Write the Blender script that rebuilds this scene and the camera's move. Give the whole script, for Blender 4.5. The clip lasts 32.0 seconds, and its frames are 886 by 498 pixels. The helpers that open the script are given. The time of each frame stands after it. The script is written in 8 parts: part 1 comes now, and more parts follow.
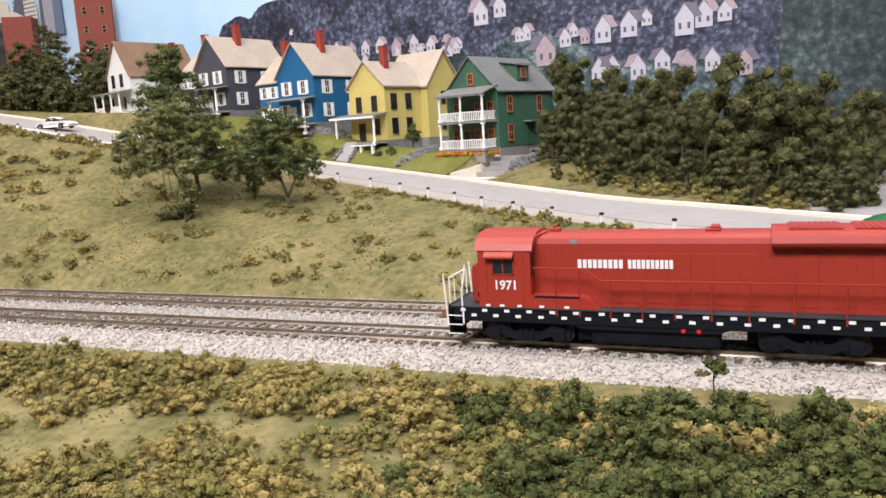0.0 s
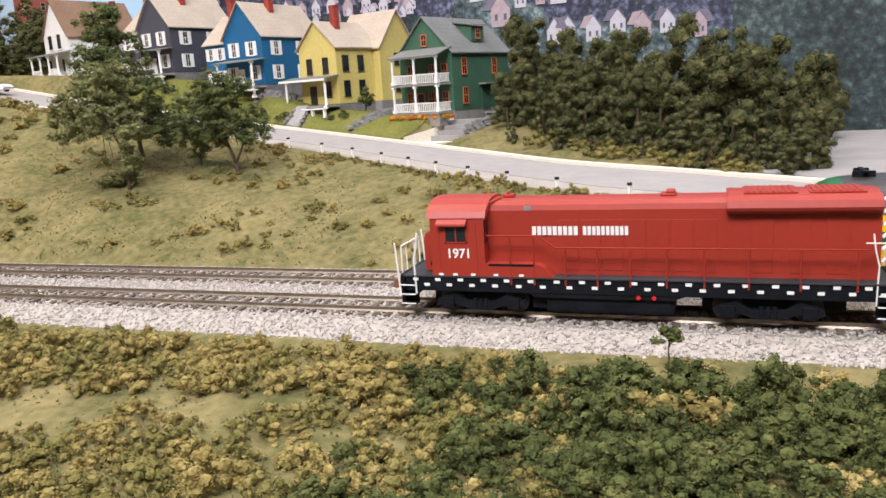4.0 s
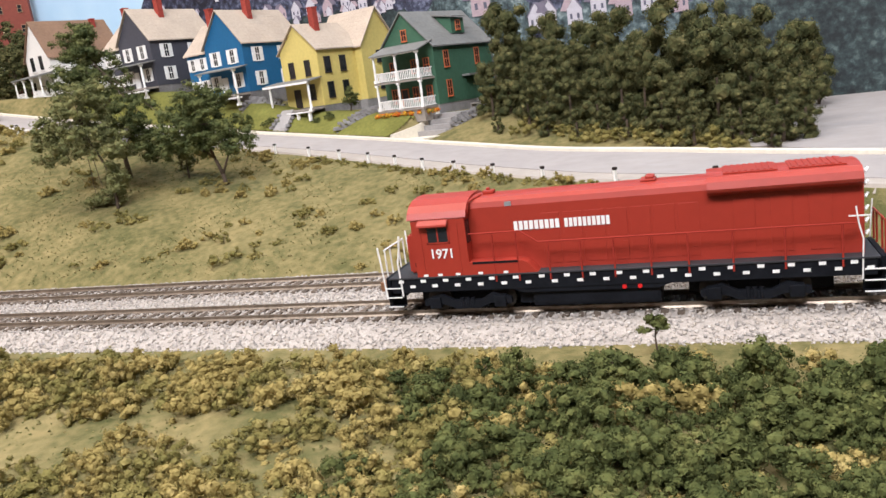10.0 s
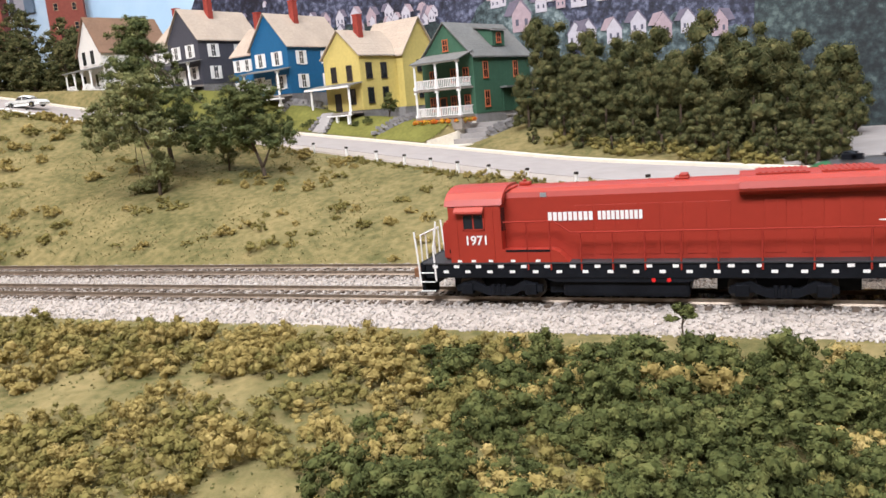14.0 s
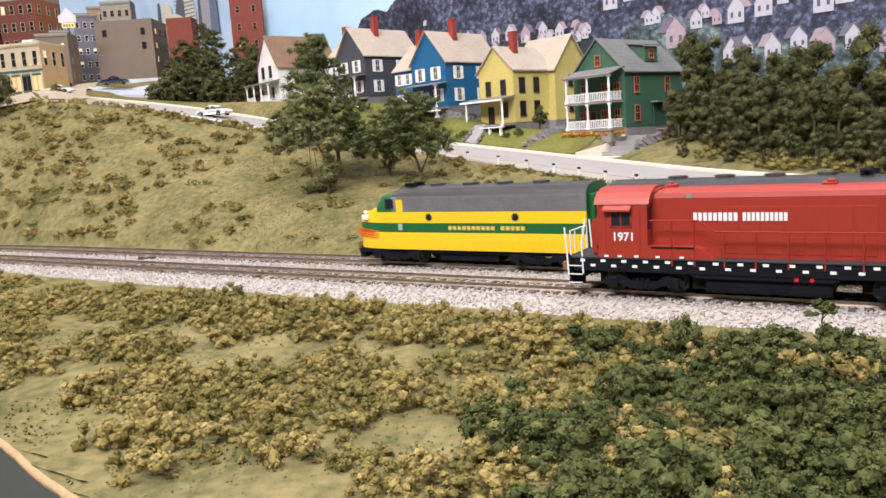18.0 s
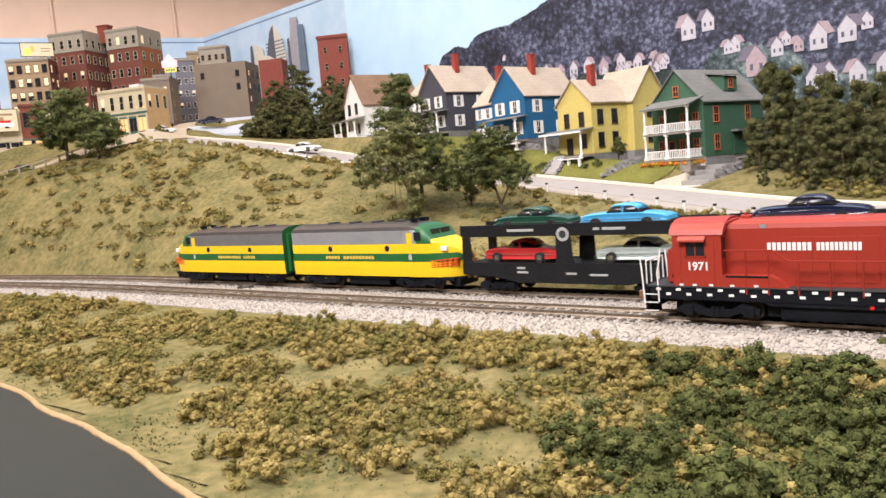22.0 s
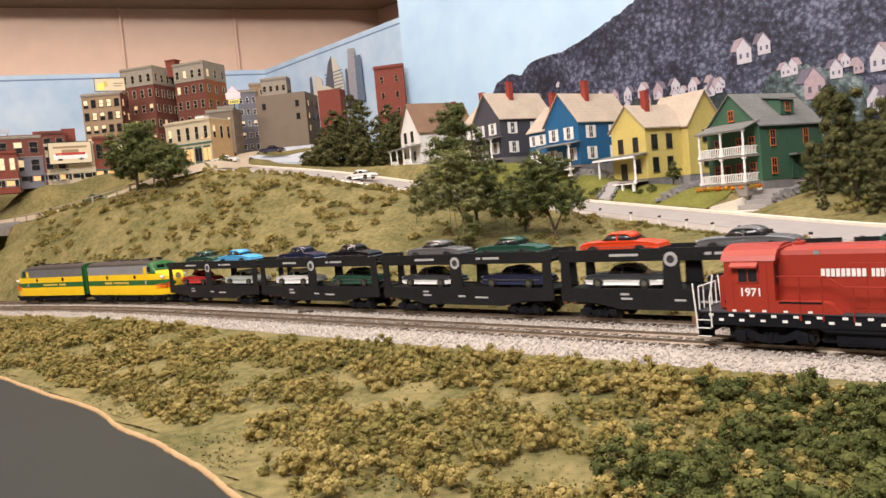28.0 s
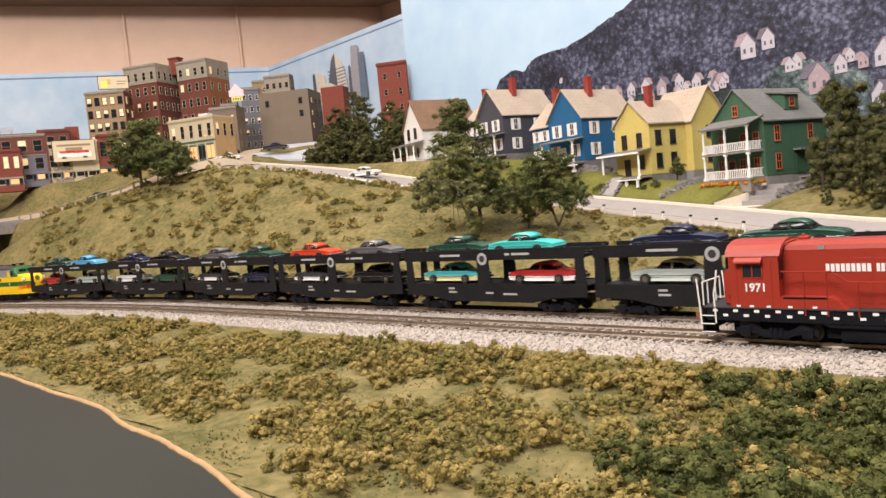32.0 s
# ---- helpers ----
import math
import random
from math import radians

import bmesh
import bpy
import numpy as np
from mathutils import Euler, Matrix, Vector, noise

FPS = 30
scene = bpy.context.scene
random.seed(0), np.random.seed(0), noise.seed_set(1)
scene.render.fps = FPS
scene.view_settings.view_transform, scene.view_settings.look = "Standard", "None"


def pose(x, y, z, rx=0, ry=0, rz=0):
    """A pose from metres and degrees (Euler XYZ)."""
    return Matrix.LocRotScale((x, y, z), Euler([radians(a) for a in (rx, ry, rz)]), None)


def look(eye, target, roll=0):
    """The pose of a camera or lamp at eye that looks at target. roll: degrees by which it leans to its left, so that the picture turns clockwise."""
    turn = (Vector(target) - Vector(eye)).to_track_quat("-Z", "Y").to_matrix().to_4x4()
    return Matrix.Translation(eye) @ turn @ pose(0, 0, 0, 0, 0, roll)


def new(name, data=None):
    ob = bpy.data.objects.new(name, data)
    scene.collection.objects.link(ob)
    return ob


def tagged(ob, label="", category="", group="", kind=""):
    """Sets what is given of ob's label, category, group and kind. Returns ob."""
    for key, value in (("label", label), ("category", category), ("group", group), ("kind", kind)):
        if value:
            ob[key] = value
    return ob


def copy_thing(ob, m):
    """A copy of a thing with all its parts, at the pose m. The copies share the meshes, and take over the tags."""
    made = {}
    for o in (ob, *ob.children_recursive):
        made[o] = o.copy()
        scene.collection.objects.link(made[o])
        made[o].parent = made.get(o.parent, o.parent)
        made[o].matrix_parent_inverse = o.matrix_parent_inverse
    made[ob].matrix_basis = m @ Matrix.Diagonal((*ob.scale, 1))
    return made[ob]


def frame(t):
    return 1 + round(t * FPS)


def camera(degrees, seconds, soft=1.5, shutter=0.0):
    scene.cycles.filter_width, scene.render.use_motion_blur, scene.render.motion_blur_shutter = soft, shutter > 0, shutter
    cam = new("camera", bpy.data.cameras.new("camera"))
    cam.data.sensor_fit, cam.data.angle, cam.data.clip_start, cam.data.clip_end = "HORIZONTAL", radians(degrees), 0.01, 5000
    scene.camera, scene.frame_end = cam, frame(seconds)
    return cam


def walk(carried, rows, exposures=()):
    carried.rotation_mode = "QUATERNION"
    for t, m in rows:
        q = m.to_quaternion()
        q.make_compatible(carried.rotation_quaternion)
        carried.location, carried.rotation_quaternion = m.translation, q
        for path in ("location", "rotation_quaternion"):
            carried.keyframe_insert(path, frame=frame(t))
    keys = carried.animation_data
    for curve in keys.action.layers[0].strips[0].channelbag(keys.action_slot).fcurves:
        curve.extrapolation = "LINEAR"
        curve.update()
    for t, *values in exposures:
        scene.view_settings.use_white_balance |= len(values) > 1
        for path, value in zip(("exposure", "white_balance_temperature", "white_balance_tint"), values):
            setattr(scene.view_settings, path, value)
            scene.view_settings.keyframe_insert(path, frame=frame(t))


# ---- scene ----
cam = camera(60.0, 32.0, shutter=0.5)
PATH = [
    (0, (0.1335, -0.3315, 0.0960), (-0.0585, 0.1238, 0.0198), -3.58),
    (0.5, (0.1309, -0.3290, 0.0931), (-0.0572, 0.1275, 0.0141), -3.33),
    (1, (0.1314, -0.3310, 0.0932), (-0.0557, 0.1259, 0.0139), -3.03),
    (1.5, (0.1327, -0.3322, 0.0946), (-0.0608, 0.1231, 0.0223), -3.50),
    (2, (0.1314, -0.3299, 0.0943), (-0.0582, 0.1258, 0.0144), -3.52),
    (2.5, (0.1314, -0.3290, 0.0938), (-0.0567, 0.1263, 0.0080), -3.49),
    (4.5, (0.1336, -0.3192, 0.0972), (-0.0280, 0.1427, -0.0053), -3.93),
    (5, (0.1360, -0.3164, 0.0982), (-0.0256, 0.1464, -0.0001), -5.06),
    (5.5, (0.1346, -0.3018, 0.0936), (-0.0092, 0.1622, -0.0249), -6.32),
    (6, (0.1351, -0.3043, 0.0939), (-0.0125, 0.1572, -0.0297), -6.61),
    (6.5, (0.1361, -0.3023, 0.0958), (-0.0096, 0.1573, -0.0367), -7.06),
    (7, (0.1380, -0.3063, 0.0977), (-0.0138, 0.1523, -0.0313), -7.55),
    (7.5, (0.1411, -0.3155, 0.1000), (-0.0244, 0.1444, -0.0052), -8.05),
    (8, (0.1414, -0.3161, 0.1000), (-0.0282, 0.1431, -0.0018), -8.20),
    (8.5, (0.1406, -0.3144, 0.0989), (-0.0265, 0.1455, -0.0040), -8.05),
    (9, (0.1409, -0.3164, 0.0994), (-0.0256, 0.1437, -0.0034), -7.85),
    (9.5, (0.1409, -0.3169, 0.0986), (-0.0313, 0.1413, -0.0037), -7.91),
    (10, (0.1403, -0.3148, 0.0989), (-0.0290, 0.1434, -0.0080), -7.94),
    (10.5, (0.1410, -0.3191, 0.0982), (-0.0278, 0.1392, -0.0086), -7.88),
    (11, (0.1402, -0.3193, 0.0974), (-0.0309, 0.1410, 0.0034), -7.52),
    (11.5, (0.1395, -0.3205, 0.0959), (-0.0298, 0.1406, 0.0030), -7.05),
    (12, (0.1377, -0.3246, 0.0924), (-0.0338, 0.1364, 0.0021), -6.21),
    (12.5, (0.1368, -0.3269, 0.0894), (-0.0420, 0.1320, 0.0030), -5.55),
    (13, (0.1364, -0.3285, 0.0880), (-0.0433, 0.1292, -0.0025), -5.08),
    (13.5, (0.1390, -0.3287, 0.0878), (-0.0424, 0.1287, -0.0010), -5.05),
    (15.5, (0.1396, -0.3363, 0.0803), (-0.0620, 0.1088, -0.0257), -4.18),
    (16, (0.1419, -0.3460, 0.0811), (-0.0771, 0.0934, -0.0133), -4.22),
    (16.5, (0.1439, -0.3535, 0.0800), (-0.0937, 0.0777, -0.0070), -3.91),
    (17, (0.1457, -0.3575, 0.0801), (-0.1030, 0.0684, -0.0025), -3.93),
    (17.5, (0.1469, -0.3613, 0.0792), (-0.1108, 0.0603, 0.0029), -3.90),
    (18, (0.1485, -0.3639, 0.0802), (-0.1159, 0.0541, 0.0070), -3.91),
    (18.5, (0.1498, -0.3708, 0.0784), (-0.1189, 0.0445, 0.0055), -3.55),
    (19, (0.1509, -0.3730, 0.0782), (-0.1309, 0.0342, 0.0090), -3.32),
    (19.5, (0.1521, -0.3732, 0.0802), (-0.1331, 0.0320, 0.0130), -3.90),
    (20, (0.1538, -0.3743, 0.0813), (-0.1359, 0.0280, 0.0162), -4.25),
    (20.5, (0.1548, -0.3749, 0.0823), (-0.1371, 0.0261, 0.0196), -4.55),
    (21, (0.1563, -0.3782, 0.0819), (-0.1422, 0.0188, 0.0253), -4.46),
    (21.5, (0.1586, -0.3804, 0.0828), (-0.1455, 0.0129, 0.0297), -4.70),
    (22, (0.1613, -0.3840, 0.0840), (-0.1459, 0.0072, 0.0334), -4.87),
    (22.5, (0.1619, -0.3850, 0.0840), (-0.1525, 0.0010, 0.0382), -4.90),
    (23, (0.1629, -0.3859, 0.0836), (-0.1539, -0.0016, 0.0393), -4.94),
    (23.5, (0.1627, -0.3857, 0.0841), (-0.1557, -0.0025, 0.0419), -4.88),
    (24, (0.1643, -0.3878, 0.0845), (-0.1558, -0.0059, 0.0437), -4.89),
    (24.5, (0.1662, -0.3885, 0.0849), (-0.1567, -0.0087, 0.0464), -5.05),
    (25, (0.1664, -0.3894, 0.0855), (-0.1594, -0.0119, 0.0488), -5.15),
    (25.5, (0.1667, -0.3896, 0.0856), (-0.1603, -0.0130, 0.0499), -5.28),
    (27.5, (0.1689, -0.3923, 0.0857), (-0.1645, -0.0210, 0.0542), -5.30),
    (28, (0.1696, -0.3928, 0.0861), (-0.1649, -0.0226, 0.0545), -5.33),
    (28.5, (0.1694, -0.3929, 0.0855), (-0.1663, -0.0236, 0.0545), -5.40),
    (29, (0.1693, -0.3929, 0.0853), (-0.1666, -0.0238, 0.0551), -5.34),
    (29.5, (0.1689, -0.3926, 0.0851), (-0.1671, -0.0236, 0.0546), -5.30),
    (30, (0.1692, -0.3926, 0.0856), (-0.1665, -0.0234, 0.0536), -5.33),
    (30.5, (0.1688, -0.3912, 0.0862), (-0.1664, -0.0217, 0.0528), -5.41),
    (31, (0.1684, -0.3914, 0.0856), (-0.1667, -0.0219, 0.0520), -5.50),
    (31.5, (0.1695, -0.3925, 0.0861), (-0.1661, -0.0234, 0.0526), -5.49),
    (32, (0.1694, -0.3922, 0.0857), (-0.1670, -0.0238, 0.0523), -5.53),
]
walk(cam, [(t, look(eye, target, roll)) for t, eye, target, roll in PATH], [(0, 0.2, 6000, 14), (13.5, 0.24, 6000, 14), (16, 0.45, 5750, 14), (18, 0.28, 6000, 15), (20, 0.28, 6100, 15), (22, 0.38, 6350, 16), (23.5, 0.16, 6750, 17), (32, 0.14, 6750, 17)])

# ---- light: fluorescent tubes of the club room, ceiling and walls close the place ----
world = bpy.data.worlds.new("room")
scene.world = world
world.use_nodes = True
world.node_tree.nodes["Background"].inputs["Color"].default_value = (1.0, 0.95, 0.88, 1)
world.node_tree.nodes["Background"].inputs["Strength"].default_value = 0.1


def tube_light(x, y, z, sx, sy, power, rz=0.0, rx=0.0, tint=(0.985, 0.96, 0.925)):
    data = bpy.data.lights.new("ceiling_tube", "AREA")
    data.shape, data.size, data.size_y, data.energy = "RECTANGLE", sx, sy, power
    data.color = tint
    ob = new("ceiling_tube", data)
    ob.matrix_world = pose(x, y, z, rx, 0, rz)
    return ob


tube_light(-0.1, -1.15, 1.30, 1.4, 0.35, 44, 12, 38)
tube_light(0.6, 0.15, 1.45, 1.2, 0.3, 13, -10)
tube_light(-0.9, 0.1, 1.45, 1.2, 0.3, 16, -10, 0, (1.0, 0.88, 0.74))
# ---- materials ----
def principled(name, color, rough=0.6, metal=0.0, spread=0.12, scale=60.0, bump=0.15, bump_scale=None, spec=0.4, second=None, random_value=0.0):
    """A paint or natural surface: base colour with mottling at two scales, and fine relief."""
    mat = bpy.data.materials.new(name)
    mat.use_nodes = True
    nt = mat.node_tree
    b = nt.nodes["Principled BSDF"]
    b.inputs["Roughness"].default_value, b.inputs["Metallic"].default_value = rough, metal
    b.inputs["Specular IOR Level"].default_value = spec
    tc = nt.nodes.new("ShaderNodeTexCoord")
    n1, n2 = nt.nodes.new("ShaderNodeTexNoise"), nt.nodes.new("ShaderNodeTexNoise")
    n1.inputs["Scale"].default_value, n2.inputs["Scale"].default_value = scale, scale * 7.3
    n1.inputs["Detail"].default_value = n2.inputs["Detail"].default_value = 4
    for n in (n1, n2):
        nt.links.new(tc.outputs["Object"], n.inputs["Vector"])
    add = nt.nodes.new("ShaderNodeMath")
    add.operation = "ADD"
    nt.links.new(n1.outputs["Fac"], add.inputs[0])
    nt.links.new(n2.outputs["Fac"], add.inputs[1])
    if random_value:
        info = nt.nodes.new("ShaderNodeObjectInfo")
        mul = nt.nodes.new("ShaderNodeMath")
        mul.operation = "MULTIPLY_ADD"
        mul.inputs[1].default_value, mul.inputs[2].default_value = random_value, -random_value / 2
        nt.links.new(info.outputs["Random"], mul.inputs[0])
        more = nt.nodes.new("ShaderNodeMath")
        nt.links.new(add.outputs[0], more.inputs[0])
        nt.links.new(mul.outputs[0], more.inputs[1])
        add = more
    ramp = nt.nodes.new("ShaderNodeValToRGB")
    lo = [c * (1 - spread) for c in color[:3]]
    hi = [min(1, c * (1 + spread)) for c in (second or color)[:3]]
    ramp.color_ramp.elements[0].position, ramp.color_ramp.elements[1].position = 0.36, 0.64
    ramp.color_ramp.elements[0].color, ramp.color_ramp.elements[1].color = (*lo, 1), (*hi, 1)
    half = nt.nodes.new("ShaderNodeMath")
    half.operation = "MULTIPLY"
    half.inputs[1].default_value = 0.5
    nt.links.new(add.outputs[0], half.inputs[0])
    nt.links.new(half.outputs[0], ramp.inputs["Fac"])
    nt.links.new(ramp.outputs["Color"], b.inputs["Base Color"])
    if bump:
        bp = nt.nodes.new("ShaderNodeBump")
        bp.inputs["Strength"].default_value, bp.inputs["Distance"].default_value = bump, 0.0006
        if bump_scale:
            n3 = nt.nodes.new("ShaderNodeTexNoise")
            n3.inputs["Scale"].default_value, n3.inputs["Detail"].default_value = bump_scale, 3
            nt.links.new(tc.outputs["Object"], n3.inputs["Vector"])
            nt.links.new(n3.outputs["Fac"], bp.inputs["Height"])
        else:
            nt.links.new(n2.outputs["Fac"], bp.inputs["Height"])
        nt.links.new(bp.outputs["Normal"], b.inputs["Normal"])
    return mat


def glowing(name, color, strength, base=(0.8, 0.8, 0.8)):
    mat = bpy.data.materials.new(name)
    mat.use_nodes = True
    b = mat.node_tree.nodes["Principled BSDF"]
    b.inputs["Base Color"].default_value = (*base, 1)
    b.inputs["Emission Color"].default_value, b.inputs["Emission Strength"].default_value = (*color, 1), strength
    return mat


M = {}
M["grass"] = principled("static_grass", (0.118, 0.118, 0.044), 0.95, 0, 0.22, 24, 1.0, 900, 0.1, (0.20, 0.162, 0.072))
M["ballast_rock"] = principled("ballast_rock", (0.34, 0.305, 0.27), 0.9, 0, 0.3, 200, 0.3, None, 0.2, None, 0.5)
M["road"] = principled("road_paint", (0.325, 0.298, 0.283), 0.85, 0, 0.08, 12, 0.25, 500, 0.2)
M["shoulder"] = principled("road_shoulder", (0.36, 0.32, 0.28), 0.85, 0, 0.1, 30, 0.25, 500, 0.2)
M["kerb"] = principled("kerb_concrete", (0.62, 0.57, 0.47), 0.85, 0, 0.1, 60, 0.2)
M["rail"] = principled("rail_steel", (0.33, 0.27, 0.21), 0.35, 0.8, 0.25, 90, 0.1)
M["tie"] = principled("tie_wood", (0.11, 0.085, 0.065), 0.9, 0, 0.3, 120, 0.3, None, 0.2, None, 0.4)
M["red"] = principled("loco_red", (0.33, 0.034, 0.019), 0.42, 0, 0.05, 50, 0.03)
M["rail_red"] = principled("handrail_red", (0.30, 0.032, 0.02), 0.75, 0, 0.05, 50, 0.03, None, 0.15)
M["black"] = principled("loco_black", (0.008, 0.009, 0.012), 0.55, 0, 0.3, 80, 0.06, None, 0.12)
M["white"] = principled("white_paint", (0.82, 0.81, 0.78), 0.55, 0, 0.05, 60, 0.05)
M["glass"] = principled("dark_glass", (0.015, 0.017, 0.02), 0.12, 0, 0.1, 30, 0, None, 0.6)
M["water"] = principled("pond_resin", (0.022, 0.028, 0.026), 0.5, 0, 0.08, 4, 0.0, None, 0.22)
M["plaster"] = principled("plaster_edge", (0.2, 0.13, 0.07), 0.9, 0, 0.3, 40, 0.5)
M["wall"] = principled("room_wall", (0.66, 0.48, 0.375), 0.85, 0, 0.05, 3, 0.1)
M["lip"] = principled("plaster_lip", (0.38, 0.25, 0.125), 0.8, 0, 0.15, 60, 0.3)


def island_mix(name, colors, rough=0.9, object_random=0.0, bump=0.3, clump=0.0):
    """A surface of many small pieces whose colours vary piece by piece, and a little from object to object."""
    mat = bpy.data.materials.new(name)
    mat.use_nodes = True
    nt = mat.node_tree
    b = nt.nodes["Principled BSDF"]
    b.inputs["Roughness"].default_value, b.inputs["Specular IOR Level"].default_value = rough, 0.15
    geo = nt.nodes.new("ShaderNodeNewGeometry")
    fac = geo.outputs["Random Per Island"]
    if object_random:
        info = nt.nodes.new("ShaderNodeObjectInfo")
        mix = nt.nodes.new("ShaderNodeMix")
        mix.inputs["Factor"].default_value = object_random
        nt.links.new(fac, mix.inputs["A"])
        nt.links.new(info.outputs["Random"], mix.inputs["B"])
        fac = mix.outputs["Result"]
    if clump:
        tex, at, both = nt.nodes.new("ShaderNodeTexNoise"), nt.nodes.new("ShaderNodeTexCoord"), nt.nodes.new("ShaderNodeMix")
        tex.inputs["Scale"].default_value, tex.inputs["Detail"].default_value = clump, 2
        wide = nt.nodes.new("ShaderNodeMapRange")
        wide.inputs["From Min"].default_value, wide.inputs["From Max"].default_value = 0.28, 0.72
        both.inputs["Factor"].default_value = 0.72
        nt.links.new(at.outputs["Object"], tex.inputs["Vector"])
        nt.links.new(tex.outputs["Fac"], wide.inputs["Value"])
        nt.links.new(fac, both.inputs["A"])
        nt.links.new(wide.outputs["Result"], both.inputs["B"])
        fac = both.outputs["Result"]
    ramp = nt.nodes.new("ShaderNodeValToRGB")
    els = ramp.color_ramp.elements
    while len(els) < len(colors):
        els.new(0.5)
    for k, (e, c) in enumerate(zip(els, colors)):
        e.position, e.color = k / (len(colors) - 1), (*c, 1)
    nt.links.new(fac, ramp.inputs["Fac"])
    nt.links.new(ramp.outputs["Color"], b.inputs["Base Color"])
    if bump:
        tc, n, bp = nt.nodes.new("ShaderNodeTexCoord"), nt.nodes.new("ShaderNodeTexNoise"), nt.nodes.new("ShaderNodeBump")
        n.inputs["Scale"].default_value = 900
        bp.inputs["Strength"].default_value, bp.inputs["Distance"].default_value = bump, 0.0006
        nt.links.new(tc.outputs["Object"], n.inputs["Vector"])
        nt.links.new(n.outputs["Fac"], bp.inputs["Height"])
        nt.links.new(bp.outputs["Normal"], b.inputs["Normal"])
    return mat


M["ballast_stone"] = island_mix("ballast_stone", [(0.241, 0.219, 0.202), (0.370, 0.340, 0.310), (0.421, 0.370, 0.314), (0.499, 0.464, 0.430)])
M["foam_tan"] = island_mix("ground_foam_tan", [(0.134, 0.105, 0.034), (0.235, 0.185, 0.059), (0.328, 0.256, 0.088), (0.420, 0.328, 0.134)], 0.95, 0.35, 0.3, 130)
M["foam_olive"] = island_mix("ground_foam_olive", [(0.090, 0.082, 0.025), (0.156, 0.138, 0.041), (0.221, 0.184, 0.059), (0.303, 0.246, 0.090)], 0.95, 0.3, 0.3, 130)
M["foam_green"] = island_mix("ground_foam_green", [(0.032, 0.039, 0.012), (0.062, 0.074, 0.023), (0.102, 0.112, 0.035), (0.170, 0.162, 0.055)], 0.95, 0.3, 0.3, 130)
M["turf_green"] = island_mix("fine_turf_green", [(0.085, 0.088, 0.030), (0.110, 0.110, 0.038), (0.135, 0.128, 0.046)], 0.95, 0, 0)
M["turf_olive"] = island_mix("fine_turf_olive", [(0.120, 0.112, 0.042), (0.150, 0.135, 0.052), (0.185, 0.160, 0.066)], 0.95, 0, 0)
M["turf_tan"] = island_mix("fine_turf_tan", [(0.170, 0.140, 0.056), (0.215, 0.175, 0.074), (0.265, 0.215, 0.098)], 0.95, 0, 0)
M["tree_dark"] = island_mix("dark_tree_foliage", [(0.032, 0.045, 0.018), (0.072, 0.088, 0.032), (0.125, 0.138, 0.048), (0.205, 0.195, 0.075)], 0.95, 0.2, 0.3, 110)
M["tree_leaf"] = island_mix("tree_foliage", [(0.068, 0.076, 0.034), (0.128, 0.136, 0.055), (0.196, 0.196, 0.076), (0.297, 0.264, 0.119)], 0.95, 0.2, 0.3, 110)
M["wood_leaf"] = island_mix("wood_foliage", [(0.018, 0.024, 0.010), (0.052, 0.058, 0.022), (0.108, 0.104, 0.041), (0.215, 0.180, 0.076)], 0.95, 0.3, 0.3, 110)
M["bark"] = principled("bark", (0.085, 0.06, 0.04), 0.95, 0, 0.3, 150, 0.6)
M["grey_deck"] = principled("deck_grey", (0.03, 0.03, 0.034), 0.6, 0, 0.15, 90, 0.08)
M["yellow"] = principled("engine_yellow", (0.85, 0.55, 0.012), 0.4, 0, 0.04, 40, 0.03)
M["green"] = principled("engine_green", (0.015, 0.11, 0.03), 0.42, 0, 0.1, 40, 0.03)
M["roof_grey"] = principled("engine_roof", (0.045, 0.04, 0.038), 0.38, 0, 0.2, 60, 0.1)
M["grille"] = principled("steel_grille", (0.42, 0.44, 0.46), 0.4, 0.5, 0.1, 120, 0.1)
M["grille_dull"] = principled("dusty_grille", (0.2, 0.2, 0.2), 0.5, 0.3, 0.15, 120, 0.1)
M["orange"] = principled("stripe_orange", (0.7, 0.12, 0.02), 0.45, 0, 0.05, 40, 0.02)
M["carrier"] = principled("carrier_black", (0.011, 0.0115, 0.013), 0.5, 0, 0.35, 60, 0.08, None, 0.25)
M["lettering"] = principled("lettering_grey", (0.40, 0.40, 0.39), 0.6, 0, 0.1, 200, 0)
M["chrome"] = principled("chrome", (0.75, 0.76, 0.78), 0.15, 1.0, 0.05, 40, 0)
M["tyre"] = principled("tyre_rubber", (0.018, 0.017, 0.017), 0.8, 0, 0.2, 80, 0.1)
M["wheel"] = principled("wheel_steel", (0.05, 0.045, 0.04), 0.5, 0.5, 0.2, 80, 0.1)
M["lens_red"] = principled("lens_red", (0.6, 0.02, 0.02), 0.3, 0, 0.05, 60, 0)
M["lettering_gold"] = principled("lettering_gold", (0.72, 0.5, 0.08), 0.5, 0, 0.1, 200, 0)
M["horn"] = principled("brass_pipe", (0.35, 0.18, 0.1), 0.4, 0.6, 0.2, 90, 0.05)
M["h_green"] = principled("clapboard_green", (0.050, 0.125, 0.075), 0.7, 0, 0.12, 40, 0.25)
M["h_yellow"] = principled("clapboard_yellow", (0.60, 0.485, 0.15), 0.7, 0, 0.08, 40, 0.25)
M["h_blue"] = principled("clapboard_blue", (0.012, 0.11, 0.25), 0.65, 0, 0.08, 40, 0.2)
M["h_grey"] = principled("clapboard_slate", (0.06, 0.06, 0.075), 0.7, 0, 0.1, 40, 0.2)
M["h_white"] = principled("clapboard_white", (0.74, 0.72, 0.68), 0.7, 0, 0.06, 40, 0.2)
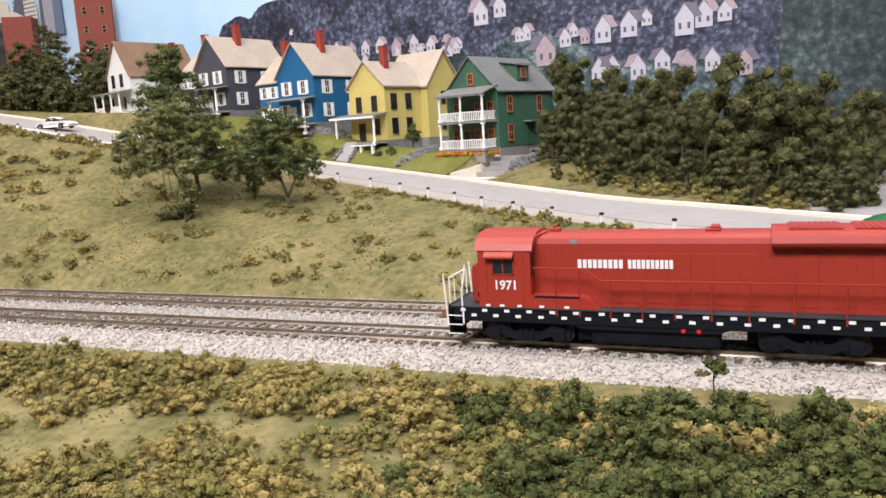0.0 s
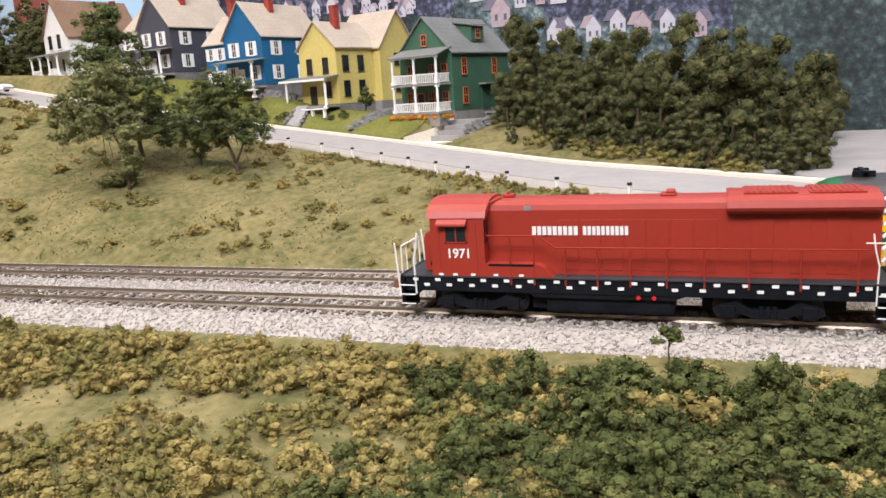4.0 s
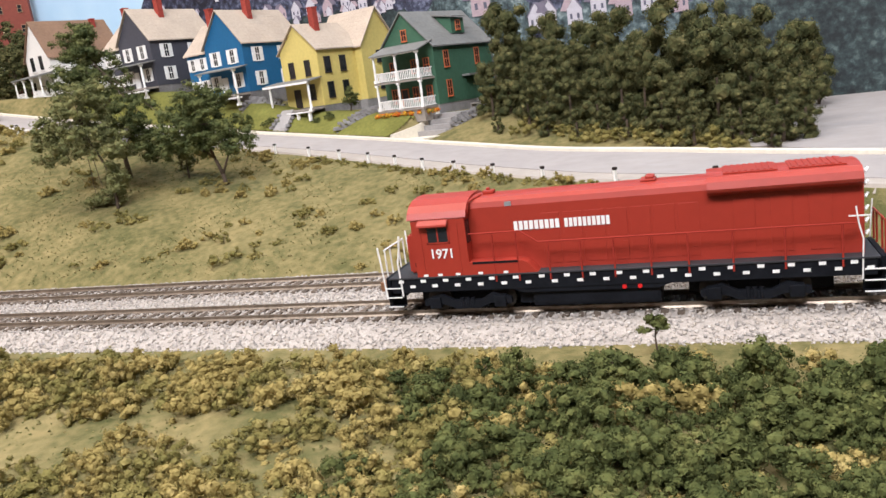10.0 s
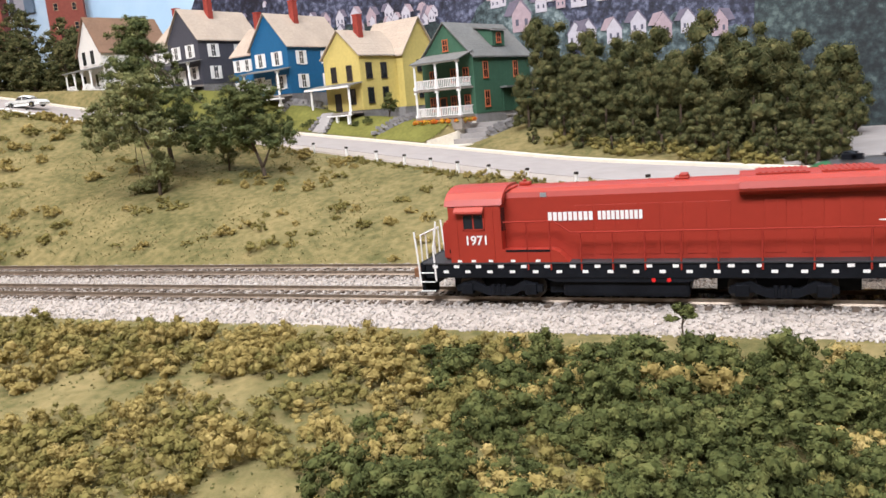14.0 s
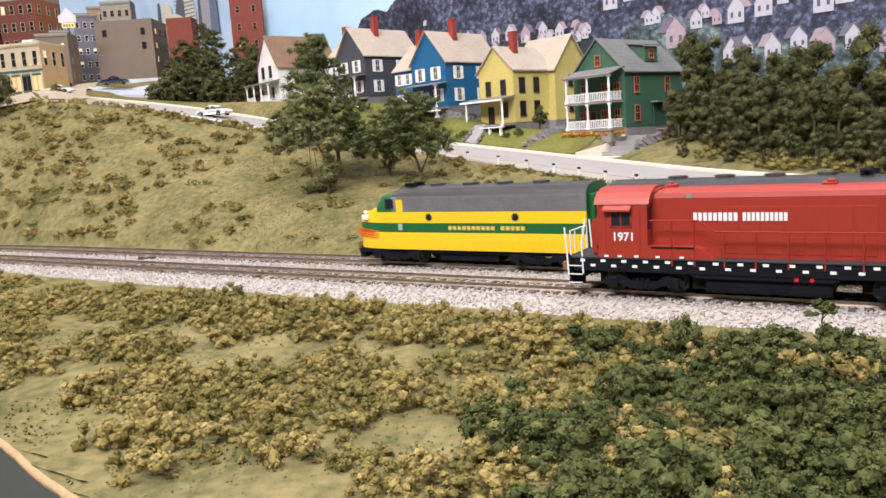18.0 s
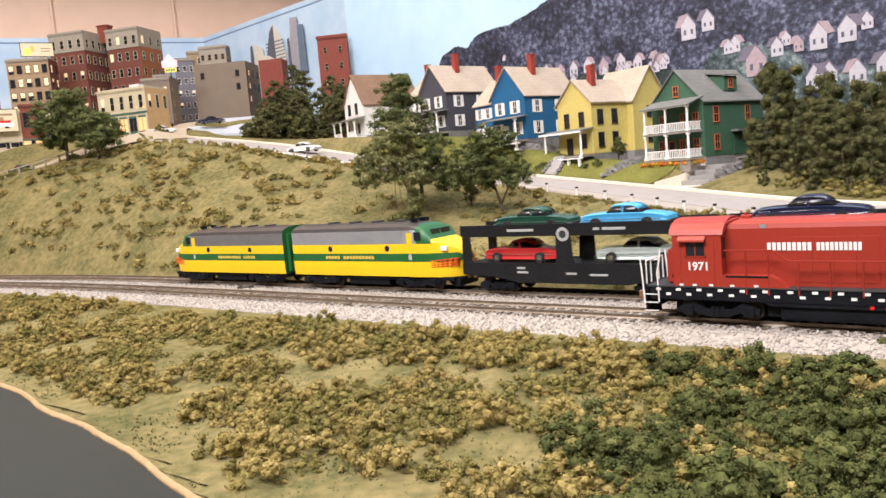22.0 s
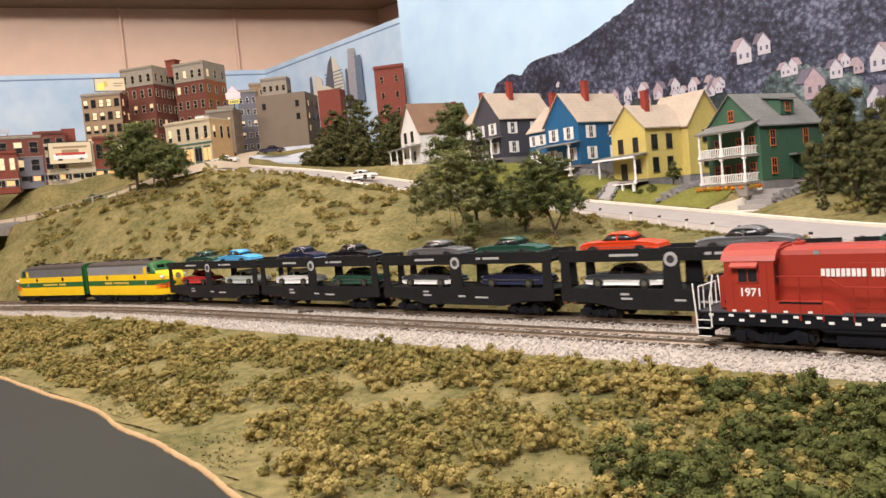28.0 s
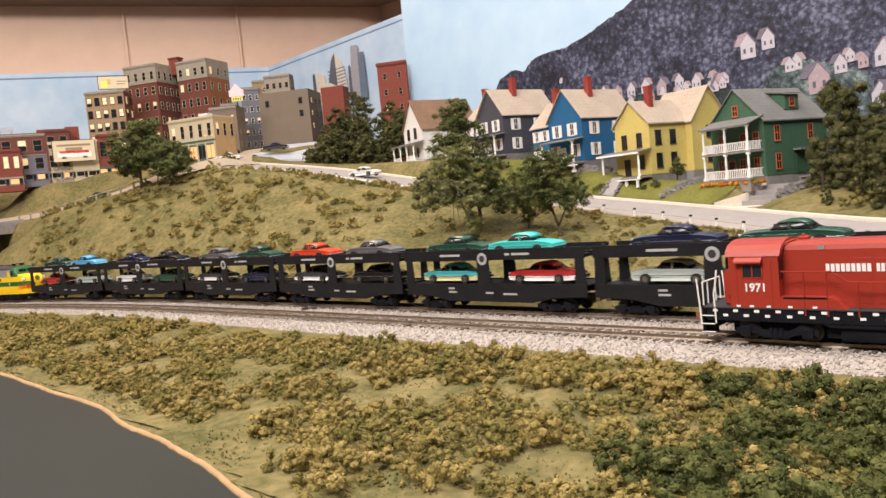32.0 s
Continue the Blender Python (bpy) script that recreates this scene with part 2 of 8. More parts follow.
M["shingle_tan"] = principled("shingle_tan", (0.43, 0.355, 0.28), 0.9, 0, 0.1, 50, 0.4, 700)
M["shingle_grey"] = principled("shingle_grey", (0.17, 0.17, 0.16), 0.85, 0, 0.15, 50, 0.4, 700)
M["shingle_brown"] = principled("shingle_brown", (0.20, 0.12, 0.075), 0.9, 0, 0.15, 50, 0.4, 700)
M["brick_red"] = principled("brick_red", (0.3, 0.045, 0.03), 0.85, 0, 0.2, 200, 0.4)
M["trim_orange"] = principled("trim_rust", (0.5, 0.14, 0.05), 0.6, 0, 0.08, 60, 0.05)
M["trim_black"] = principled("trim_dark", (0.03, 0.022, 0.02), 0.6, 0, 0.1, 60, 0.05)
M["stone"] = principled("field_stone", (0.23, 0.22, 0.22), 0.9, 0, 0.25, 150, 0.5, None, 0.2, None, 0.5)
M["concrete"] = principled("concrete", (0.30, 0.285, 0.275), 0.85, 0, 0.1, 70, 0.3)
M["lawn"] = principled("lawn_turf", (0.155, 0.155, 0.04), 0.95, 0, 0.2, 40, 0.8, 900, 0.1)
M["wood_grey"] = principled("weathered_wood", (0.26, 0.23, 0.2), 0.85, 0, 0.2, 90, 0.3)
M["flower"] = island_mix("flowers", [(0.45, 0.06, 0.02), (0.6, 0.2, 0.02), (0.65, 0.4, 0.04), (0.1, 0.12, 0.03)])
M["curtain"] = principled("curtain", (0.6, 0.55, 0.42), 0.8, 0, 0.1, 100, 0.1)
M["road_tan"] = principled("dirt_road", (0.38, 0.32, 0.24), 0.9, 0, 0.08, 20, 0.3, 500, 0.2)
M["sky_print"] = principled("sky_print", (0.41, 0.61, 0.81), 0.6, 0, 0.03, 2.2, 0, None, 0.3, (0.50, 0.68, 0.83))
M["town_sky"] = principled("town_sky_paint", (0.36, 0.52, 0.70), 0.7, 0, 0.04, 2.5, 0, None, 0.3, (0.50, 0.62, 0.74))
M["blue_edge"] = principled("blue_edge_paint", (0.16, 0.24, 0.40), 0.7, 0, 0.05, 20, 0)


def foliage_print(name, colors, cell):
    """A printed photograph of woods: rounded crowns with lit tops and dark gaps."""
    mat = bpy.data.materials.new(name)
    mat.use_nodes = True
    nt = mat.node_tree
    b = nt.nodes["Principled BSDF"]
    b.inputs["Roughness"].default_value = 0.6
    tc, vo, no, big, warp = (nt.nodes.new(k) for k in ("ShaderNodeTexCoord", "ShaderNodeTexVoronoi", "ShaderNodeTexNoise", "ShaderNodeTexNoise", "ShaderNodeTexNoise"))
    vo.inputs["Scale"].default_value, no.inputs["Scale"].default_value, big.inputs["Scale"].default_value, warp.inputs["Scale"].default_value = cell, cell * 1.1, cell * 0.13, cell * 1.6
    no.inputs["Detail"].default_value, no.inputs["Roughness"].default_value = 9, 0.72
    warp.inputs["Detail"].default_value = 4
    bend = nt.nodes.new("ShaderNodeVectorMath")
    bend.operation = "MULTIPLY_ADD"
    bend.inputs[1].default_value = (1.2 / cell,) * 3
    for n in (no, big, warp):
        nt.links.new(tc.outputs["Object"], n.inputs["Vector"])
    nt.links.new(warp.outputs["Color"], bend.inputs[0])
    nt.links.new(tc.outputs["Object"], bend.inputs[2])
    nt.links.new(bend.outputs[0], vo.inputs["Vector"])
    m1 = nt.nodes.new("ShaderNodeMath")
    m1.operation = "MULTIPLY_ADD"
    m1.inputs[1].default_value = -0.36
    nt.links.new(vo.outputs["Distance"], m1.inputs[0])
    nt.links.new(no.outputs["Fac"], m1.inputs[2])
    m2 = nt.nodes.new("ShaderNodeMath")
    m2.operation = "MULTIPLY_ADD"
    m2.inputs[1].default_value = 0.5
    nt.links.new(big.outputs["Fac"], m2.inputs[0])
    nt.links.new(m1.outputs[0], m2.inputs[2])
    ramp = nt.nodes.new("ShaderNodeValToRGB")
    els = ramp.color_ramp.elements
    els.new(0.5)
    for e, c, q in zip(els, colors, (0.40, 0.60, 0.84)):
        e.position, e.color = q, (*c, 1)
    nt.links.new(m2.outputs[0], ramp.inputs["Fac"])
    nt.links.new(ramp.outputs["Color"], b.inputs["Base Color"])
    return mat


M["hill_print"] = foliage_print("printed_hill", [(0.005, 0.006, 0.015), (0.036, 0.042, 0.078), (0.185, 0.205, 0.30)], 135)
M["grove_print"] = foliage_print("printed_grove", [(0.012, 0.024, 0.028), (0.085, 0.125, 0.135), (0.30, 0.37, 0.37)], 120)
M["dark_print"] = foliage_print("printed_trees", [(0.005, 0.010, 0.012), (0.026, 0.044, 0.046), (0.11, 0.155, 0.145)], 110)
M["print_white"] = principled("printed_white", (0.5, 0.48, 0.53), 0.6, 0, 0.1, 200, 0)
M["print_pink"] = principled("printed_pink", (0.40, 0.31, 0.34), 0.6, 0, 0.15, 200, 0)
M["print_roof"] = principled("printed_roof", (0.17, 0.15, 0.20), 0.6, 0, 0.15, 200, 0)
M["print_dark"] = principled("printed_window", (0.1, 0.1, 0.14), 0.6, 0, 0.15, 200, 0)
M["tower_grey"] = principled("painted_tower_grey", (0.30, 0.30, 0.34), 0.7, 0, 0.12, 120, 0)
M["tower_glass"] = principled("painted_tower_glass", (0.12, 0.17, 0.24), 0.7, 0, 0.12, 120, 0)
M["tower_dark"] = principled("painted_tower_dark", (0.10, 0.10, 0.13), 0.7, 0, 0.15, 120, 0)
M["tower_cream"] = principled("painted_tower_cream", (0.58, 0.54, 0.46), 0.7, 0, 0.1, 120, 0)
M["b_brown"] = principled("block_brown", (0.19, 0.15, 0.115), 0.85, 0, 0.06, 40, 0.15)
M["b_red"] = principled("town_brick_red", (0.20, 0.05, 0.034), 0.85, 0, 0.15, 180, 0.3)
M["b_hotel"] = principled("hotel_brick", (0.15, 0.05, 0.036), 0.85, 0, 0.15, 180, 0.3)
# the hotel's brick again, with orange light on the side wall mixed into it
M["b_hotel_lit"] = principled("hotel_brick_lit", (0.30, 0.115, 0.05), 0.85, 0, 0.12, 180, 0.3)
M["b_tan"] = principled("town_tan_brick", (0.33, 0.23, 0.14), 0.85, 0, 0.12, 180, 0.3)
M["b_stone"] = principled("town_grey_stone", (0.30, 0.27, 0.22), 0.85, 0, 0.12, 100, 0.2)
M["b_cream"] = principled("cafe_cream", (0.52, 0.45, 0.31), 0.8, 0, 0.08, 80, 0.15)
# cafe side wall with the lamps' orange glow put into its colour
M["b_lamplit"] = principled("cafe_lamplit_side", (0.50, 0.33, 0.16), 0.8, 0, 0.1, 80, 0.15)
M["b_slate"] = principled("shop_slate", (0.15, 0.15, 0.18), 0.8, 0, 0.1, 80, 0.15)
M["b_green"] = principled("shop_green", (0.06, 0.12, 0.09), 0.7, 0, 0.1, 80, 0.1)
M["roof_tar"] = principled("flat_roof_tar", (0.07, 0.065, 0.06), 0.9, 0, 0.2, 80, 0.3)
M["lot"] = principled("lot_blue_grey", (0.42, 0.46, 0.52), 0.85, 0, 0.15, 30, 0.2)
M["lit"] = glowing("lit_window", (1.0, 0.66, 0.30), 0.5, (0.6, 0.5, 0.36))
M["lit_orange"] = glowing("lit_shop", (1.0, 0.42, 0.10), 0.9, (0.4, 0.3, 0.2))
M["lit_sign"] = glowing("lit_sign", (1.0, 0.86, 0.55), 0.18, (0.5, 0.42, 0.28))
M["neon_pink"] = glowing("neon_pink", (1.0, 0.6, 0.7), 0.25, (0.6, 0.45, 0.45))
M["neon_yellow"] = glowing("neon_yellow", (1.0, 0.9, 0.12), 0.35, (0.6, 0.5, 0.1))
M["soffit"] = principled("soffit_brown", (0.22, 0.15, 0.11), 0.85, 0, 0.1, 8, 0.1)
M["ceiling"] = principled("ceiling_white", (0.75, 0.72, 0.68), 0.9, 0, 0.05, 5, 0.1)
M["carpet"] = principled("floor_grey", (0.18, 0.17, 0.16), 0.95, 0, 0.15, 40, 0.2)
M["car_white"] = principled("car_white", (0.78, 0.77, 0.74), 0.3, 0, 0.03, 40, 0)
M["car_dark"] = principled("car_slate", (0.05, 0.07, 0.10), 0.3, 0, 0.03, 40, 0)
# ---- shared building helpers; k = one prototype metre at 1:87 ----
K = 1 / 87.0


def mesh_from(name, verts, faces, mats, parent=None, label="", smooth=False):
    me = bpy.data.meshes.new(name)
    me.from_pydata(verts, [], faces)
    if smooth:
        me.polygons.foreach_set("use_smooth", [True] * len(me.polygons))
    for m in mats if isinstance(mats, (list, tuple)) else [mats]:
        me.materials.append(m)
    ob = new(name, me)
    ob.parent = parent
    if label:
        ob["label"] = label
    return ob


def part(name, bm, material, parent=None, label="", smooth=False):
    me = bpy.data.meshes.new(name)
    bm.normal_update()
    bm.to_mesh(me)
    bm.free()
    if smooth:
        me.polygons.foreach_set("use_smooth", [True] * len(me.polygons))
    for m in material if isinstance(material, (list, tuple)) else [material]:
        me.materials.append(m)
    ob = new(name, me)
    ob.parent = parent
    if label:
        ob["label"] = label
    return ob


def thing(name, m, label, category, group="", kind=""):
    ob = new(name)
    ob.empty_display_size = 0.01
    ob.matrix_world = m
    return tagged(ob, label, category, group, kind)


def box(bm, x0, x1, y0, y1, z0, z1, bevel=0.0, mat=0):
    vs = [bm.verts.new((x, y, z)) for x in (x0, x1) for y in (y0, y1) for z in (z0, z1)]
    q = [(0, 1, 3, 2), (4, 6, 7, 5), (0, 4, 5, 1), (2, 3, 7, 6), (0, 2, 6, 4), (1, 5, 7, 3)]
    fs = [bm.faces.new([vs[i] for i in f]) for f in q]
    for f in fs:
        f.material_index = mat
    if bevel:
        es = list({e for f in fs for e in f.edges})
        bmesh.ops.bevel(bm, geom=es, offset=bevel, segments=2, affect="EDGES", profile=0.6)
    return bm


def boxes(*items, bevel=0.0):
    bm = bmesh.new()
    for it in items:
        box(bm, *it, bevel=bevel)
    return bm


def prism(bm, profile, y0, y1, axis="y", mat=0):
    """A profile of (a, b) pairs run from y0 to y1. axis y: (x, z) pairs; axis x: (y, z) pairs; axis z: (x, y) pairs."""
    put = {"y": lambda a, b, s: (a, s, b), "x": lambda a, b, s: (s, a, b), "z": lambda a, b, s: (a, b, s)}[axis]
    lo = [bm.verts.new(put(a, b, y0)) for a, b in profile]
    hi = [bm.verts.new(put(a, b, y1)) for a, b in profile]
    n = len(profile)
    fs = [bm.faces.new((lo[i], lo[(i + 1) % n], hi[(i + 1) % n], hi[i])) for i in range(n)]
    fs += [bm.faces.new(lo[::-1]), bm.faces.new(hi)]
    for f in fs:
        f.material_index = mat
    bmesh.ops.recalc_face_normals(bm, faces=fs)
    return bm


def rod(bm, a, b, r, r2=None, seg=6, mat=0):
    """A round bar from a to b."""
    a, b = Vector(a), Vector(b)
    q = (b - a).to_track_quat("Z", "Y")
    r2 = r if r2 is None else r2
    ring = lambda c, rr: [bm.verts.new(c + q @ Vector((rr * math.cos(2 * math.pi * i / seg), rr * math.sin(2 * math.pi * i / seg), 0))) for i in range(seg)]
    lo, hi = ring(a, r), ring(b, r2)
    for i in range(seg):
        bm.faces.new((lo[i], lo[(i + 1) % seg], hi[(i + 1) % seg], hi[i])).material_index = mat
    bm.faces.new(lo[::-1]).material_index = mat
    bm.faces.new(hi).material_index = mat
    return bm


# ---- the lie of the land, in metres; tracks run along x, the camera stands at negative y ----
ROAD_X = np.array([0.42, 0.26, 0.115, 0.0, -0.09, -0.20, -0.35, -0.50, -0.64, -0.80, -1.02])
ROAD_Y = np.array([0.00, 0.085, 0.185, 0.268, 0.325, 0.368, 0.395, 0.400, 0.400, 0.398, 0.385])
ROAD_Z = np.array([0.025, 0.026, 0.028, 0.032, 0.039, 0.051, 0.070, 0.091, 0.116, 0.147, 0.178])
ROAD_W = 0.040  # half width
_u = np.linspace(0, 10, 201)
RX, RY, RZ = (np.interp(_u, range(11), a) for a in (ROAD_X, ROAD_Y, ROAD_Z))
for _ in range(3):
    for _a in (RX, RY, RZ):
        _a[6:-6] = np.convolve(_a, np.ones(13) / 13, "valid")


def smooth01(v):
    v = np.clip(v, 0, 1)
    return v * v * (3 - 2 * v)


LX, LY, LZ = (np.interp(np.linspace(0, 6, 121), range(7), a) for a in ([-1.045, -1.072, -1.12, -1.20, -1.29, -1.42, -1.75], [0.350, 0.285, 0.228, 0.190, 0.172, 0.136, 0.03], [0.181, 0.168, 0.146, 0.131, 0.123, 0.115, 0.112]))
LEFT_W = 0.028
for _ in range(3):
    for _a in (LX, LY, LZ):
        _a[5:-5] = np.convolve(_a, np.ones(11) / 11, "valid")


def road_near(x, y, RX=RX, RY=RY, RZ=RZ):
    """Signed distance from a road's middle (positive towards the houses) and the road's height there."""
    x, y = np.broadcast_arrays(np.asarray(x, float), np.asarray(y, float))
    dd = (x.ravel()[:, None] - RX) ** 2 + (y.ravel()[:, None] - RY) ** 2
    i = np.clip(dd.argmin(1), 1, len(RX) - 2)
    tx, ty = RX[i + 1] - RX[i - 1], RY[i + 1] - RY[i - 1]
    n = np.hypot(tx, ty)
    side = (tx * (y.ravel() - RY[i]) - ty * (x.ravel() - RX[i])) / n
    dist = np.sqrt(dd[np.arange(len(i)), i])
    return (-np.sign(side) * dist).reshape(x.shape), RZ[i].reshape(x.shape)


def road_bank(x):
    """How far the climbing road's open side hangs below its middle."""
    return 0.0015 * smooth01((-0.2 - np.asarray(x, float)) / 0.35)


def near_width(x):
    """The road's half width on its open side: a wider shoulder below the houses."""
    x = np.asarray(x, float)
    return ROAD_W + 0.020 * smooth01((x + 0.44) / 0.20) * (1 - smooth01((x - 0.08) / 0.10))


def garden_stretch(x):
    x = np.asarray(x, float)
    return smooth01((x + 0.42) / 0.12) * (1 - smooth01(x / 0.10))


def far_width(x):
    """The road's half width on the houses' side, narrower in front of the gardens."""
    return ROAD_W - 0.020 * garden_stretch(x)


def bed_edge(x):
    """Where the meadow's turf meets the front of the ballast."""
    return np.interp(x, [-0.6, -0.15], [0.0290, 0.0370])


def track_shift(x):
    """The tracks bend a little towards the aisle at the far left."""
    u = np.clip(-(np.asarray(x, float) + 0.5), 0, None)
    return np.where(u < 0.6, -0.20 * u * u, -0.072 - 0.24 * (u - 0.6))


TERRACE = [(-1.35, 0.21, 0.140), (-1.22, 0.24, 0.155), (-1.60, 0.14, 0.150), (-1.46, 0.19, 0.196), (-1.41, 0.36, 0.205), (-1.27, 0.40, 0.207), (-1.17, 0.48, 0.205), (-1.04, 0.36, 0.181), (-1.14, 0.36, 0.190), (-1.26, 0.63, 0.228), (-1.17, 0.69, 0.226), (-1.5, 0.5, 0.225), (-1.9, 0.3, 0.22), (-1.5, 0.8, 0.228), (-1.04, 0.59, 0.183), (-1.0, 0.45, 0.180)]


def ground(x, y):
    x, y = np.asarray(x, float), np.asarray(y, float)
    yy = y - track_shift(x)
    edge = bed_edge(x)
    front = -0.0072 + 0.0022 * (0.037 - edge) / 0.008 - 0.07 * np.clip(-edge - yy, 0, None)
    rim = smooth01((shore_y(x) + 0.06 - y) / 0.055)
    front = front + (-0.0200 - front) * rim
    crest = np.interp(x, [-1.40, -1.36, -1.32, -1.28, -1.24, -1.2, -1.1, -1.05, -0.85, -0.7, -0.55, -0.4, -0.25, -0.1, 0.0, 0.1, 0.4], [0.0, 0.012, 0.035, 0.068, 0.100, 0.118, 0.132, 0.148, 0.158, 0.140, 0.108, 0.082, 0.056, 0.036, 0.030, 0.026, 0.024])
    cy = np.interp(x, [-1.3, -1.2, -1.1, -1.0, -0.85, -0.6, -0.4, -0.2, 0.0, 0.1, 0.4], [0.21, 0.235, 0.255, 0.28, 0.29, 0.31, 0.33, 0.31, 0.23, 0.16, 0.12])
    steep = np.interp(x, [-0.8, -0.4, -0.1, 0.2], [0.76, 0.72, 0.76, 1.0])
    r = np.clip((yy - 0.084) / (cy - 0.084), 0, 1)
    hill = -0.0075 + (crest + 0.0075) * np.power(r, steep) * (1.12 - 0.12 * r)
    z = np.where(yy > 0.084, hill, np.where(yy > -edge, -0.0072, front))
    d, rz = road_near(x, y)
    lawn = np.interp(x, [-1.6, -1.1, -1.0, -0.85, -0.68, -0.5, -0.36, -0.27, -0.14, -0.06, 0.03, 0.15, 0.6], [0.225, 0.188, 0.178, 0.157, 0.146, 0.13, 0.103, 0.0815, 0.0675, 0.062, 0.045, 0.029, 0.027])
    bank = road_bank(x)
    fw = far_width(x)
    lip = rz + bank + 0.0016 * garden_stretch(x)
    far = lip + 0.001 + (np.maximum(lawn, lip) - lip) * smooth01((d - fw - 0.004) / np.interp(x, [-0.45, -0.34, -0.12, -0.095, 0.0, 0.1], [0.030, 0.038, 0.040, 0.080, 0.070, 0.030]))
    near = rz - bank + (np.minimum(z, rz - bank + 0.006) - rz + bank) * smooth01((-d - near_width(x) - 0.008) / 0.06)
    z = np.where(d > fw + 0.0065, far, np.where(d < -near_width(x) - 0.008, np.where((-d > 0.2) | (yy < 0.084), z, near), rz - 0.0015 + bank * d / ROAD_W))
    # the cutting for the garden steps
    f = ((x + 0.127) * 0.73 + (y - 0.388) * 0.68) / 0.045
    q = np.abs(-(x + 0.127) * 0.68 + (y - 0.388) * 0.73 + 0.006)
    cut = (1 - smooth01((q - 0.0185) / 0.004)) * np.where((f > -0.75) & (f < 1.0), 1.0, 0.0)
    z = z + (np.minimum(z, 0.0415 + 0.020 * np.clip(f, 0, 1)) - z) * cut
    # the town's terrace and the field beyond the descending road
    d2, rz2 = road_near(x, y, LX, LY, LZ)
    top = np.zeros_like(z)
    tot = np.zeros_like(z)
    for a, b, h in TERRACE:
        w = ((x - a) ** 2 + (y - b) ** 2 + 1e-4) ** -1.6
        top, tot = top + w * h, tot + w
    town = rz2 + 0.012 + (top / tot - rz2 - 0.012) * smooth01((d2 - LEFT_W) / 0.09)
    slope = np.where(x < -1.33, z, rz2 - 0.004 + (np.minimum(z, rz2 - 0.004) - rz2 + 0.004) * smooth01((-d2 - LEFT_W - 0.006) / 0.05))
    left = np.where(d2 > LEFT_W, town, np.where(d2 < -LEFT_W - 0.006, np.where(-d2 < 0.1, slope, z), np.where(x < -1.33, z, rz2 + 0.0025 + 0.008 * d2 / LEFT_W)))
    mix = smooth01((-1.0 - x) / 0.06) * np.where((y > 0.10) | (x < -1.2), 1.0, 0.0)
    return z + (left - z) * mix


def gz(x, y):
    return float(ground(x, y))


def shore_y(x):
    """The pond's edge: land lies beyond it."""
    x = np.asarray(x, float)
    base = np.interp(x, [-1.95, -1.0, -0.535, -0.441, -0.363, -0.301, -0.253, -0.192, -0.152, -0.087, 0.1, 0.7], [-0.170, -0.170, -0.186, -0.192, -0.1955, -0.200, -0.210, -0.2155, -0.2235, -0.238, -0.272, -0.344])
    return base + 0.0009 * np.sin(x * 37) + 0.0004 * np.sin(x * 90 + 1)
# ---- land, pond, road ----
def sheet(name, x0, x1, y0, y1, step, zf, keep, mat):
    xs, ys = np.arange(x0, x1 + step, step), np.arange(y0, y1 + step, step)
    gx, gy = np.meshgrid(xs, ys, indexing="ij")
    gzv = zf(gx, gy)
    nx, ny = gx.shape
    idx = np.arange(nx * ny).reshape(nx, ny)
    quads = np.stack([idx[:-1, :-1], idx[1:, :-1], idx[1:, 1:], idx[:-1, 1:]], -1).reshape(-1, 4)
    ok = keep(gx, gy)
    quads = quads[ok[:-1, :-1].ravel() & ok[1:, 1:].ravel() & ok[1:, :-1].ravel() & ok[:-1, 1:].ravel()]
    verts = np.stack([gx, gy, gzv], -1).reshape(-1, 3)
    used = np.unique(quads)
    re = np.full(len(verts), -1)
    re[used] = np.arange(len(used))
    return mesh_from(name, verts[used].tolist(), re[quads].tolist(), mat, smooth=True)


def rough_ground(x, y):
    z = ground(x, y)
    d, _ = road_near(x, y)
    n = np.array([0.7 * noise.noise((a * 20, b * 20, 0.3)) + 0.25 * noise.noise((a * 150, b * 150, 7)) for a, b in zip(x.ravel(), y.ravel())]).reshape(x.shape)
    yy = y - track_shift(x)
    amount = np.where((d < ROAD_W + 0.02) & (d > -near_width(x) - 0.016), 0.0, np.where((yy > -0.052) & (yy < 0.088), 0.0004, 0.0020))
    amount = np.where((x > 0.15) & (d > 0), 0.0, amount)
    sink = np.where(y < shore_y(x) + 0.012, (shore_y(x) + 0.012 - y) * 0.25, 0)
    return z + n * amount - np.where((x > 0.165) & (d > ROAD_W), 0.006, 0)


land = sheet("ground", -1.93, 0.66, -0.35, 0.83, 0.0065, rough_ground, lambda x, y: y > shore_y(x) + 0.001, M["grass"])
tagged(land, "olive and tan static-grass model hillside and meadow", "ground", kind="structure")

pond = mesh_from("water", [(-1.9, -1.2, -0.0216), (2.2, -1.2, -0.0216), (2.2, -0.12, -0.0216), (-1.9, -0.12, -0.0216)], [(0, 1, 2, 3)], M["water"])
tagged(pond, "dark grey-green still pond surface beside the meadow", "water", kind="structure")


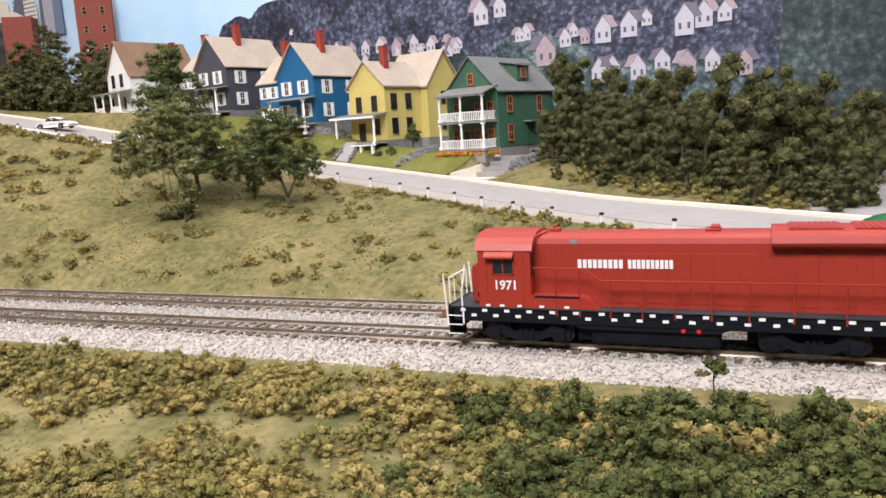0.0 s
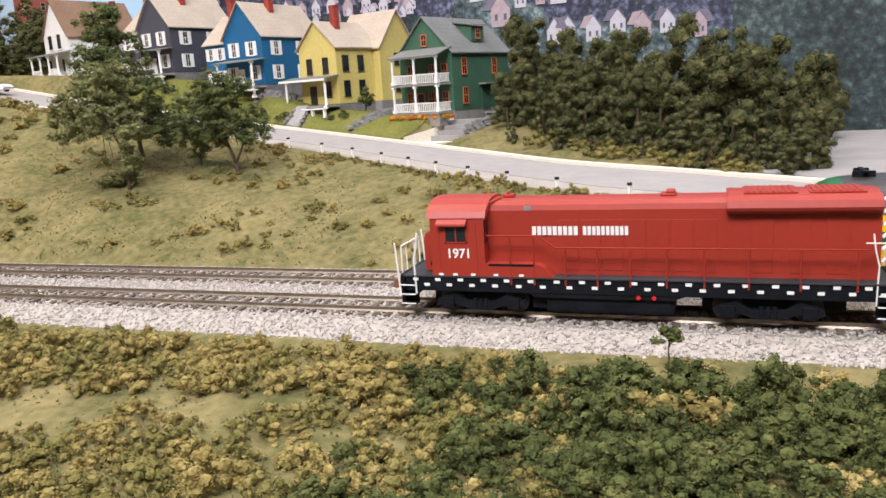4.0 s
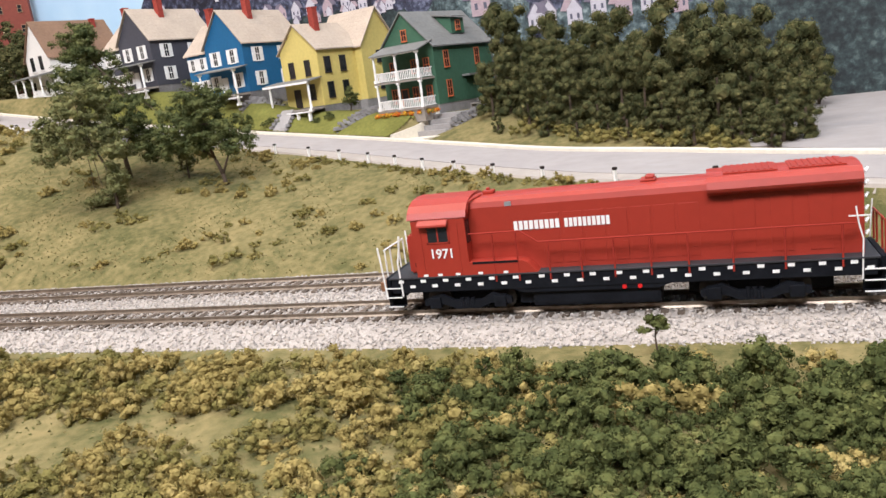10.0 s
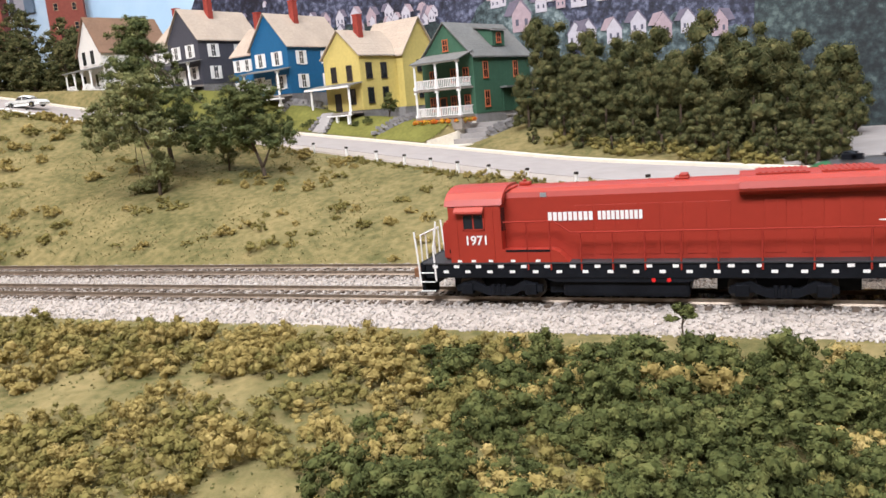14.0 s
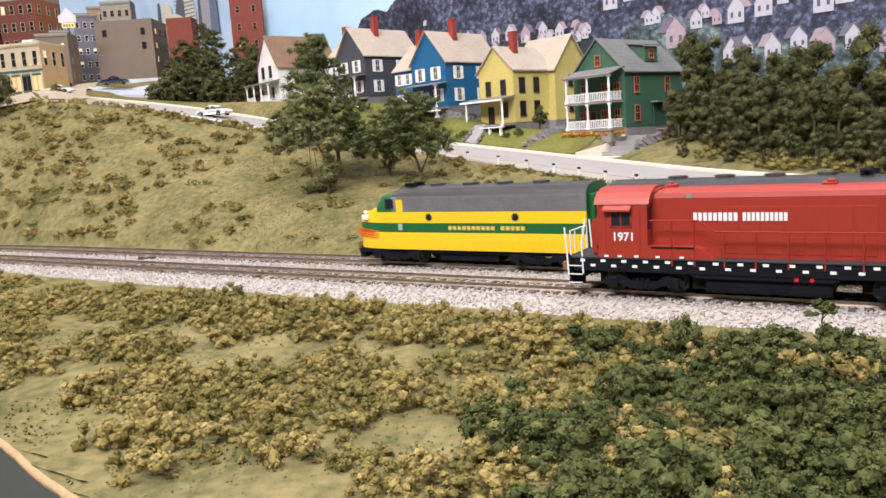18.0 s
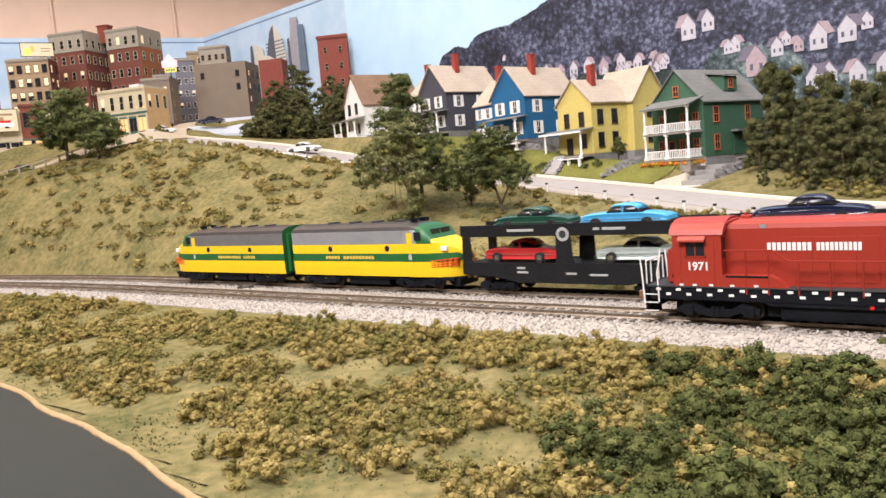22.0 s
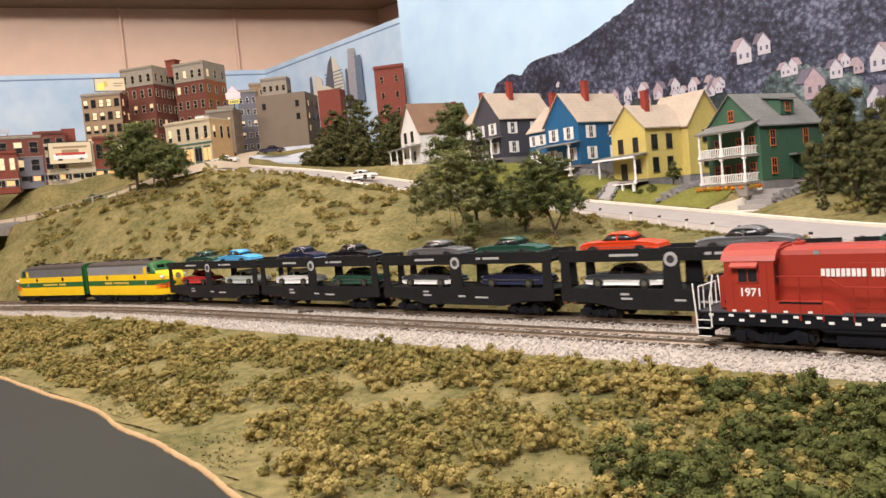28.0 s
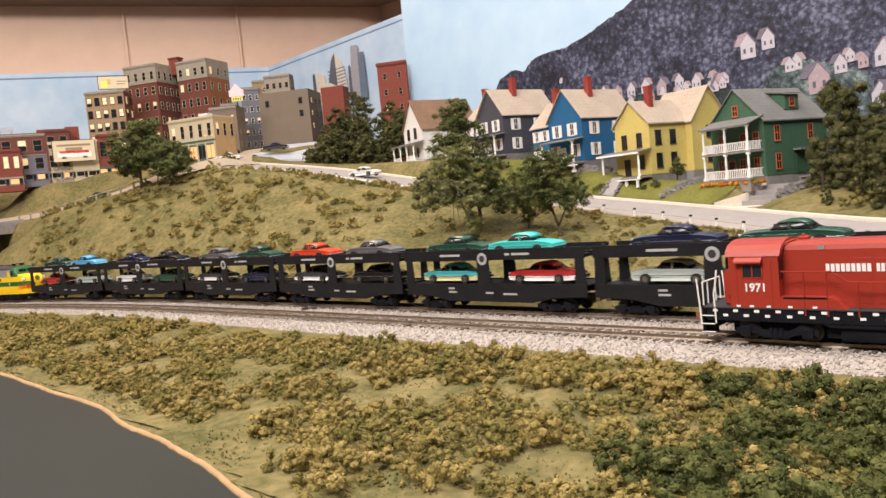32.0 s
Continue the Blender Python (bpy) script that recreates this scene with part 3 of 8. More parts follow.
def shore_bank():
    """The cut edge of the scenery shell: a pale lip, then a rough brown drop to the pond."""
    xs = np.arange(-1.93, 0.66, 0.003)
    verts, faces = [], []
    prof = [(0.016, -0.0010), (0.0034, -0.0002), (0.0018, 0.0002), (0.0004, 0.0), (-0.0003, -0.0010), (-0.001, -0.032)]
    for x in xs:
        y0 = float(shore_y(x))
        z0 = gz(x, y0 + 0.004)
        w = 0.0005 * noise.noise((x * 160, 3.1, 0))
        for j, (o, h) in enumerate(prof):
            zz = (gz(x, y0 + o) if j == 0 else z0) + h + (0.0004 * noise.noise((x * 90, j, 5.0)))
            verts.append((x, y0 + o + w, zz if j < 5 else -0.03))
    m = len(prof)
    for i in range(len(xs) - 1):
        for j in range(m - 1):
            faces.append((i * m + j, i * m + j + 1, (i + 1) * m + j + 1, (i + 1) * m + j))
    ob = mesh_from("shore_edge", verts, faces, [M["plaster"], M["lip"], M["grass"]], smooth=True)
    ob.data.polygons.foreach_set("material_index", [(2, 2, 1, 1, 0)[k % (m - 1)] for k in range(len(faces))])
    return tagged(ob, "pale tan broken plaster lip along the pond", "shore", kind="structure")


shore_bank()


def strip(name, offs, zs, mat, kind_label, i0=0, i1=None, RX=RX, RY=RY, RZ=RZ, tilt=1.0):
    """A ribbon along the road: offsets from its middle and heights over it."""
    verts, faces = [], []
    rx, ry, rz = RX[i0:i1], RY[i0:i1], RZ[i0:i1]
    tx, ty = np.gradient(rx), np.gradient(ry)
    n = np.hypot(tx, ty)
    nx, ny = ty / n, -tx / n
    m = len(offs)
    for i in range(len(rx)):
        for o, h in zip(offs, zs):
            if tilt and o < 0:
                o *= float(near_width(rx[i])) / ROAD_W
            elif tilt:
                o, h = o - ROAD_W + float(far_width(rx[i])), h + 0.0016 * float(garden_stretch(rx[i]))
            verts.append((rx[i] + nx[i] * o, ry[i] + ny[i] * o, rz[i] + h + tilt * float(road_bank(rx[i])) * max(-1, min(1, o / ROAD_W))))
    for i in range(len(rx) - 1):
        for j in range(m - 1):
            a = i * m + j
            faces.append((a, a + m, a + m + 1, a + 1))
    ob = mesh_from(name, verts, faces, mat)
    return tagged(ob, kind_label, name, kind="structure")


strip("road", [-ROAD_W * 0.66, -ROAD_W * 0.655, ROAD_W], [-0.002, 0.0004, 0.0003], M["road"], "pale grey painted two-lane road climbing past the houses")
strip("road_shoulder", [-ROAD_W * 1.05, -ROAD_W, -ROAD_W * 0.675, -ROAD_W * 0.67], [-0.004, 0.0002, 0.0002, -0.002], M["shoulder"], "pale tan shoulder along the road's open side")
strip("kerb", [ROAD_W - 0.0003, ROAD_W, ROAD_W + 0.006, ROAD_W + 0.0065], [0.0, 0.0024, 0.0028, -0.002], M["kerb"], "cream raised kerb and footway along the road", 22)


def paved(name, pts, z, thick, mat, label):
    bm = bmesh.new()
    prism(bm, pts, z - thick, z, "z")
    return tagged(part(name, bm, mat), label, name, kind="structure")


paved("pavement", [(0.155, 0.235), (0.27, 0.115), (0.66, 0.0), (0.66, 0.62), (0.215, 0.62)], 0.0295, 0.012, M["road"], "pale grey car park beside the trees")
strip("road", [-LEFT_W, LEFT_W], [-0.0035, 0.0125], M["road_tan"], "tan dirt road descending from the town to the bridge", 0, None, LX, LY, LZ, 0.0)

# plain land beyond the car park, under the trains' far end
tagged(mesh_from("ground", [(0.655, -0.36, -0.0075), (2.0, -0.36, -0.0075), (2.0, 0.40, -0.0075), (0.655, 0.62, -0.0075)], [(0, 1, 2, 3)], M["grass"]), "flat olive turf under the far end of the tracks", "ground", kind="structure")
# ---- the two tracks ----
def track_y(x, track):
    return float(track_shift(x)) + (0.0 if track == 0 else 0.0515)


def run(name, track, prof, mat, x0=-1.93, x1=1.96, step=0.02):
    verts, faces = [], []
    xs = np.arange(x0, x1 + step, step)
    m = len(prof)
    for x in xs:
        y = track_y(x, track)
        for o, h in prof:
            verts.append((x, y + o, h))
    for i in range(len(xs) - 1):
        for j in range(m):
            a, b = i * m + j, i * m + (j + 1) % m
            faces.append((a, b, b + m, a + m))
    return mesh_from(name, verts, faces, mat)


def rails_and_bed():
    for tr in (0, 1):
        for sgn in (-1, 1):
            c = sgn * 0.0087
            r = run("rail", tr, [(c - 0.0004, 0), (c + 0.0004, 0), (c + 0.0003, -0.0014), (c + 0.0010, -0.0022), (c - 0.0010, -0.0022), (c - 0.0003, -0.0014)], M["rail"])
            tagged(r, "worn brown steel rail spiked to dark wooden ties", "rail", "rails of the two tracks", kind="structure")
    bed = run("ballast_bed", 0, [(-0.0375, -0.0076), (-0.020, -0.0031), (0.0715, -0.0031), (0.086, -0.0085)], M["ballast_rock"])
    tagged(bed, "light grey crushed-stone ballast bed under both tracks", "ballast", kind="structure")


def ties():
    """Wooden ties with worn edges, each one piece, under each track."""
    me = {}
    rng = random.Random(4)
    for v in range(4):
        bm = bmesh.new()
        w, l, h = 0.00125 + 0.0001 * v, 0.0152, 0.0020
        box(bm, -w, w, -l, l, -h, 0)
        for q in bm.verts:
            q.co += Vector((rng.uniform(-1, 1) * 0.00012, rng.uniform(-1, 1) * 0.0004, rng.uniform(-1, 1) * 0.0001))
        me[v] = bpy.data.meshes.new("tie")
        bm.to_mesh(me[v])
        bm.free()
        me[v].materials.append(M["tie"])
    rest_v, rest_f = [], []
    for tr in (0, 1):
        x, n = 1.94, 0
        while x > -1.9:
            y = track_y(x, tr)
            if -0.85 < x < 0.36 and n < 300:
                ob = new("tie", me[rng.randrange(4)])
                ob.parent = TRACKS[tr]
                ob.matrix_basis = pose(x + rng.uniform(-1, 1) * 0.0003, y + rng.uniform(-1, 1) * 0.0005, -0.0021, 0, 0, rng.uniform(-2, 2))
                n += 1
            else:
                b = len(rest_v)
                rest_v += [(x + sx * 0.0014, y + sy * 0.0152, -0.0021 - dz) for sx in (-1, 1) for sy in (-1, 1) for dz in (0, 0.002)]
                rest_f += [tuple(b + k for k in q) for q in [(0, 1, 3, 2), (4, 6, 7, 5), (0, 4, 5, 1), (2, 3, 7, 6), (0, 2, 6, 4), (1, 5, 7, 3)]]
            x -= 0.0066
    ob = mesh_from("far_ties", rest_v, rest_f, M["tie"])
    tagged(ob, "dark wooden ties under the far rails", "ties", kind="stuff")


def ballast_stones():
    """Loose stones on the bed, one mesh."""
    rng = np.random.default_rng(5)
    oct_v = np.array([(1, 0, 0), (-1, 0, 0), (0, 1, 0), (0, -1, 0), (0, 0, 1), (0, 0, -1)], float)
    oct_f = np.array([(0, 2, 4), (2, 1, 4), (1, 3, 4), (3, 0, 4), (2, 0, 5), (1, 2, 5), (3, 1, 5), (0, 3, 5)])
    n = 62000
    u = rng.random(n)
    x = 0.36 - 1.75 * u ** 1.3
    off = rng.uniform(-0.0385, 0.085, n)
    off = np.maximum(off, -bed_edge(x) - 0.0015)
    y = off + track_shift(x)
    base = np.where(off < -0.020, -0.0031 + (off + 0.020) * 0.25, np.where(off > 0.0715, -0.0031 - (off - 0.0715) * 0.36, -0.0029))
    size = rng.uniform(0.00045, 0.0009, n)
    v = oct_v[None] * (0.65 + 0.7 * rng.random((n, 6, 1))) * size[:, None, None]
    v *= 0.8 + 0.5 * rng.random((n, 1, 3))
    a = rng.uniform(0, 6.28, n)
    ca, sa = np.cos(a)[:, None], np.sin(a)[:, None]
    vx, vy = v[..., 0] * ca - v[..., 2] * sa, v[..., 1]
    vz = v[..., 0] * sa + v[..., 2] * ca
    v = np.stack([vx + x[:, None], vy + y[:, None], vz + (base + size * 0.3)[:, None]], -1).reshape(-1, 3)
    f = (oct_f[None] + 6 * np.arange(n)[:, None, None]).reshape(-1, 3)
    ob = mesh_from("ballast_stones", v.tolist(), f.tolist(), M["ballast_stone"])
    tagged(ob, "loose pale grey and tan ballast stones along the tracks", "ballast", kind="stuff")


TRACKS = [tagged(new("track_%s" % n), "railway track with dark ties in pale ballast", "track", "tracks", "structure") for n in ("front", "back")]
rails_and_bed()
ties()
ballast_stones()
# ---- trains; part sizes in millimetres ----
def pmm(name, bm, material, parent=None, label="", smooth=False):
    bmesh.ops.scale(bm, vec=(0.001, 0.001, 0.001), verts=bm.verts)
    return part(name, bm, material, parent, label, smooth)


def disc(bm, c, r, y0, y1, seg=16, mat=0):
    """A wheel or boss along y."""
    prof = [(c[0] + r * math.cos(2 * math.pi * i / seg), c[1] + r * math.sin(2 * math.pi * i / seg)) for i in range(seg)]
    return prism(bm, prof, y0, y1, "y", mat)


def text_part(word, size, parent, m, material, name="lettering", label=""):
    cu = bpy.data.curves.new(name, "FONT")
    cu.body, cu.size, cu.extrude, cu.align_x = word, size, 0.00006, "LEFT"
    cu.offset = size * 0.022
    tmp = bpy.data.objects.new(name, cu)
    me = bpy.data.meshes.new_from_object(tmp)
    bpy.data.objects.remove(tmp)
    me.materials.clear()
    me.materials.append(material)
    ob = new(name, me)
    ob.parent, ob.matrix_basis = parent, m
    if label:
        ob["label"] = label
    return ob


def truck(parent, x, half, y_side=15.5, wheel_r=5.6, z=5.8):
    """A two-axle truck: sideframes with journal boxes and springs, and two wheelsets."""
    for s in (-1, 1):
        bm = bmesh.new()
        prism(bm, [(x - half - 5, z + 1), (x - half + 3, z + 3.4), (x - 6, z + 0.5), (x + 6, z + 0.5), (x + half - 3, z + 3.4), (x + half + 5, z + 1), (x + half + 5, z - 1.5), (x + half - 4, z - 1), (x + 5, z - 3.2), (x - 5, z - 3.2), (x - half + 4, z - 1), (x - half - 5, z - 1.5)], s * y_side - 1.1, s * y_side + 1.1)
        for q in (-half, half):
            box(bm, x + q - 2.6, x + q + 2.6, s * y_side - 2, s * y_side + 2, z - 2.6, z + 2.2, 0.4)
        for q in (-2.4, 0, 2.4):
            rod(bm, (x + q, s * (y_side + 0.6), z - 2.4), (x + q, s * (y_side + 0.6), z + 1.6), 1.0)
        pmm("truck_frame", bm, M["black"], parent)
    for q in (-half, half):
        bm = bmesh.new()
        for s in (-1, 1):
            disc(bm, (x + q, wheel_r), wheel_r, s * 8.2, s * 10.4, 20)
        rod(bm, (x + q, -10, wheel_r), (x + q, 10, wheel_r), 1.4)
        pmm("wheelset", bm, M["wheel"], parent)


def coupler(parent, x, sgn, z=9.5):
    bm = boxes((min(x, x + sgn * 7), max(x, x + sgn * 7), -1.3, 1.3, z - 1.2, z + 1.2), (x + sgn * 7 - 1.5, x + sgn * 7 + 1.5, -2.4, 1.8, z - 2.2, z + 2.2), bevel=0.3)
    pmm("coupler", bm, M["horn"], parent)


def red_locomotive():
    loco = thing("diesel_locomotive", pose(0, 0, 0), "red road-switcher diesel locomotive with black sill and white handrails", "locomotive")
    # frame and sill
    bm = bmesh.new()
    box(bm, 4, 193, -16.4, 16.4, 10.4, 16.6, 0.3)
    prism(bm, [(58, 10.4), (122, 10.4), (117, 8.6), (63, 8.6)], -16, 16)
    pmm("sill", bm, M["black"], loco, "black frame sill")
    bm = bmesh.new()
    box(bm, 3, 194, -17, 17, 16.6, 17.4, 0.2)
    pmm("walkway", bm, M["grey_deck"], loco)
    # long hood with rounded roof shoulders and door seams
    prof = [(-10.5, 17.4), (-10.5, 44.6), (-9.8, 46.8), (-7.8, 48.2), (-4, 48.8), (4, 48.8), (7.8, 48.2), (9.8, 46.8), (10.5, 44.6), (10.5, 17.4)]
    bm = bmesh.new()
    prism(bm, prof, 41, 190, "x")
    hood = pmm("long_hood", bm, M["red"], loco)
    for x in list(range(72, 134, 9)) + [146, 159, 172]:
        bm = boxes((x, x + 7.6, -10.72, -10.3, 19.4, 40.5 if x < 134 else 41.2), bevel=0.12)
        pmm("hood_door", bm, M["red"], hood)
    for q in ((150.5, 153.5, -10.9, -10.2, 24, 41), (104, 106.5, -10.9, -10.2, 21, 27)):
        pmm("grab_column", boxes(q), M["red"], hood)
    # radiator section overhangs the hood
    bm = bmesh.new()
    prism(bm, [(-10.6, 42.2), (-14.6, 44.2), (-15.2, 45.4), (-14.2, 48.0), (-11, 49.6), (-4, 50.3), (4, 50.3), (11, 49.6), (14.2, 48.0), (15.2, 45.4), (14.6, 44.2), (10.6, 42.2)], 137, 189.5, "x")
    rad = pmm("radiator_hood", bm, M["red"], loco)
    for k in range(2):
        bm = boxes((143 + 23 * k, 162 + 23 * k, -9, 9, 49.9, 50.5), bevel=0.2)
        for j in range(8):
            box(bm, 144 + 23 * k + j * 2.2, 145 + 23 * k + j * 2.2, -8.5, 8.5, 50.5, 50.8)
        pmm("radiator_grille", bm, M["red"], rad)
    # brick-red strip below the overhang: the shade it drops, put into colour
    bm = boxes((139, 188, -10.9, -10.4, 40.6, 42.3))
    pmm("air_intake", bm, M["brick_red"], loco, "dark red strip coloured as shade under the overhang")
    # cab
    bm = bmesh.new()
    prism(bm, [(-16.8, 17.4), (-16.8, 42), (-15.8, 44.6), (-12.5, 47.2), (-7, 49.0), (0, 49.4), (7, 49.0), (12.5, 47.2), (15.8, 44.6), (16.8, 42), (16.8, 17.4)], 17, 41, "x")
    cab = pmm("cab", bm, M["red"], loco)
    bm = bmesh.new()
    prism(bm, [(-17.3, 42.6), (-15.9, 45.2), (-12.6, 47.8), (-7, 49.6), (0, 50.0), (7, 49.6), (12.6, 47.8), (15.9, 45.2), (17.3, 42.6), (16.6, 42.6), (12, 46.6), (0, 49.0), (-12, 46.6), (-16.6, 42.6)], 15.6, 42, "x")
    pmm("cab_roof", bm, M["red"], cab)
    bm = bmesh.new()
    prism(bm, [(-16.9, 42.4), (-19.4, 40.4), (-19.6, 39.6), (-19.0, 39.6), (-16.9, 41.2)], 20.5, 33.8, "x")
    pmm("sunshade", bm, M["red"], cab)
    for x0, x1 in ((24, 28.2), (28.8, 33)):
        bm = boxes((x0, x1, -16.95, -16.75, 32.4, 38.6))
        pmm("side_window", bm, M["glass"], cab, "dark cab side window")
    bm = boxes((23.4, 33.6, -17.1, -16.8, 31.8, 32.4), (23.4, 33.6, -17.1, -16.8, 38.6, 39.2), (23.4, 24, -17.1, -16.8, 31.8, 39.2), (33, 33.6, -17.1, -16.8, 31.8, 39.2), (28.2, 28.8, -17.1, -16.8, 32.4, 38.6))
    pmm("window_frame", bm, M["red"], cab)
    for y0 in (-13.5, 5.5):
        bm = boxes((16.8, 17.05, y0, y0 + 8, 37.5, 44.5))
        pmm("windshield", bm, M["glass"], cab)
    bm = boxes((40.95, 41.25, -15.6, -11.2, 31, 41))
    pmm("rear_window", bm, M["glass"], cab)
    bm = boxes((36.8, 37.6, -17.05, -16.7, 18, 41), (20.5, 21, -17.0, -16.7, 18, 41))
    pmm("cab_seam", bm, M["red"], cab)
    # short hood
    bm = bmesh.new()
    prism(bm, [(11, 17.4), (11, 33.4), (12.2, 35.2), (17, 36), (17, 17.4)], -10, 10)
    bmesh.ops.bevel(bm, geom=list(bm.edges), offset=0.9, segments=2, affect="EDGES")
    nose = pmm("short_hood", bm, M["red"], loco)
    bm = boxes((10.7, 11.3, -3.6, 3.6, 30, 34))
    pmm("number_board", bm, M["white"], nose)
    bm = boxes((14, 16, -10.5, -9.8, 20.4, 22.2))
    pmm("sand_hatch", bm, M["black"], nose)
    # battery box and equipment box along the walkway
    bm = bmesh.new()
    prism(bm, [(41, 17.4), (70, 17.4), (66, 21.5), (63.5, 22.8), (41, 22.8)], -16.8, -10.5)
    pmm("battery_box", bm, M["red"], loco)
    # raised black strip that stands in for the shade at the box lid
    bm = boxes((42.5, 62, -16.95, -16.6, 22.0, 22.9))
    pmm("box_lid_shadow_gap", bm, M["black"], loco)
    # fuel tank, trucks
    bm = boxes((66, 118, -14.5, 14.5, 1.8, 10.4), bevel=1.6)
    pmm("fuel_tank", bm, M["black"], loco)
    for x in (104, 110):
        bm = bmesh.new()
        disc(bm, (x, 9.6), 0.9, -16.3, -14)
        pmm("fuel_cap", bm, M["lens_red"], loco)
    for q in ((14, 60, -7, 7, 3.5, 10.6), (128, 180, -7, 7, 3.5, 10.6), (60, 70, -12, 12, 3, 10.6)):
        pmm("underframe", boxes(q), M["black"], loco)
    truck(loco, 38, 14.5)
    truck(loco, 152, 14.5)
    # reflective sill marks, staggered in two rows
    for k in range(36):
        x, z = 7.5 + k * 5.15, 12.6 if k % 2 else 14.9
        if k > 11:
            x = 70 + (k - 12) * 5.2
        bm = boxes((x, x + 2.4, -16.62, -16.35, z, z + 1.25))
        pmm("reflector", bm, M["white"], loco)
    for x in (20, 26.5, 34.5, 44.5, 55.5):
        bm = boxes((x, x + 2, -17.12, -16.9, 17.6, 18.6))
        pmm("reflector", bm, M["white"], loco)
    bm = boxes((57.4, 60.2, -10.75, -10.4, 44.6, 46.4))
    pmm("data_plate", bm, M["grille"], loco)
    # handrails: red along the side, white at the ends
    for s in (-1, 1):
        y = s * 16.6
        bm = bmesh.new()
        pts = [(42, 35), (64, 35), (71, 30), (186, 30)]
        for (xa, za), (xb, zb) in zip(pts, pts[1:]):
            rod(bm, (xa, y, za), (xb, y, zb), 0.33)
        pmm("handrail", bm, M["rail_red"], loco)
        for x in (52, 62, 75, 88, 101, 115, 129, 145, 163, 182):
            bm = bmesh.new()
            rod(bm, (x, y, 14), (x, y, 30 if x > 70 else 35), 0.4)
            pmm("stanchion", bm, M["rail_red"], loco)
        for xs, d in ((1.2, 1), (195.8, -1)):
            bm = bmesh.new()
            wire = 0.42 if d > 0 else 0.3
            path = [(xs, y, 8), (xs - 0.6 * d, y, 20), (xs - 1.4 * d, y, 31.5)]
            for a, b in zip(path, path[1:]):
                rod(bm, a, b, wire)
            path = [(xs + 7.6 * d, y, 9), (xs + 7.2 * d, y, 24), (xs + 8.6 * d, y, 30), (xs + 9.4 * d, y, 36)]
            for a, b in zip(path, path[1:]):
                rod(bm, a, b, wire)
            pmm("end_handrail", bm, M["white"], loco, "white end handrail")
            bm = bmesh.new()
            for z in (4.2, 8.4, 12.6):
                box(bm, min(xs, xs + 7 * d), max(xs, xs + 7 * d), min(y, y - s * 4), max(y, y - s * 4), z - 0.5, z, 0)
            box(bm, min(xs + 0.2 * d, xs + 7 * d), max(xs + 0.2 * d, xs + 7 * d), min(y - s * 4, y - s * 4.6), max(y - s * 4, y - s * 4.6), 3.6, 16.6)
            pmm("step_well", bm, M["black"], loco)
            for z in (4.2, 8.4, 12.6):
                bm = boxes((min(xs, xs + 7 * d), max(xs, xs + 7 * d), y - 0.25, y + 0.25, z - 0.1, z + 0.35))
                pmm("step_edge", bm, M["white"], loco)
    for xs, d in ((0.4, 1), (196.6, -1)):
        bm = boxes((min(xs, xs + 2 * d), max(xs, xs + 2 * d), -14, 14, 3.5, 17), bevel=0.4)
        pmm("pilot", bm, M["black"], loco)
        bm = bmesh.new()
        rod(bm, (xs, -11, 29), (xs, 11, 29), 0.4)
        for y in (-11, -5, 5, 11):
            rod(bm, (xs, y, 17), (xs, y, 29), 0.4)
        pmm("end_rail", bm, M["white"] if d > 0 else M["red"], loco)
        coupler(loco, xs, -d)
    # white rungs on the rear corners
    for k in range(6):
        bm = bmesh.new()
        z = 24 + k * 4.6
        rod(bm, (190.4, -10.4, z), (191.6, -8.8, z + 1.2), 0.45)
        rod(bm, (191.6, -8.8, z + 1.2), (190.6, -7.4, z), 0.45)
        pmm("rung", bm, M["white"], loco)
    bm = boxes((184, 191, -17.0, -16.7, 32.3, 32.8))
    pmm("rear_handhold", bm, M["white"], loco)
    # roof fittings
    bm = boxes((46, 51, -2, 2, 48.8, 50.4), (47.5, 49, -0.8, 0.8, 50.4, 51.6), bevel=0.5)
    pmm("horn", bm, M["red"], loco)
    bm = boxes((112, 118, -4, 4, 48.8, 49.8), (114, 117.5, -3, 3, 49.8, 51), bevel=0.6)
    pmm("exhaust_stack", bm, M["red"], loco)
    bm = bmesh.new()
    for a, b in (((41.6, -14, 43), (42, -11, 47.8)), ((42, -11, 47.8), (46, -4, 49.4))):
        rod(bm, a, b, 0.45)
    pmm("roof_pipe", bm, M["red"], loco)
    # company name as plain letter blocks, and the engine's number
    x = 60.5
    for word, wd in ((9, 19.6), (10, 18.6)):
        st = wd / word
        for k in range(word):
            bm = boxes((x + k * st, x + k * st + st * 0.74, -11.05, -10.9, 34.2, 37.9))
            pmm("letter_block", bm, M["white"], loco)
        x += wd + 1.6
    text_part("1971", 0.0056, loco, pose(0.0240, -0.0171, 0.0255, 90, 0, 0), M["white"], "engine_number", "white engine number")
    return loco


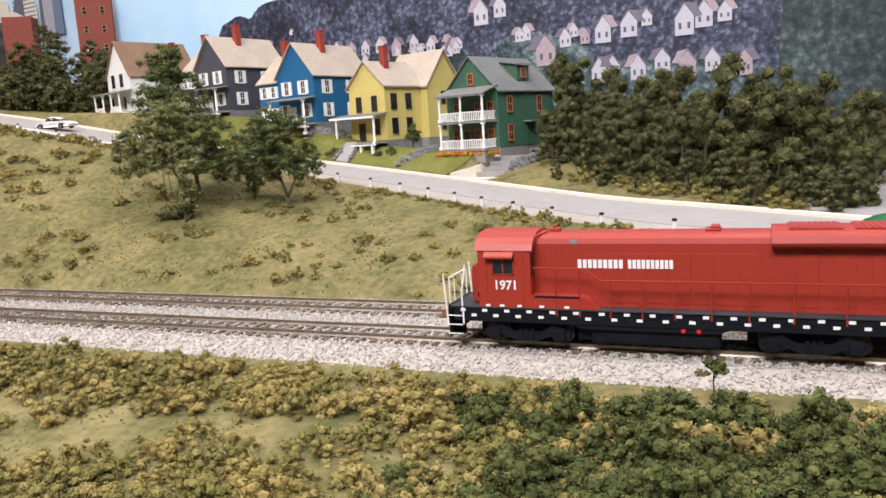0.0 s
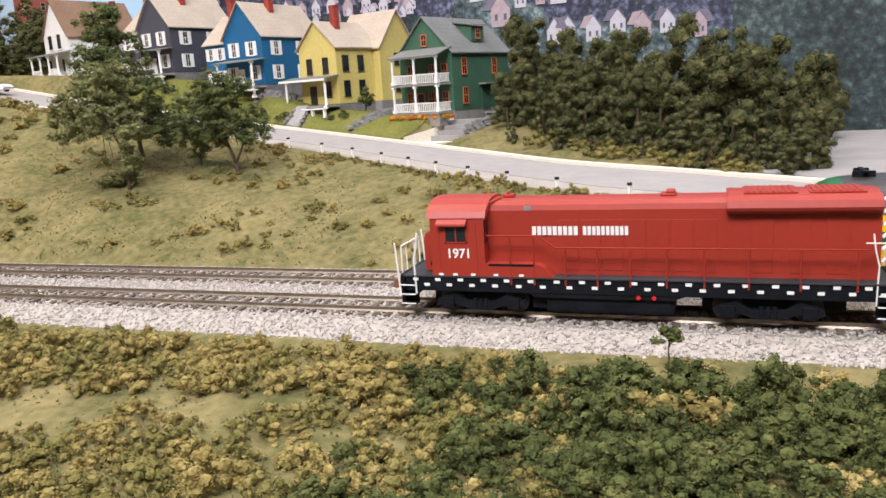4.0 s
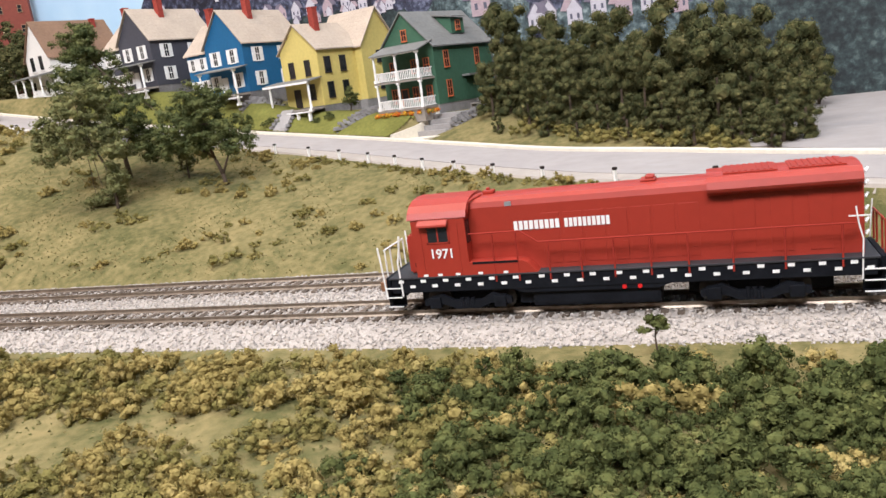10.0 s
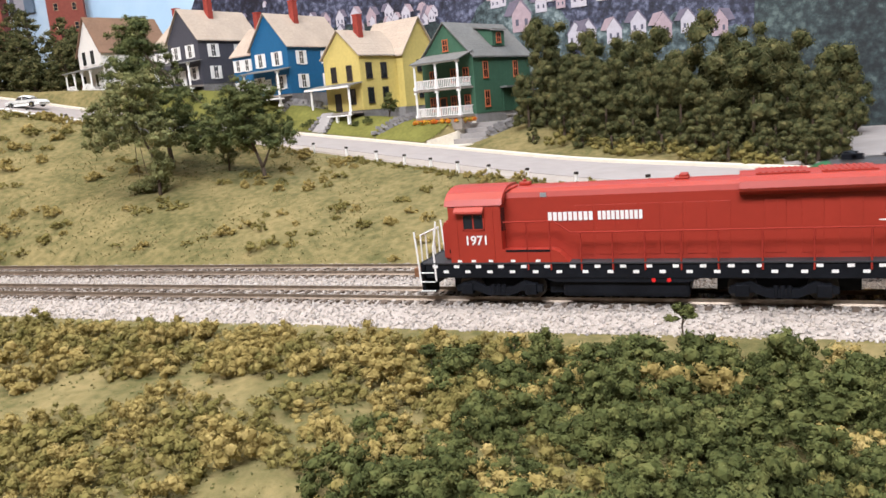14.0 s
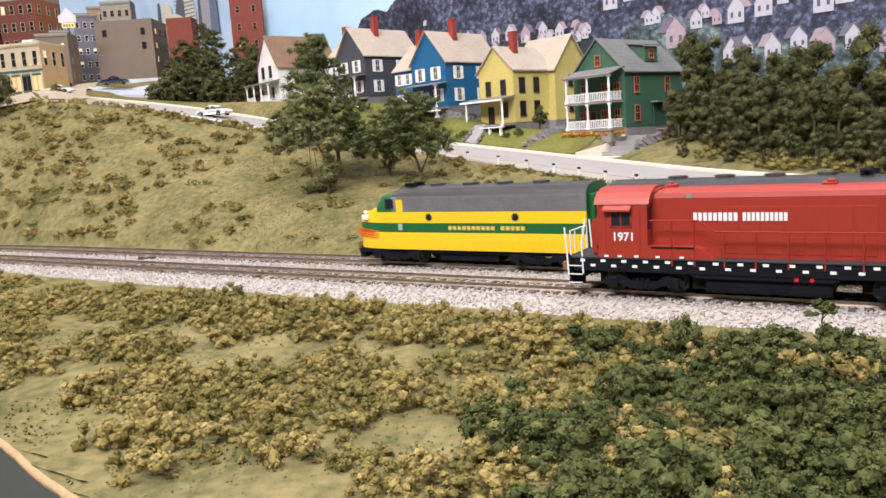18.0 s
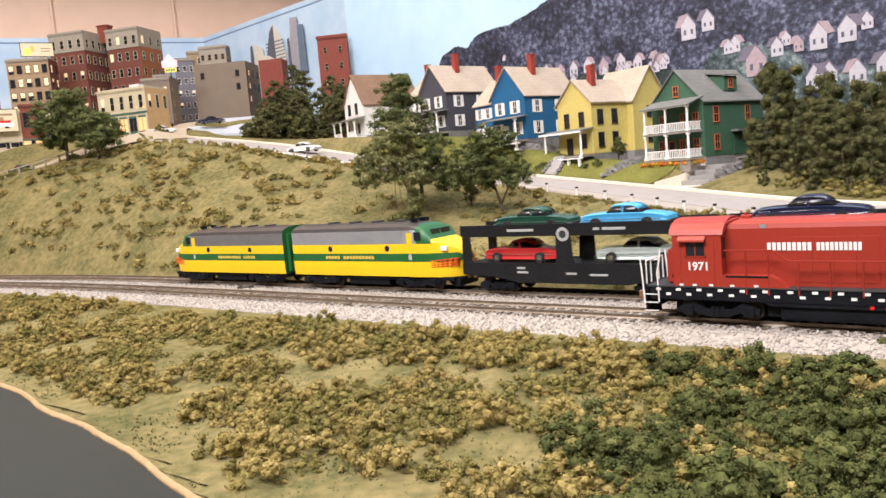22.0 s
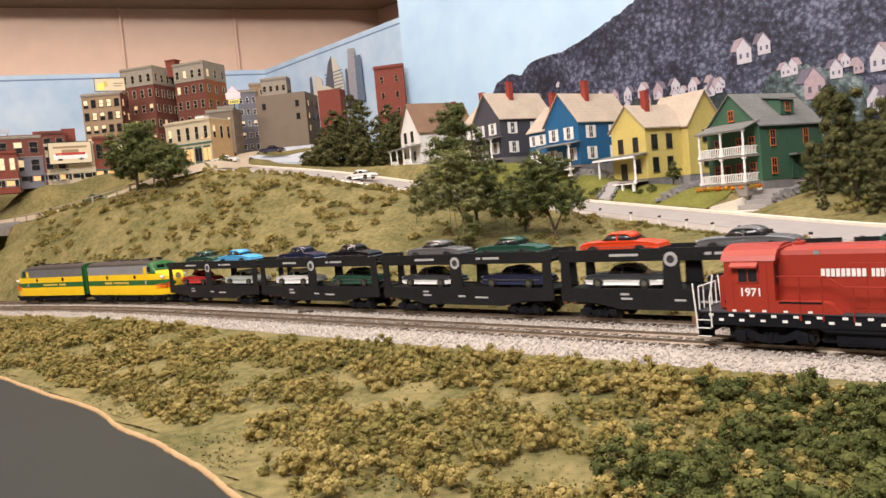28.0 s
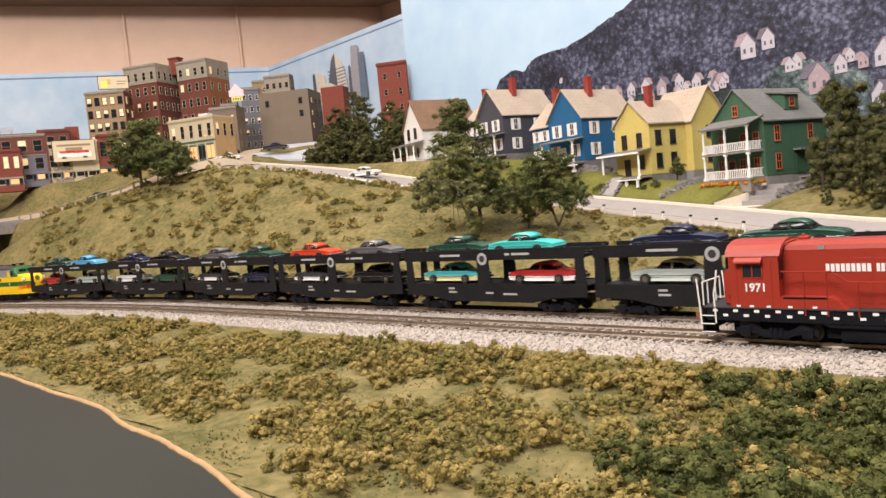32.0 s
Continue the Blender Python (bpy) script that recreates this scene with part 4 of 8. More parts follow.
def f_unit(name_label, dull):
    """A streamlined cab unit with a bulldog nose at x = 0, 171 mm long."""
    unit = thing("streamlined_locomotive", pose(0, 0, 0), name_label, "locomotive", "pair of streamlined locomotives")
    levels = [9.5, 15.4, 20.6, 26.6, 33.6, 43.4]

    def top(x):
        return float(np.interp(x, [0, 3, 9, 17, 21, 27, 31, 40, 50, 171], [24, 29, 32.8, 35, 36.6, 44.5, 47.2, 48.4, 49, 49]))

    def half(x):
        return float(np.interp(x, [0, 1.5, 4.5, 10, 18, 29, 37, 171], [4, 8.2, 11.4, 14.2, 15.9, 16.6, 16.7, 16.7]))

    xs = [0, 1.2, 3, 6, 9.5, 13.5, 17.5, 21, 24, 27, 30, 34, 38, 50, 166]
    rings = []
    for x in xs:
        t, h = top(x), half(x)
        ring = [(h * (0.97 if z < 12 else 1.0), min(z, t - 0.3 * (5 - i))) for i, z in enumerate(levels)]
        zr = max(0.2, t - ring[-1][1])
        e = min(ring[-1][1], t - 0.05)
        ring += [(h * 0.9, e + zr * 0.45), (h * 0.66, e + zr * 0.8), (h * 0.33, e + zr * 0.95), (0, t)]
        if x < 27:
            ring = [(w * (1 - 0.22 * max(0, (z - 20) / 16) * (1 - x / 27)), z) for w, z in ring]
        rings.append([(-w, z) for w, z in ring] + [(w, z) for w, z in ring[-2::-1]])
    bm = bmesh.new()
    vs = [[bm.verts.new((x, y, z)) for y, z in ring] for x, ring in zip(xs, rings)]
    m = len(rings[0])
    half_n = m // 2
    for i in range(len(xs) - 1):
        xm = (xs[i] + xs[i + 1]) / 2
        for j in range(m - 1):
            b = j if j < half_n else m - 2 - j
            mat = [0, 0, 1, 0, 2, 3, 3, 3, 3][min(b, 8)]
            if xm < 36 and b >= 4 and xm > 22:
                mat = 1
            if xm <= 22 and b >= 4:
                mat = 0
            if b == 4 and 24 < xm:
                mat = 1 if xm < 36 else 2
            bm.faces.new((vs[i][j], vs[i + 1][j], vs[i + 1][j + 1], vs[i][j + 1])).material_index = mat
    bm.faces.new(vs[0])
    bm.faces.new(vs[-1][::-1]).material_index = 1
    bmesh.ops.recalc_face_normals(bm, faces=bm.faces)
    me_mats = [M["yellow"], M["green"], M["grille_dull" if dull else "grille"], M["roof_grey"]]
    body = pmm("body", bm, me_mats, unit)
    for p in body.data.polygons:
        p.use_smooth = p.center.x < 0.037
    for s in (-1, 1):
        y = s * 16.75
        for x in (62, 122):
            bm = bmesh.new()
            disc(bm, (x, 30.2), 2.2, y - 0.15, y + 0.15)
            pmm("porthole", bm, M["glass"], unit)
            bm = bmesh.new()
            disc(bm, (x, 30.2), 2.7, y - 0.1 * s - 0.05, y - 0.1 * s + 0.05)
            pmm("porthole_ring", bm, M["chrome"], unit)
        bm = boxes((29, 35.5, y - 0.12, y + 0.12, 35.8, 42))
        pmm("cab_window", bm, M["glass"], unit, "dark cab window")
        bm = boxes((37.5, 42.5, y - 0.1, y + 0.1, 15, 41.5), bevel=0.05)
        pmm("cab_door", bm, M["yellow"], unit)
        bm = boxes((37.2, 42.9, y - 0.16, y + 0.16, 20.6, 26.6))
        pmm("door_stripe", bm, M["green"], unit)
        bm = boxes((38.5, 41.5, y - 0.22, y + 0.22, 22, 26), bevel=0.1)
        pmm("door_emblem", bm, M["lettering"], unit)
        for k in range(16):
            x = 76 + k * 3.3
            if k == 10:
                continue
            bm = boxes((x, x + 2.3, y - 0.14, y + 0.14, 22.4, 24.8))
            pmm("letter_block", bm, M["lettering_gold"], unit)
        # side grille slats
        bm = bmesh.new()
        for k in range(5):
            box(bm, 46, 164, y - 0.18, y + 0.18, 34.6 + k * 1.75, 35.4 + k * 1.75)
        pmm("grille_slats", bm, M["grille_dull" if dull else "grille"], unit)
        # nose whisker stripes
        for k in range(4):
            bm = bmesh.new()
            for j in range(6):
                xa, xb = 1.6 + j * 3.4, 1.6 + (j + 1) * 3.4 - 0.1
                za = 16.4 + k * 1.5 + max(0, 0.25 * (5 - j))
                box(bm, xa, xb, min(s * half(xa) * 1.0, s * (half(xb) + 0.12)), max(s * half(xa) * 1.0, s * (half(xb) + 0.12)), za, za + 0.7)
            pmm("nose_stripe", bm, M["orange"], unit)
        bm = boxes((8, 13, min(s * 12.9, s * 15.2), max(s * 12.9, s * 15.2), 28.4, 31.6), bevel=0.3)
        pmm("number_board", bm, M["white"], unit)
        bm = boxes((23.2, 24.8, min(s * 1.2, s * 10.5), max(s * 1.2, s * 10.5), 38.8, 43.4))
        glass = pmm("windshield", bm, M["glass"], unit)
    bm = bmesh.new()
    disc(bm, (0, 0), 3.4, -0.6, 0.6, 18)
    bmesh.ops.rotate(bm, cent=(0, 0, 0), matrix=Matrix.Rotation(math.pi / 2, 3, "Z"), verts=bm.verts)
    bmesh.ops.translate(bm, vec=(1.4, 0, 29.6), verts=bm.verts)
    pmm("headlight", bm, M["chrome"], unit)
    bm = boxes((4, 166, -14.5, 14.5, 7, 9.6), bevel=0.4)
    box(bm, 66, 108, -13, 13, 2.4, 7.2, 0.8)
    pmm("underframe", bm, M["black"], unit)
    bm = bmesh.new()
    prism(bm, [(2.2, 9.6), (0.8, 8.4), (1.6, 2.8), (6, 2.8), (7, 9.6)], -11, 11)
    pmm("pilot", bm, M["black"], unit)
    truck(unit, 36, 15)
    truck(unit, 136, 15)
    for x in (60, 84, 108, 132):
        bm = bmesh.new()
        rod(bm, (x, 0, 48.6), (x, 0, 50.2), 5.2, 5.0, 16)
        pmm("roof_fan", bm, M["roof_grey"], unit)
    bm = boxes((38, 47, -6, -4.6, 48.4, 51), (40, 46, 4.6, 6, 48.4, 51), (42, 44, -8, 8, 50.4, 51.2), bevel=0.2)
    pmm("air_horn", bm, M["black"], unit)
    bm = boxes((166, 169.5, -13, 13, 11, 43), bevel=0.8)
    pmm("diaphragm", bm, M["green"], unit)
    coupler(unit, 166, 1)
    coupler(unit, 1.5, -1)
    return unit


def auto_carrier():
    car = thing("auto_carrier", pose(0, 0, 0), "black two-level open auto carrier wagon with round side emblem", "freight car", "auto carriers of the train")
    L = 165
    for s in (-1, 1):
        y0, y1 = (-16.2, -15.2) if s < 0 else (15.2, 16.2)
        bm = bmesh.new()
        prism(bm, [(0, 20.4), (L, 20.4), (L, 12), (L - 26, 11), (L - 44, 7.4), (44, 7.4), (26, 11), (0, 12)], y0, y1)
        pmm("side_sill", bm, M["carrier"], car)
        bm = boxes((0, L, y0, y1, 37.6, 45.4), bevel=0.15)
        pmm("upper_girder", bm, M["carrier"], car)
        for xa, xb in ((0.4, 8.5), (73, 85), (156.5, 164.6)):
            bm = bmesh.new()
            prism(bm, [(xa, 20.4), (xb, 20.4), (xb - 0.8, 37.6), (xa + 0.8, 37.6)], y0 + 0.1, y1 - 0.1)
            pmm("post", bm, M["carrier"], car)
        for xa, xb, z in ((38, 58, 40.8), (100, 104, 40.8), (106, 121, 40.8)):
            bm = boxes((xa, xb, y0 - 0.12, y0 if s < 0 else y0 - 0.02, z, z + 1.6))
            if s > 0:
                bmesh.ops.translate(bm, vec=(0, 1.1, 0), verts=bm.verts)
            pmm("lettering_bar", bm, M["lettering"], car)
        for xa, xb, z in ((44, 52, 13.6), (44, 50, 16.4), (80, 87, 13.2), (96, 108, 12.6)):
            bm = boxes((xa, xb, y0 - 0.12, y0, z, z + 1.3))
            if s > 0:
                bmesh.ops.translate(bm, vec=(0, 1.12, 0), verts=bm.verts)
            pmm("lettering_bar", bm, M["lettering"], car)
        bm = bmesh.new()
        disc(bm, (79, 38.6), 4.4, y0 - 0.2 if s < 0 else y1, y0 if s < 0 else y1 + 0.2, 24)
        emb = pmm("emblem", bm, M["lettering"], car, "round pale emblem disc")
        bm = bmesh.new()
        disc(bm, (79, 38.6), 2.5, y0 - 0.3 if s < 0 else y1, y0 - 0.05 if s < 0 else y1 + 0.3, 20)
        pmm("emblem_centre", bm, M["grey_deck"], emb)
        bm = bmesh.new()
        for k in range(3):
            rod(bm, (L - 1 + k * 1.2, s * 9, 41 + 1.5 * k), (L - 5, s * 15.5, 44), 0.35)
        pmm("brace", bm, M["carrier"], car)
    bm = boxes((1, L - 1, -15.2, 15.2, 18.6, 19.6))
    pmm("lower_deck", bm, M["carrier"], car)
    for y0, y1 in ((-14.8, -5), (5, 14.8)):
        bm = boxes((1, L - 1, y0, y1, 39.6, 40.5))
        pmm("upper_deck", bm, M["carrier"], car)
    for x in (4, 42, 79, 120, 161):
        bm = boxes((x - 1, x + 1, -15.2, 15.2, 37.8, 39.6))
        pmm("crossbar", bm, M["carrier"], car)
    truck(car, 27, 10, 12.5, 5.0, 5.2)
    truck(car, 138, 10, 12.5, 5.0, 5.2)
    bm = boxes((4, L - 4, -4, 4, 8, 12))
    pmm("centre_sill", bm, M["carrier"], car)
    coupler(car, 0, -1)
    coupler(car, L, 1)
    return car


AUTO_PAINT = {}


def auto_paint(c):
    if c not in AUTO_PAINT:
        AUTO_PAINT[c] = principled("auto_enamel", c, 0.22, 0, 0.04, 60, 0, None, 0.6)
    return AUTO_PAINT[c]


def motor_car(c1, c2, words, length=56.0, group=""):
    """A rounded 1950s sedan, front towards -x, resting at z = 0."""
    car = thing("sedan", pose(0, 0, 0), words, "car", group)
    k = length / 56.0
    # lower body: side outline swept across, narrower at the belt
    outline = [(0, 3.6), (0.3, 6.6), (2.2, 8.4), (8, 9.2), (17, 9.7), (38, 9.7), (47, 9.0), (53, 8.2), (55.4, 6.8), (56, 4), (55, 2.6), (49, 2.4), (41, 2.2), (16, 2.2), (7, 2.4), (1, 2.6)]
    belt = 5.6
    for name, mat, z0, z1 in (("lower_body", c2, 0, belt), ("upper_body", c1, belt, 99)):
        bm = bmesh.new()
        pts = [(x * k, z) for x, z in outline]
        half = lambda x, z: 9.8 - 0.7 * max(0, z - 5.6) / 4 - 1.5 * (abs(x / k - 28) / 28) ** 6
        vs = {}
        rows = []
        for s in (-1, -0.8, 0, 0.8, 1):
            rows.append([bm.verts.new((x, half(x, z) * s * (1 if abs(s) < 1 else 1), z + (0.5 * (1 - abs(s)) if z > 7.5 else 0) - (0.5 if abs(s) == 1 and z > 7.5 else 0))) for x, z in pts])
        n = len(pts)
        for a, b in zip(rows, rows[1:]):
            for i in range(n):
                bm.faces.new((a[i], a[(i + 1) % n], b[(i + 1) % n], b[i]))
        bm.faces.new(rows[0][::-1])
        bm.faces.new(rows[-1])
        bmesh.ops.recalc_face_normals(bm, faces=bm.faces)
        if name == "lower_body":
            bmesh.ops.bisect_plane(bm, geom=list(bm.verts) + list(bm.edges) + list(bm.faces), plane_co=(0, 0, belt), plane_no=(0, 0, 1), clear_outer=True)
        else:
            bmesh.ops.bisect_plane(bm, geom=list(bm.verts) + list(bm.edges) + list(bm.faces), plane_co=(0, 0, belt), plane_no=(0, 0, 1), clear_inner=True)
        ob = pmm(name, bm, auto_paint(mat), car)
    # greenhouse: glass with a painted roof
    def cabin(name, prof, w0, w1, mat):
        bm = bmesh.new()
        zs = [z for _, z in prof]
        lo, hi = min(zs), max(zs)
        wide = lambda z: w0 + (w1 - w0) * (z - lo) / (hi - lo)
        a = [bm.verts.new((x * k, -wide(z), z)) for x, z in prof]
        b = [bm.verts.new((x * k, wide(z), z)) for x, z in prof]
        n = len(prof)
        for i in range(n):
            bm.faces.new((a[i], a[(i + 1) % n], b[(i + 1) % n], b[i]))
        bm.faces.new(a[::-1])
        bm.faces.new(b)
        bmesh.ops.recalc_face_normals(bm, faces=bm.faces)
        bmesh.ops.bevel(bm, geom=list(bm.edges), offset=0.5, segments=2, affect="EDGES")
        return pmm(name, bm, mat, car, "", True)
    cabin("window_band", [(16.5, 9.2), (20.5, 13.2), (34, 13.4), (41.5, 9.2)], 8.4, 6.9, M["glass"])
    cabin("roof", [(19.6, 12.6), (21.5, 14.2), (25, 15), (31, 15), (35, 14.1), (38.6, 11.4), (37, 11.2), (33.6, 12.9), (22.5, 12.9)], 7.4, 6.2, auto_paint(c1))
    for s in (-1, 1):
        bm = boxes((28 * k - 0.5, 28 * k + 0.5, s * 7.7 - 0.5, s * 7.7 + 0.5, 9.4, 13.2))
        pmm("door_pillar", bm, auto_paint(c1), car)
        bm = boxes((2.5 * k, 52 * k, s * 9.7 - 0.15, s * 9.7 + 0.15, 5.4, 5.9))
        pmm("chrome_strip", bm, M["chrome"], car)
        for x in (10.5, 43.5):
            bm = bmesh.new()
            disc(bm, (x * k, 3.4), 3.4, s * 9.3 - 1.1, s * 9.3 + 1.1, 18)
            w = pmm("tyre", bm, M["tyre"], car)
            bm = bmesh.new()
            disc(bm, (x * k, 3.4), 1.9, s * 10.4 - 0.12, s * 10.4 + 0.12, 14)
            pmm("hubcap", bm, M["chrome"], w)
    for x0, x1 in ((-0.9, 0.9), (55 * k, 56.8 * k)):
        bm = boxes((x0, x1, -9, 9, 3.2, 4.8), bevel=0.5)
        pmm("bumper", bm, M["chrome"], car)
    for s in (-1, 1):
        bm = bmesh.new()
        rod(bm, (-0.1, s * 7, 7), (0.8, s * 7, 7), 1.1, 1.2, 12)
        pmm("headlamp", bm, M["grille"], car)
    bm = boxes((-0.3, 0.5, -4.5, 4.5, 5.2, 7.2), bevel=0.2)
    pmm("radiator_grille", bm, M["chrome"], car)
    return car


red_locomotive()
LEAD = f_unit("yellow and green streamlined diesel with a dusty grey roof", True)
TAIL = f_unit("yellow and green streamlined diesel with bright steel side grilles", False)
CARRIERS = [auto_carrier()]
for _ in range(5):
    CARRIERS.append(copy_thing(CARRIERS[0], pose(0, 0, 0)))

RED, PALE, WHITE, DKGREEN, NAVY, BLACK = (0.5, 0.03, 0.03), (0.46, 0.52, 0.48), (0.78, 0.78, 0.75), (0.02, 0.075, 0.05), (0.018, 0.022, 0.055), (0.012, 0.012, 0.014)
SKY, GREY, CHAR, ORANGE, TEAL, CREAM, TURQ = (0.08, 0.4, 0.7), (0.14, 0.14, 0.14), (0.045, 0.05, 0.055), (0.72, 0.07, 0.02), (0.06, 0.45, 0.48), (0.62, 0.56, 0.3), (0.05, 0.55, 0.5)
AUTOS = []  # thing, carrier, place along it, level
for n, cars in enumerate([
    [(RED, RED, "glossy red sedan", 14, 0), (PALE, PALE, "pale silver-green sedan", 97, 0), (DKGREEN, DKGREEN, "dark green sedan", 24, 1), (SKY, SKY, "sky blue sedan", 88, 1)],
    [(WHITE, WHITE, "white sedan", 14, 0), (DKGREEN, DKGREEN, "dark green sedan", 97, 0), (NAVY, NAVY, "navy blue sedan", 20, 1), (BLACK, BLACK, "black sedan with chrome trim", 92, 1)],
    [(CHAR, WHITE, "charcoal and white two-tone sedan", 14, 0), (NAVY, NAVY, "navy blue sedan", 97, 0), (GREY, GREY, "brown-grey sedan", 22, 1), (DKGREEN, DKGREEN, "dark green sedan", 94, 1)],
    [(CHAR, WHITE, "charcoal and white two-tone sedan", 14, 0), (BLACK, BLACK, "black sedan with chrome trim", 97, 0), (ORANGE, ORANGE, "orange-red sedan", 12, 1), (GREY, GREY, "mid grey sedan", 92, 1)],
    [(TEAL, CREAM, "teal and cream two-tone sedan", 12, 0), (RED, WHITE, "red and white two-tone sedan", 96, 0), (DKGREEN, DKGREEN, "dark green sedan", 18, 1), (TURQ, TURQ, "turquoise sedan", 80, 1)],
    [(PALE, PALE, "pale silver-green sedan", 22, 0), (BLACK, BLACK, "black sedan with chrome trim", 97, 0), (NAVY, NAVY, "dusky navy sedan", 24, 1), (DKGREEN, DKGREEN, "dark green sedan", 92, 1)],
]):
    for c1, c2, words, off, level in cars:
        AUTOS.append((motor_car(c1, c2, words + " on the %s deck of a carrier" % ("upper" if level else "lower"), 56, "sedans on the auto carriers"), n, off, level))

# the nose of the leading unit along x, in metres, by the second: it backs out of sight, then comes forward
NOSE = [(0, 0.150), (2.0, 0.150), (4.0, 0.150), (4.5, 0.155), (4.7, 0.166), (4.9, 0.179), (5.1, 0.194), (5.3, 0.211), (6.0, 0.270), (7.0, 0.320), (8.0, 0.335), (11.5, 0.335), (12.3, 0.265), (13.5, 0.176), (15.0, 0.058), (16.0, -0.020), (17.0, -0.098), (19.0, -0.252), (21.0, -0.417), (22.0, -0.502), (23.0, -0.586), (25.0, -0.746), (28.0, -0.978), (30.0, -1.141), (32.0, -1.297)]


def on_back_track(x, length):
    """Where a vehicle whose front end is at x stands on the back track: its two trucks on the rails."""
    xa, xb = x + 0.2 * length, x + 0.8 * length
    ya, yb = track_y(xa, 1), track_y(xb, 1)
    return x, ya - (yb - ya) / 0.6 * 0.2, math.degrees(math.atan2(yb - ya, xb - xa))


def motions():
    for unit, start, flip in ((LEAD, 0.0, False), (TAIL, 0.173, True)):
        rows = []
        for t, n in NOSE:
            x, y, a = on_back_track(n + start, 0.171)
            m = pose(x, y, 0, 0, 0, a)
            rows.append((t, m @ pose(0.171, 0, 0, 0, 0, 180) if flip else m))
        walk(unit, rows)
    for k, car in enumerate(CARRIERS):
        walk(car, [(t, pose(*on_back_track(n + 0.350 + 0.171 * k, 0.165)[:2], 0, 0, 0, on_back_track(n + 0.350 + 0.171 * k, 0.165)[2])) for t, n in NOSE])
    for auto, k, off, level in AUTOS:
        rows = []
        for t, n in NOSE:
            x, y, a = on_back_track(n + 0.350 + 0.171 * k, 0.165)
            rows.append((t, pose(x, y, 0, 0, 0, a) @ pose(off * 0.001, 0, 0.0405 if level else 0.0196)))
        walk(auto, rows)
# ---- plants: foam clumps of many small leaves over lumpy cores ----
_phi = (1 + 5 ** 0.5) / 2
ICO_V = np.array([(-1, _phi, 0), (1, _phi, 0), (-1, -_phi, 0), (1, -_phi, 0), (0, -1, _phi), (0, 1, _phi), (0, -1, -_phi), (0, 1, -_phi), (_phi, 0, -1), (_phi, 0, 1), (-_phi, 0, -1), (-_phi, 0, 1)]) / math.hypot(1, _phi)
ICO_F = np.array([(0, 11, 5), (0, 5, 1), (0, 1, 7), (0, 7, 10), (0, 10, 11), (1, 5, 9), (5, 11, 4), (11, 10, 2), (10, 7, 6), (7, 1, 8), (3, 9, 4), (3, 4, 2), (3, 2, 6), (3, 6, 8), (3, 8, 9), (4, 9, 5), (2, 4, 11), (6, 2, 10), (8, 6, 7), (9, 8, 1)])


def clump_mesh(name, blobs, mat, rng, leaf=0.0012, per=40, squash=0.85, core_size=0.72, fuzz=(0.78, 0.42)):
    """Blobs (x, y, z, r) turned into lumpy cores wrapped in small pointed leaves, one mesh."""
    blobs = np.asarray(blobs, float)
    n = len(blobs)
    core = ICO_V[None] * (core_size + 0.3 * rng.random((n, 12, 1))) * blobs[:, None, 3:4] * np.array([1, 1, squash]) + blobs[:, None, :3]
    faces = (ICO_F[None] + 12 * np.arange(n)[:, None, None]).reshape(-1, 3)
    m = n * per
    who = np.repeat(np.arange(n), per)
    w = rng.normal(size=(m, 3))
    w /= np.linalg.norm(w, axis=1, keepdims=True)
    c = blobs[who, :3] + w * blobs[who, 3:4] * (fuzz[0] + fuzz[1] * rng.random((m, 1))) * np.array([1, 1, squash])
    face = w + 0.45 * rng.normal(size=(m, 3))
    a = np.cross(face, rng.normal(size=(m, 3)))
    a /= np.linalg.norm(a, axis=1, keepdims=True) + 1e-9
    b = np.cross(face, a)
    b /= np.linalg.norm(b, axis=1, keepdims=True) + 1e-9
    s = leaf * (0.6 + 0.9 * rng.random((m, 1)))
    tris = np.stack([c - a * s * 0.6 - b * s * 0.5, c + a * s * 0.75, c - a * s * 0.4 + b * s * 0.6], 1)
    verts = np.concatenate([core.reshape(-1, 3), tris.reshape(-1, 3)])
    q = (12 * n + np.arange(3 * m)).reshape(-1, 3)
    me = bpy.data.meshes.new(name)
    me.from_pydata(verts.tolist(), [], np.concatenate([faces, q]).tolist())
    me.materials.append(mat)
    return me


def bush_blobs(rng, spread, height, count):
    out = []
    for _ in range(count):
        a, r = rng.uniform(0, 6.28), spread * math.sqrt(rng.random())
        h = height * (1 - 0.55 * (r / spread) ** 2) * rng.uniform(0.35, 1.0)
        rr = rng.uniform(0.0012, 0.0030)
        out.append((r * math.cos(a), r * math.sin(a) * 0.8, max(h - rr * 0.6, rr * 0.4), rr))
    return out


PRNG = np.random.default_rng(11)
BUSH = {}
for key, mat, spread, height, count, leaf, per in (("tan", "foam_tan", 0.0105, 0.0115, 23, 0.0006, 58), ("olive", "foam_olive", 0.0105, 0.0105, 22, 0.0006, 58), ("green", "foam_green", 0.0115, 0.0155, 34, 0.0007, 54)):
    BUSH[key] = [clump_mesh("shrub_" + key, bush_blobs(PRNG, spread * PRNG.uniform(0.7, 1.2), height, count), M[mat], PRNG, leaf, per, 0.85, 0.58, (0.6, 0.62)) for _ in range(6)]


SPREAD = {}  # patches too many to count: joined, one object for each kind of foam


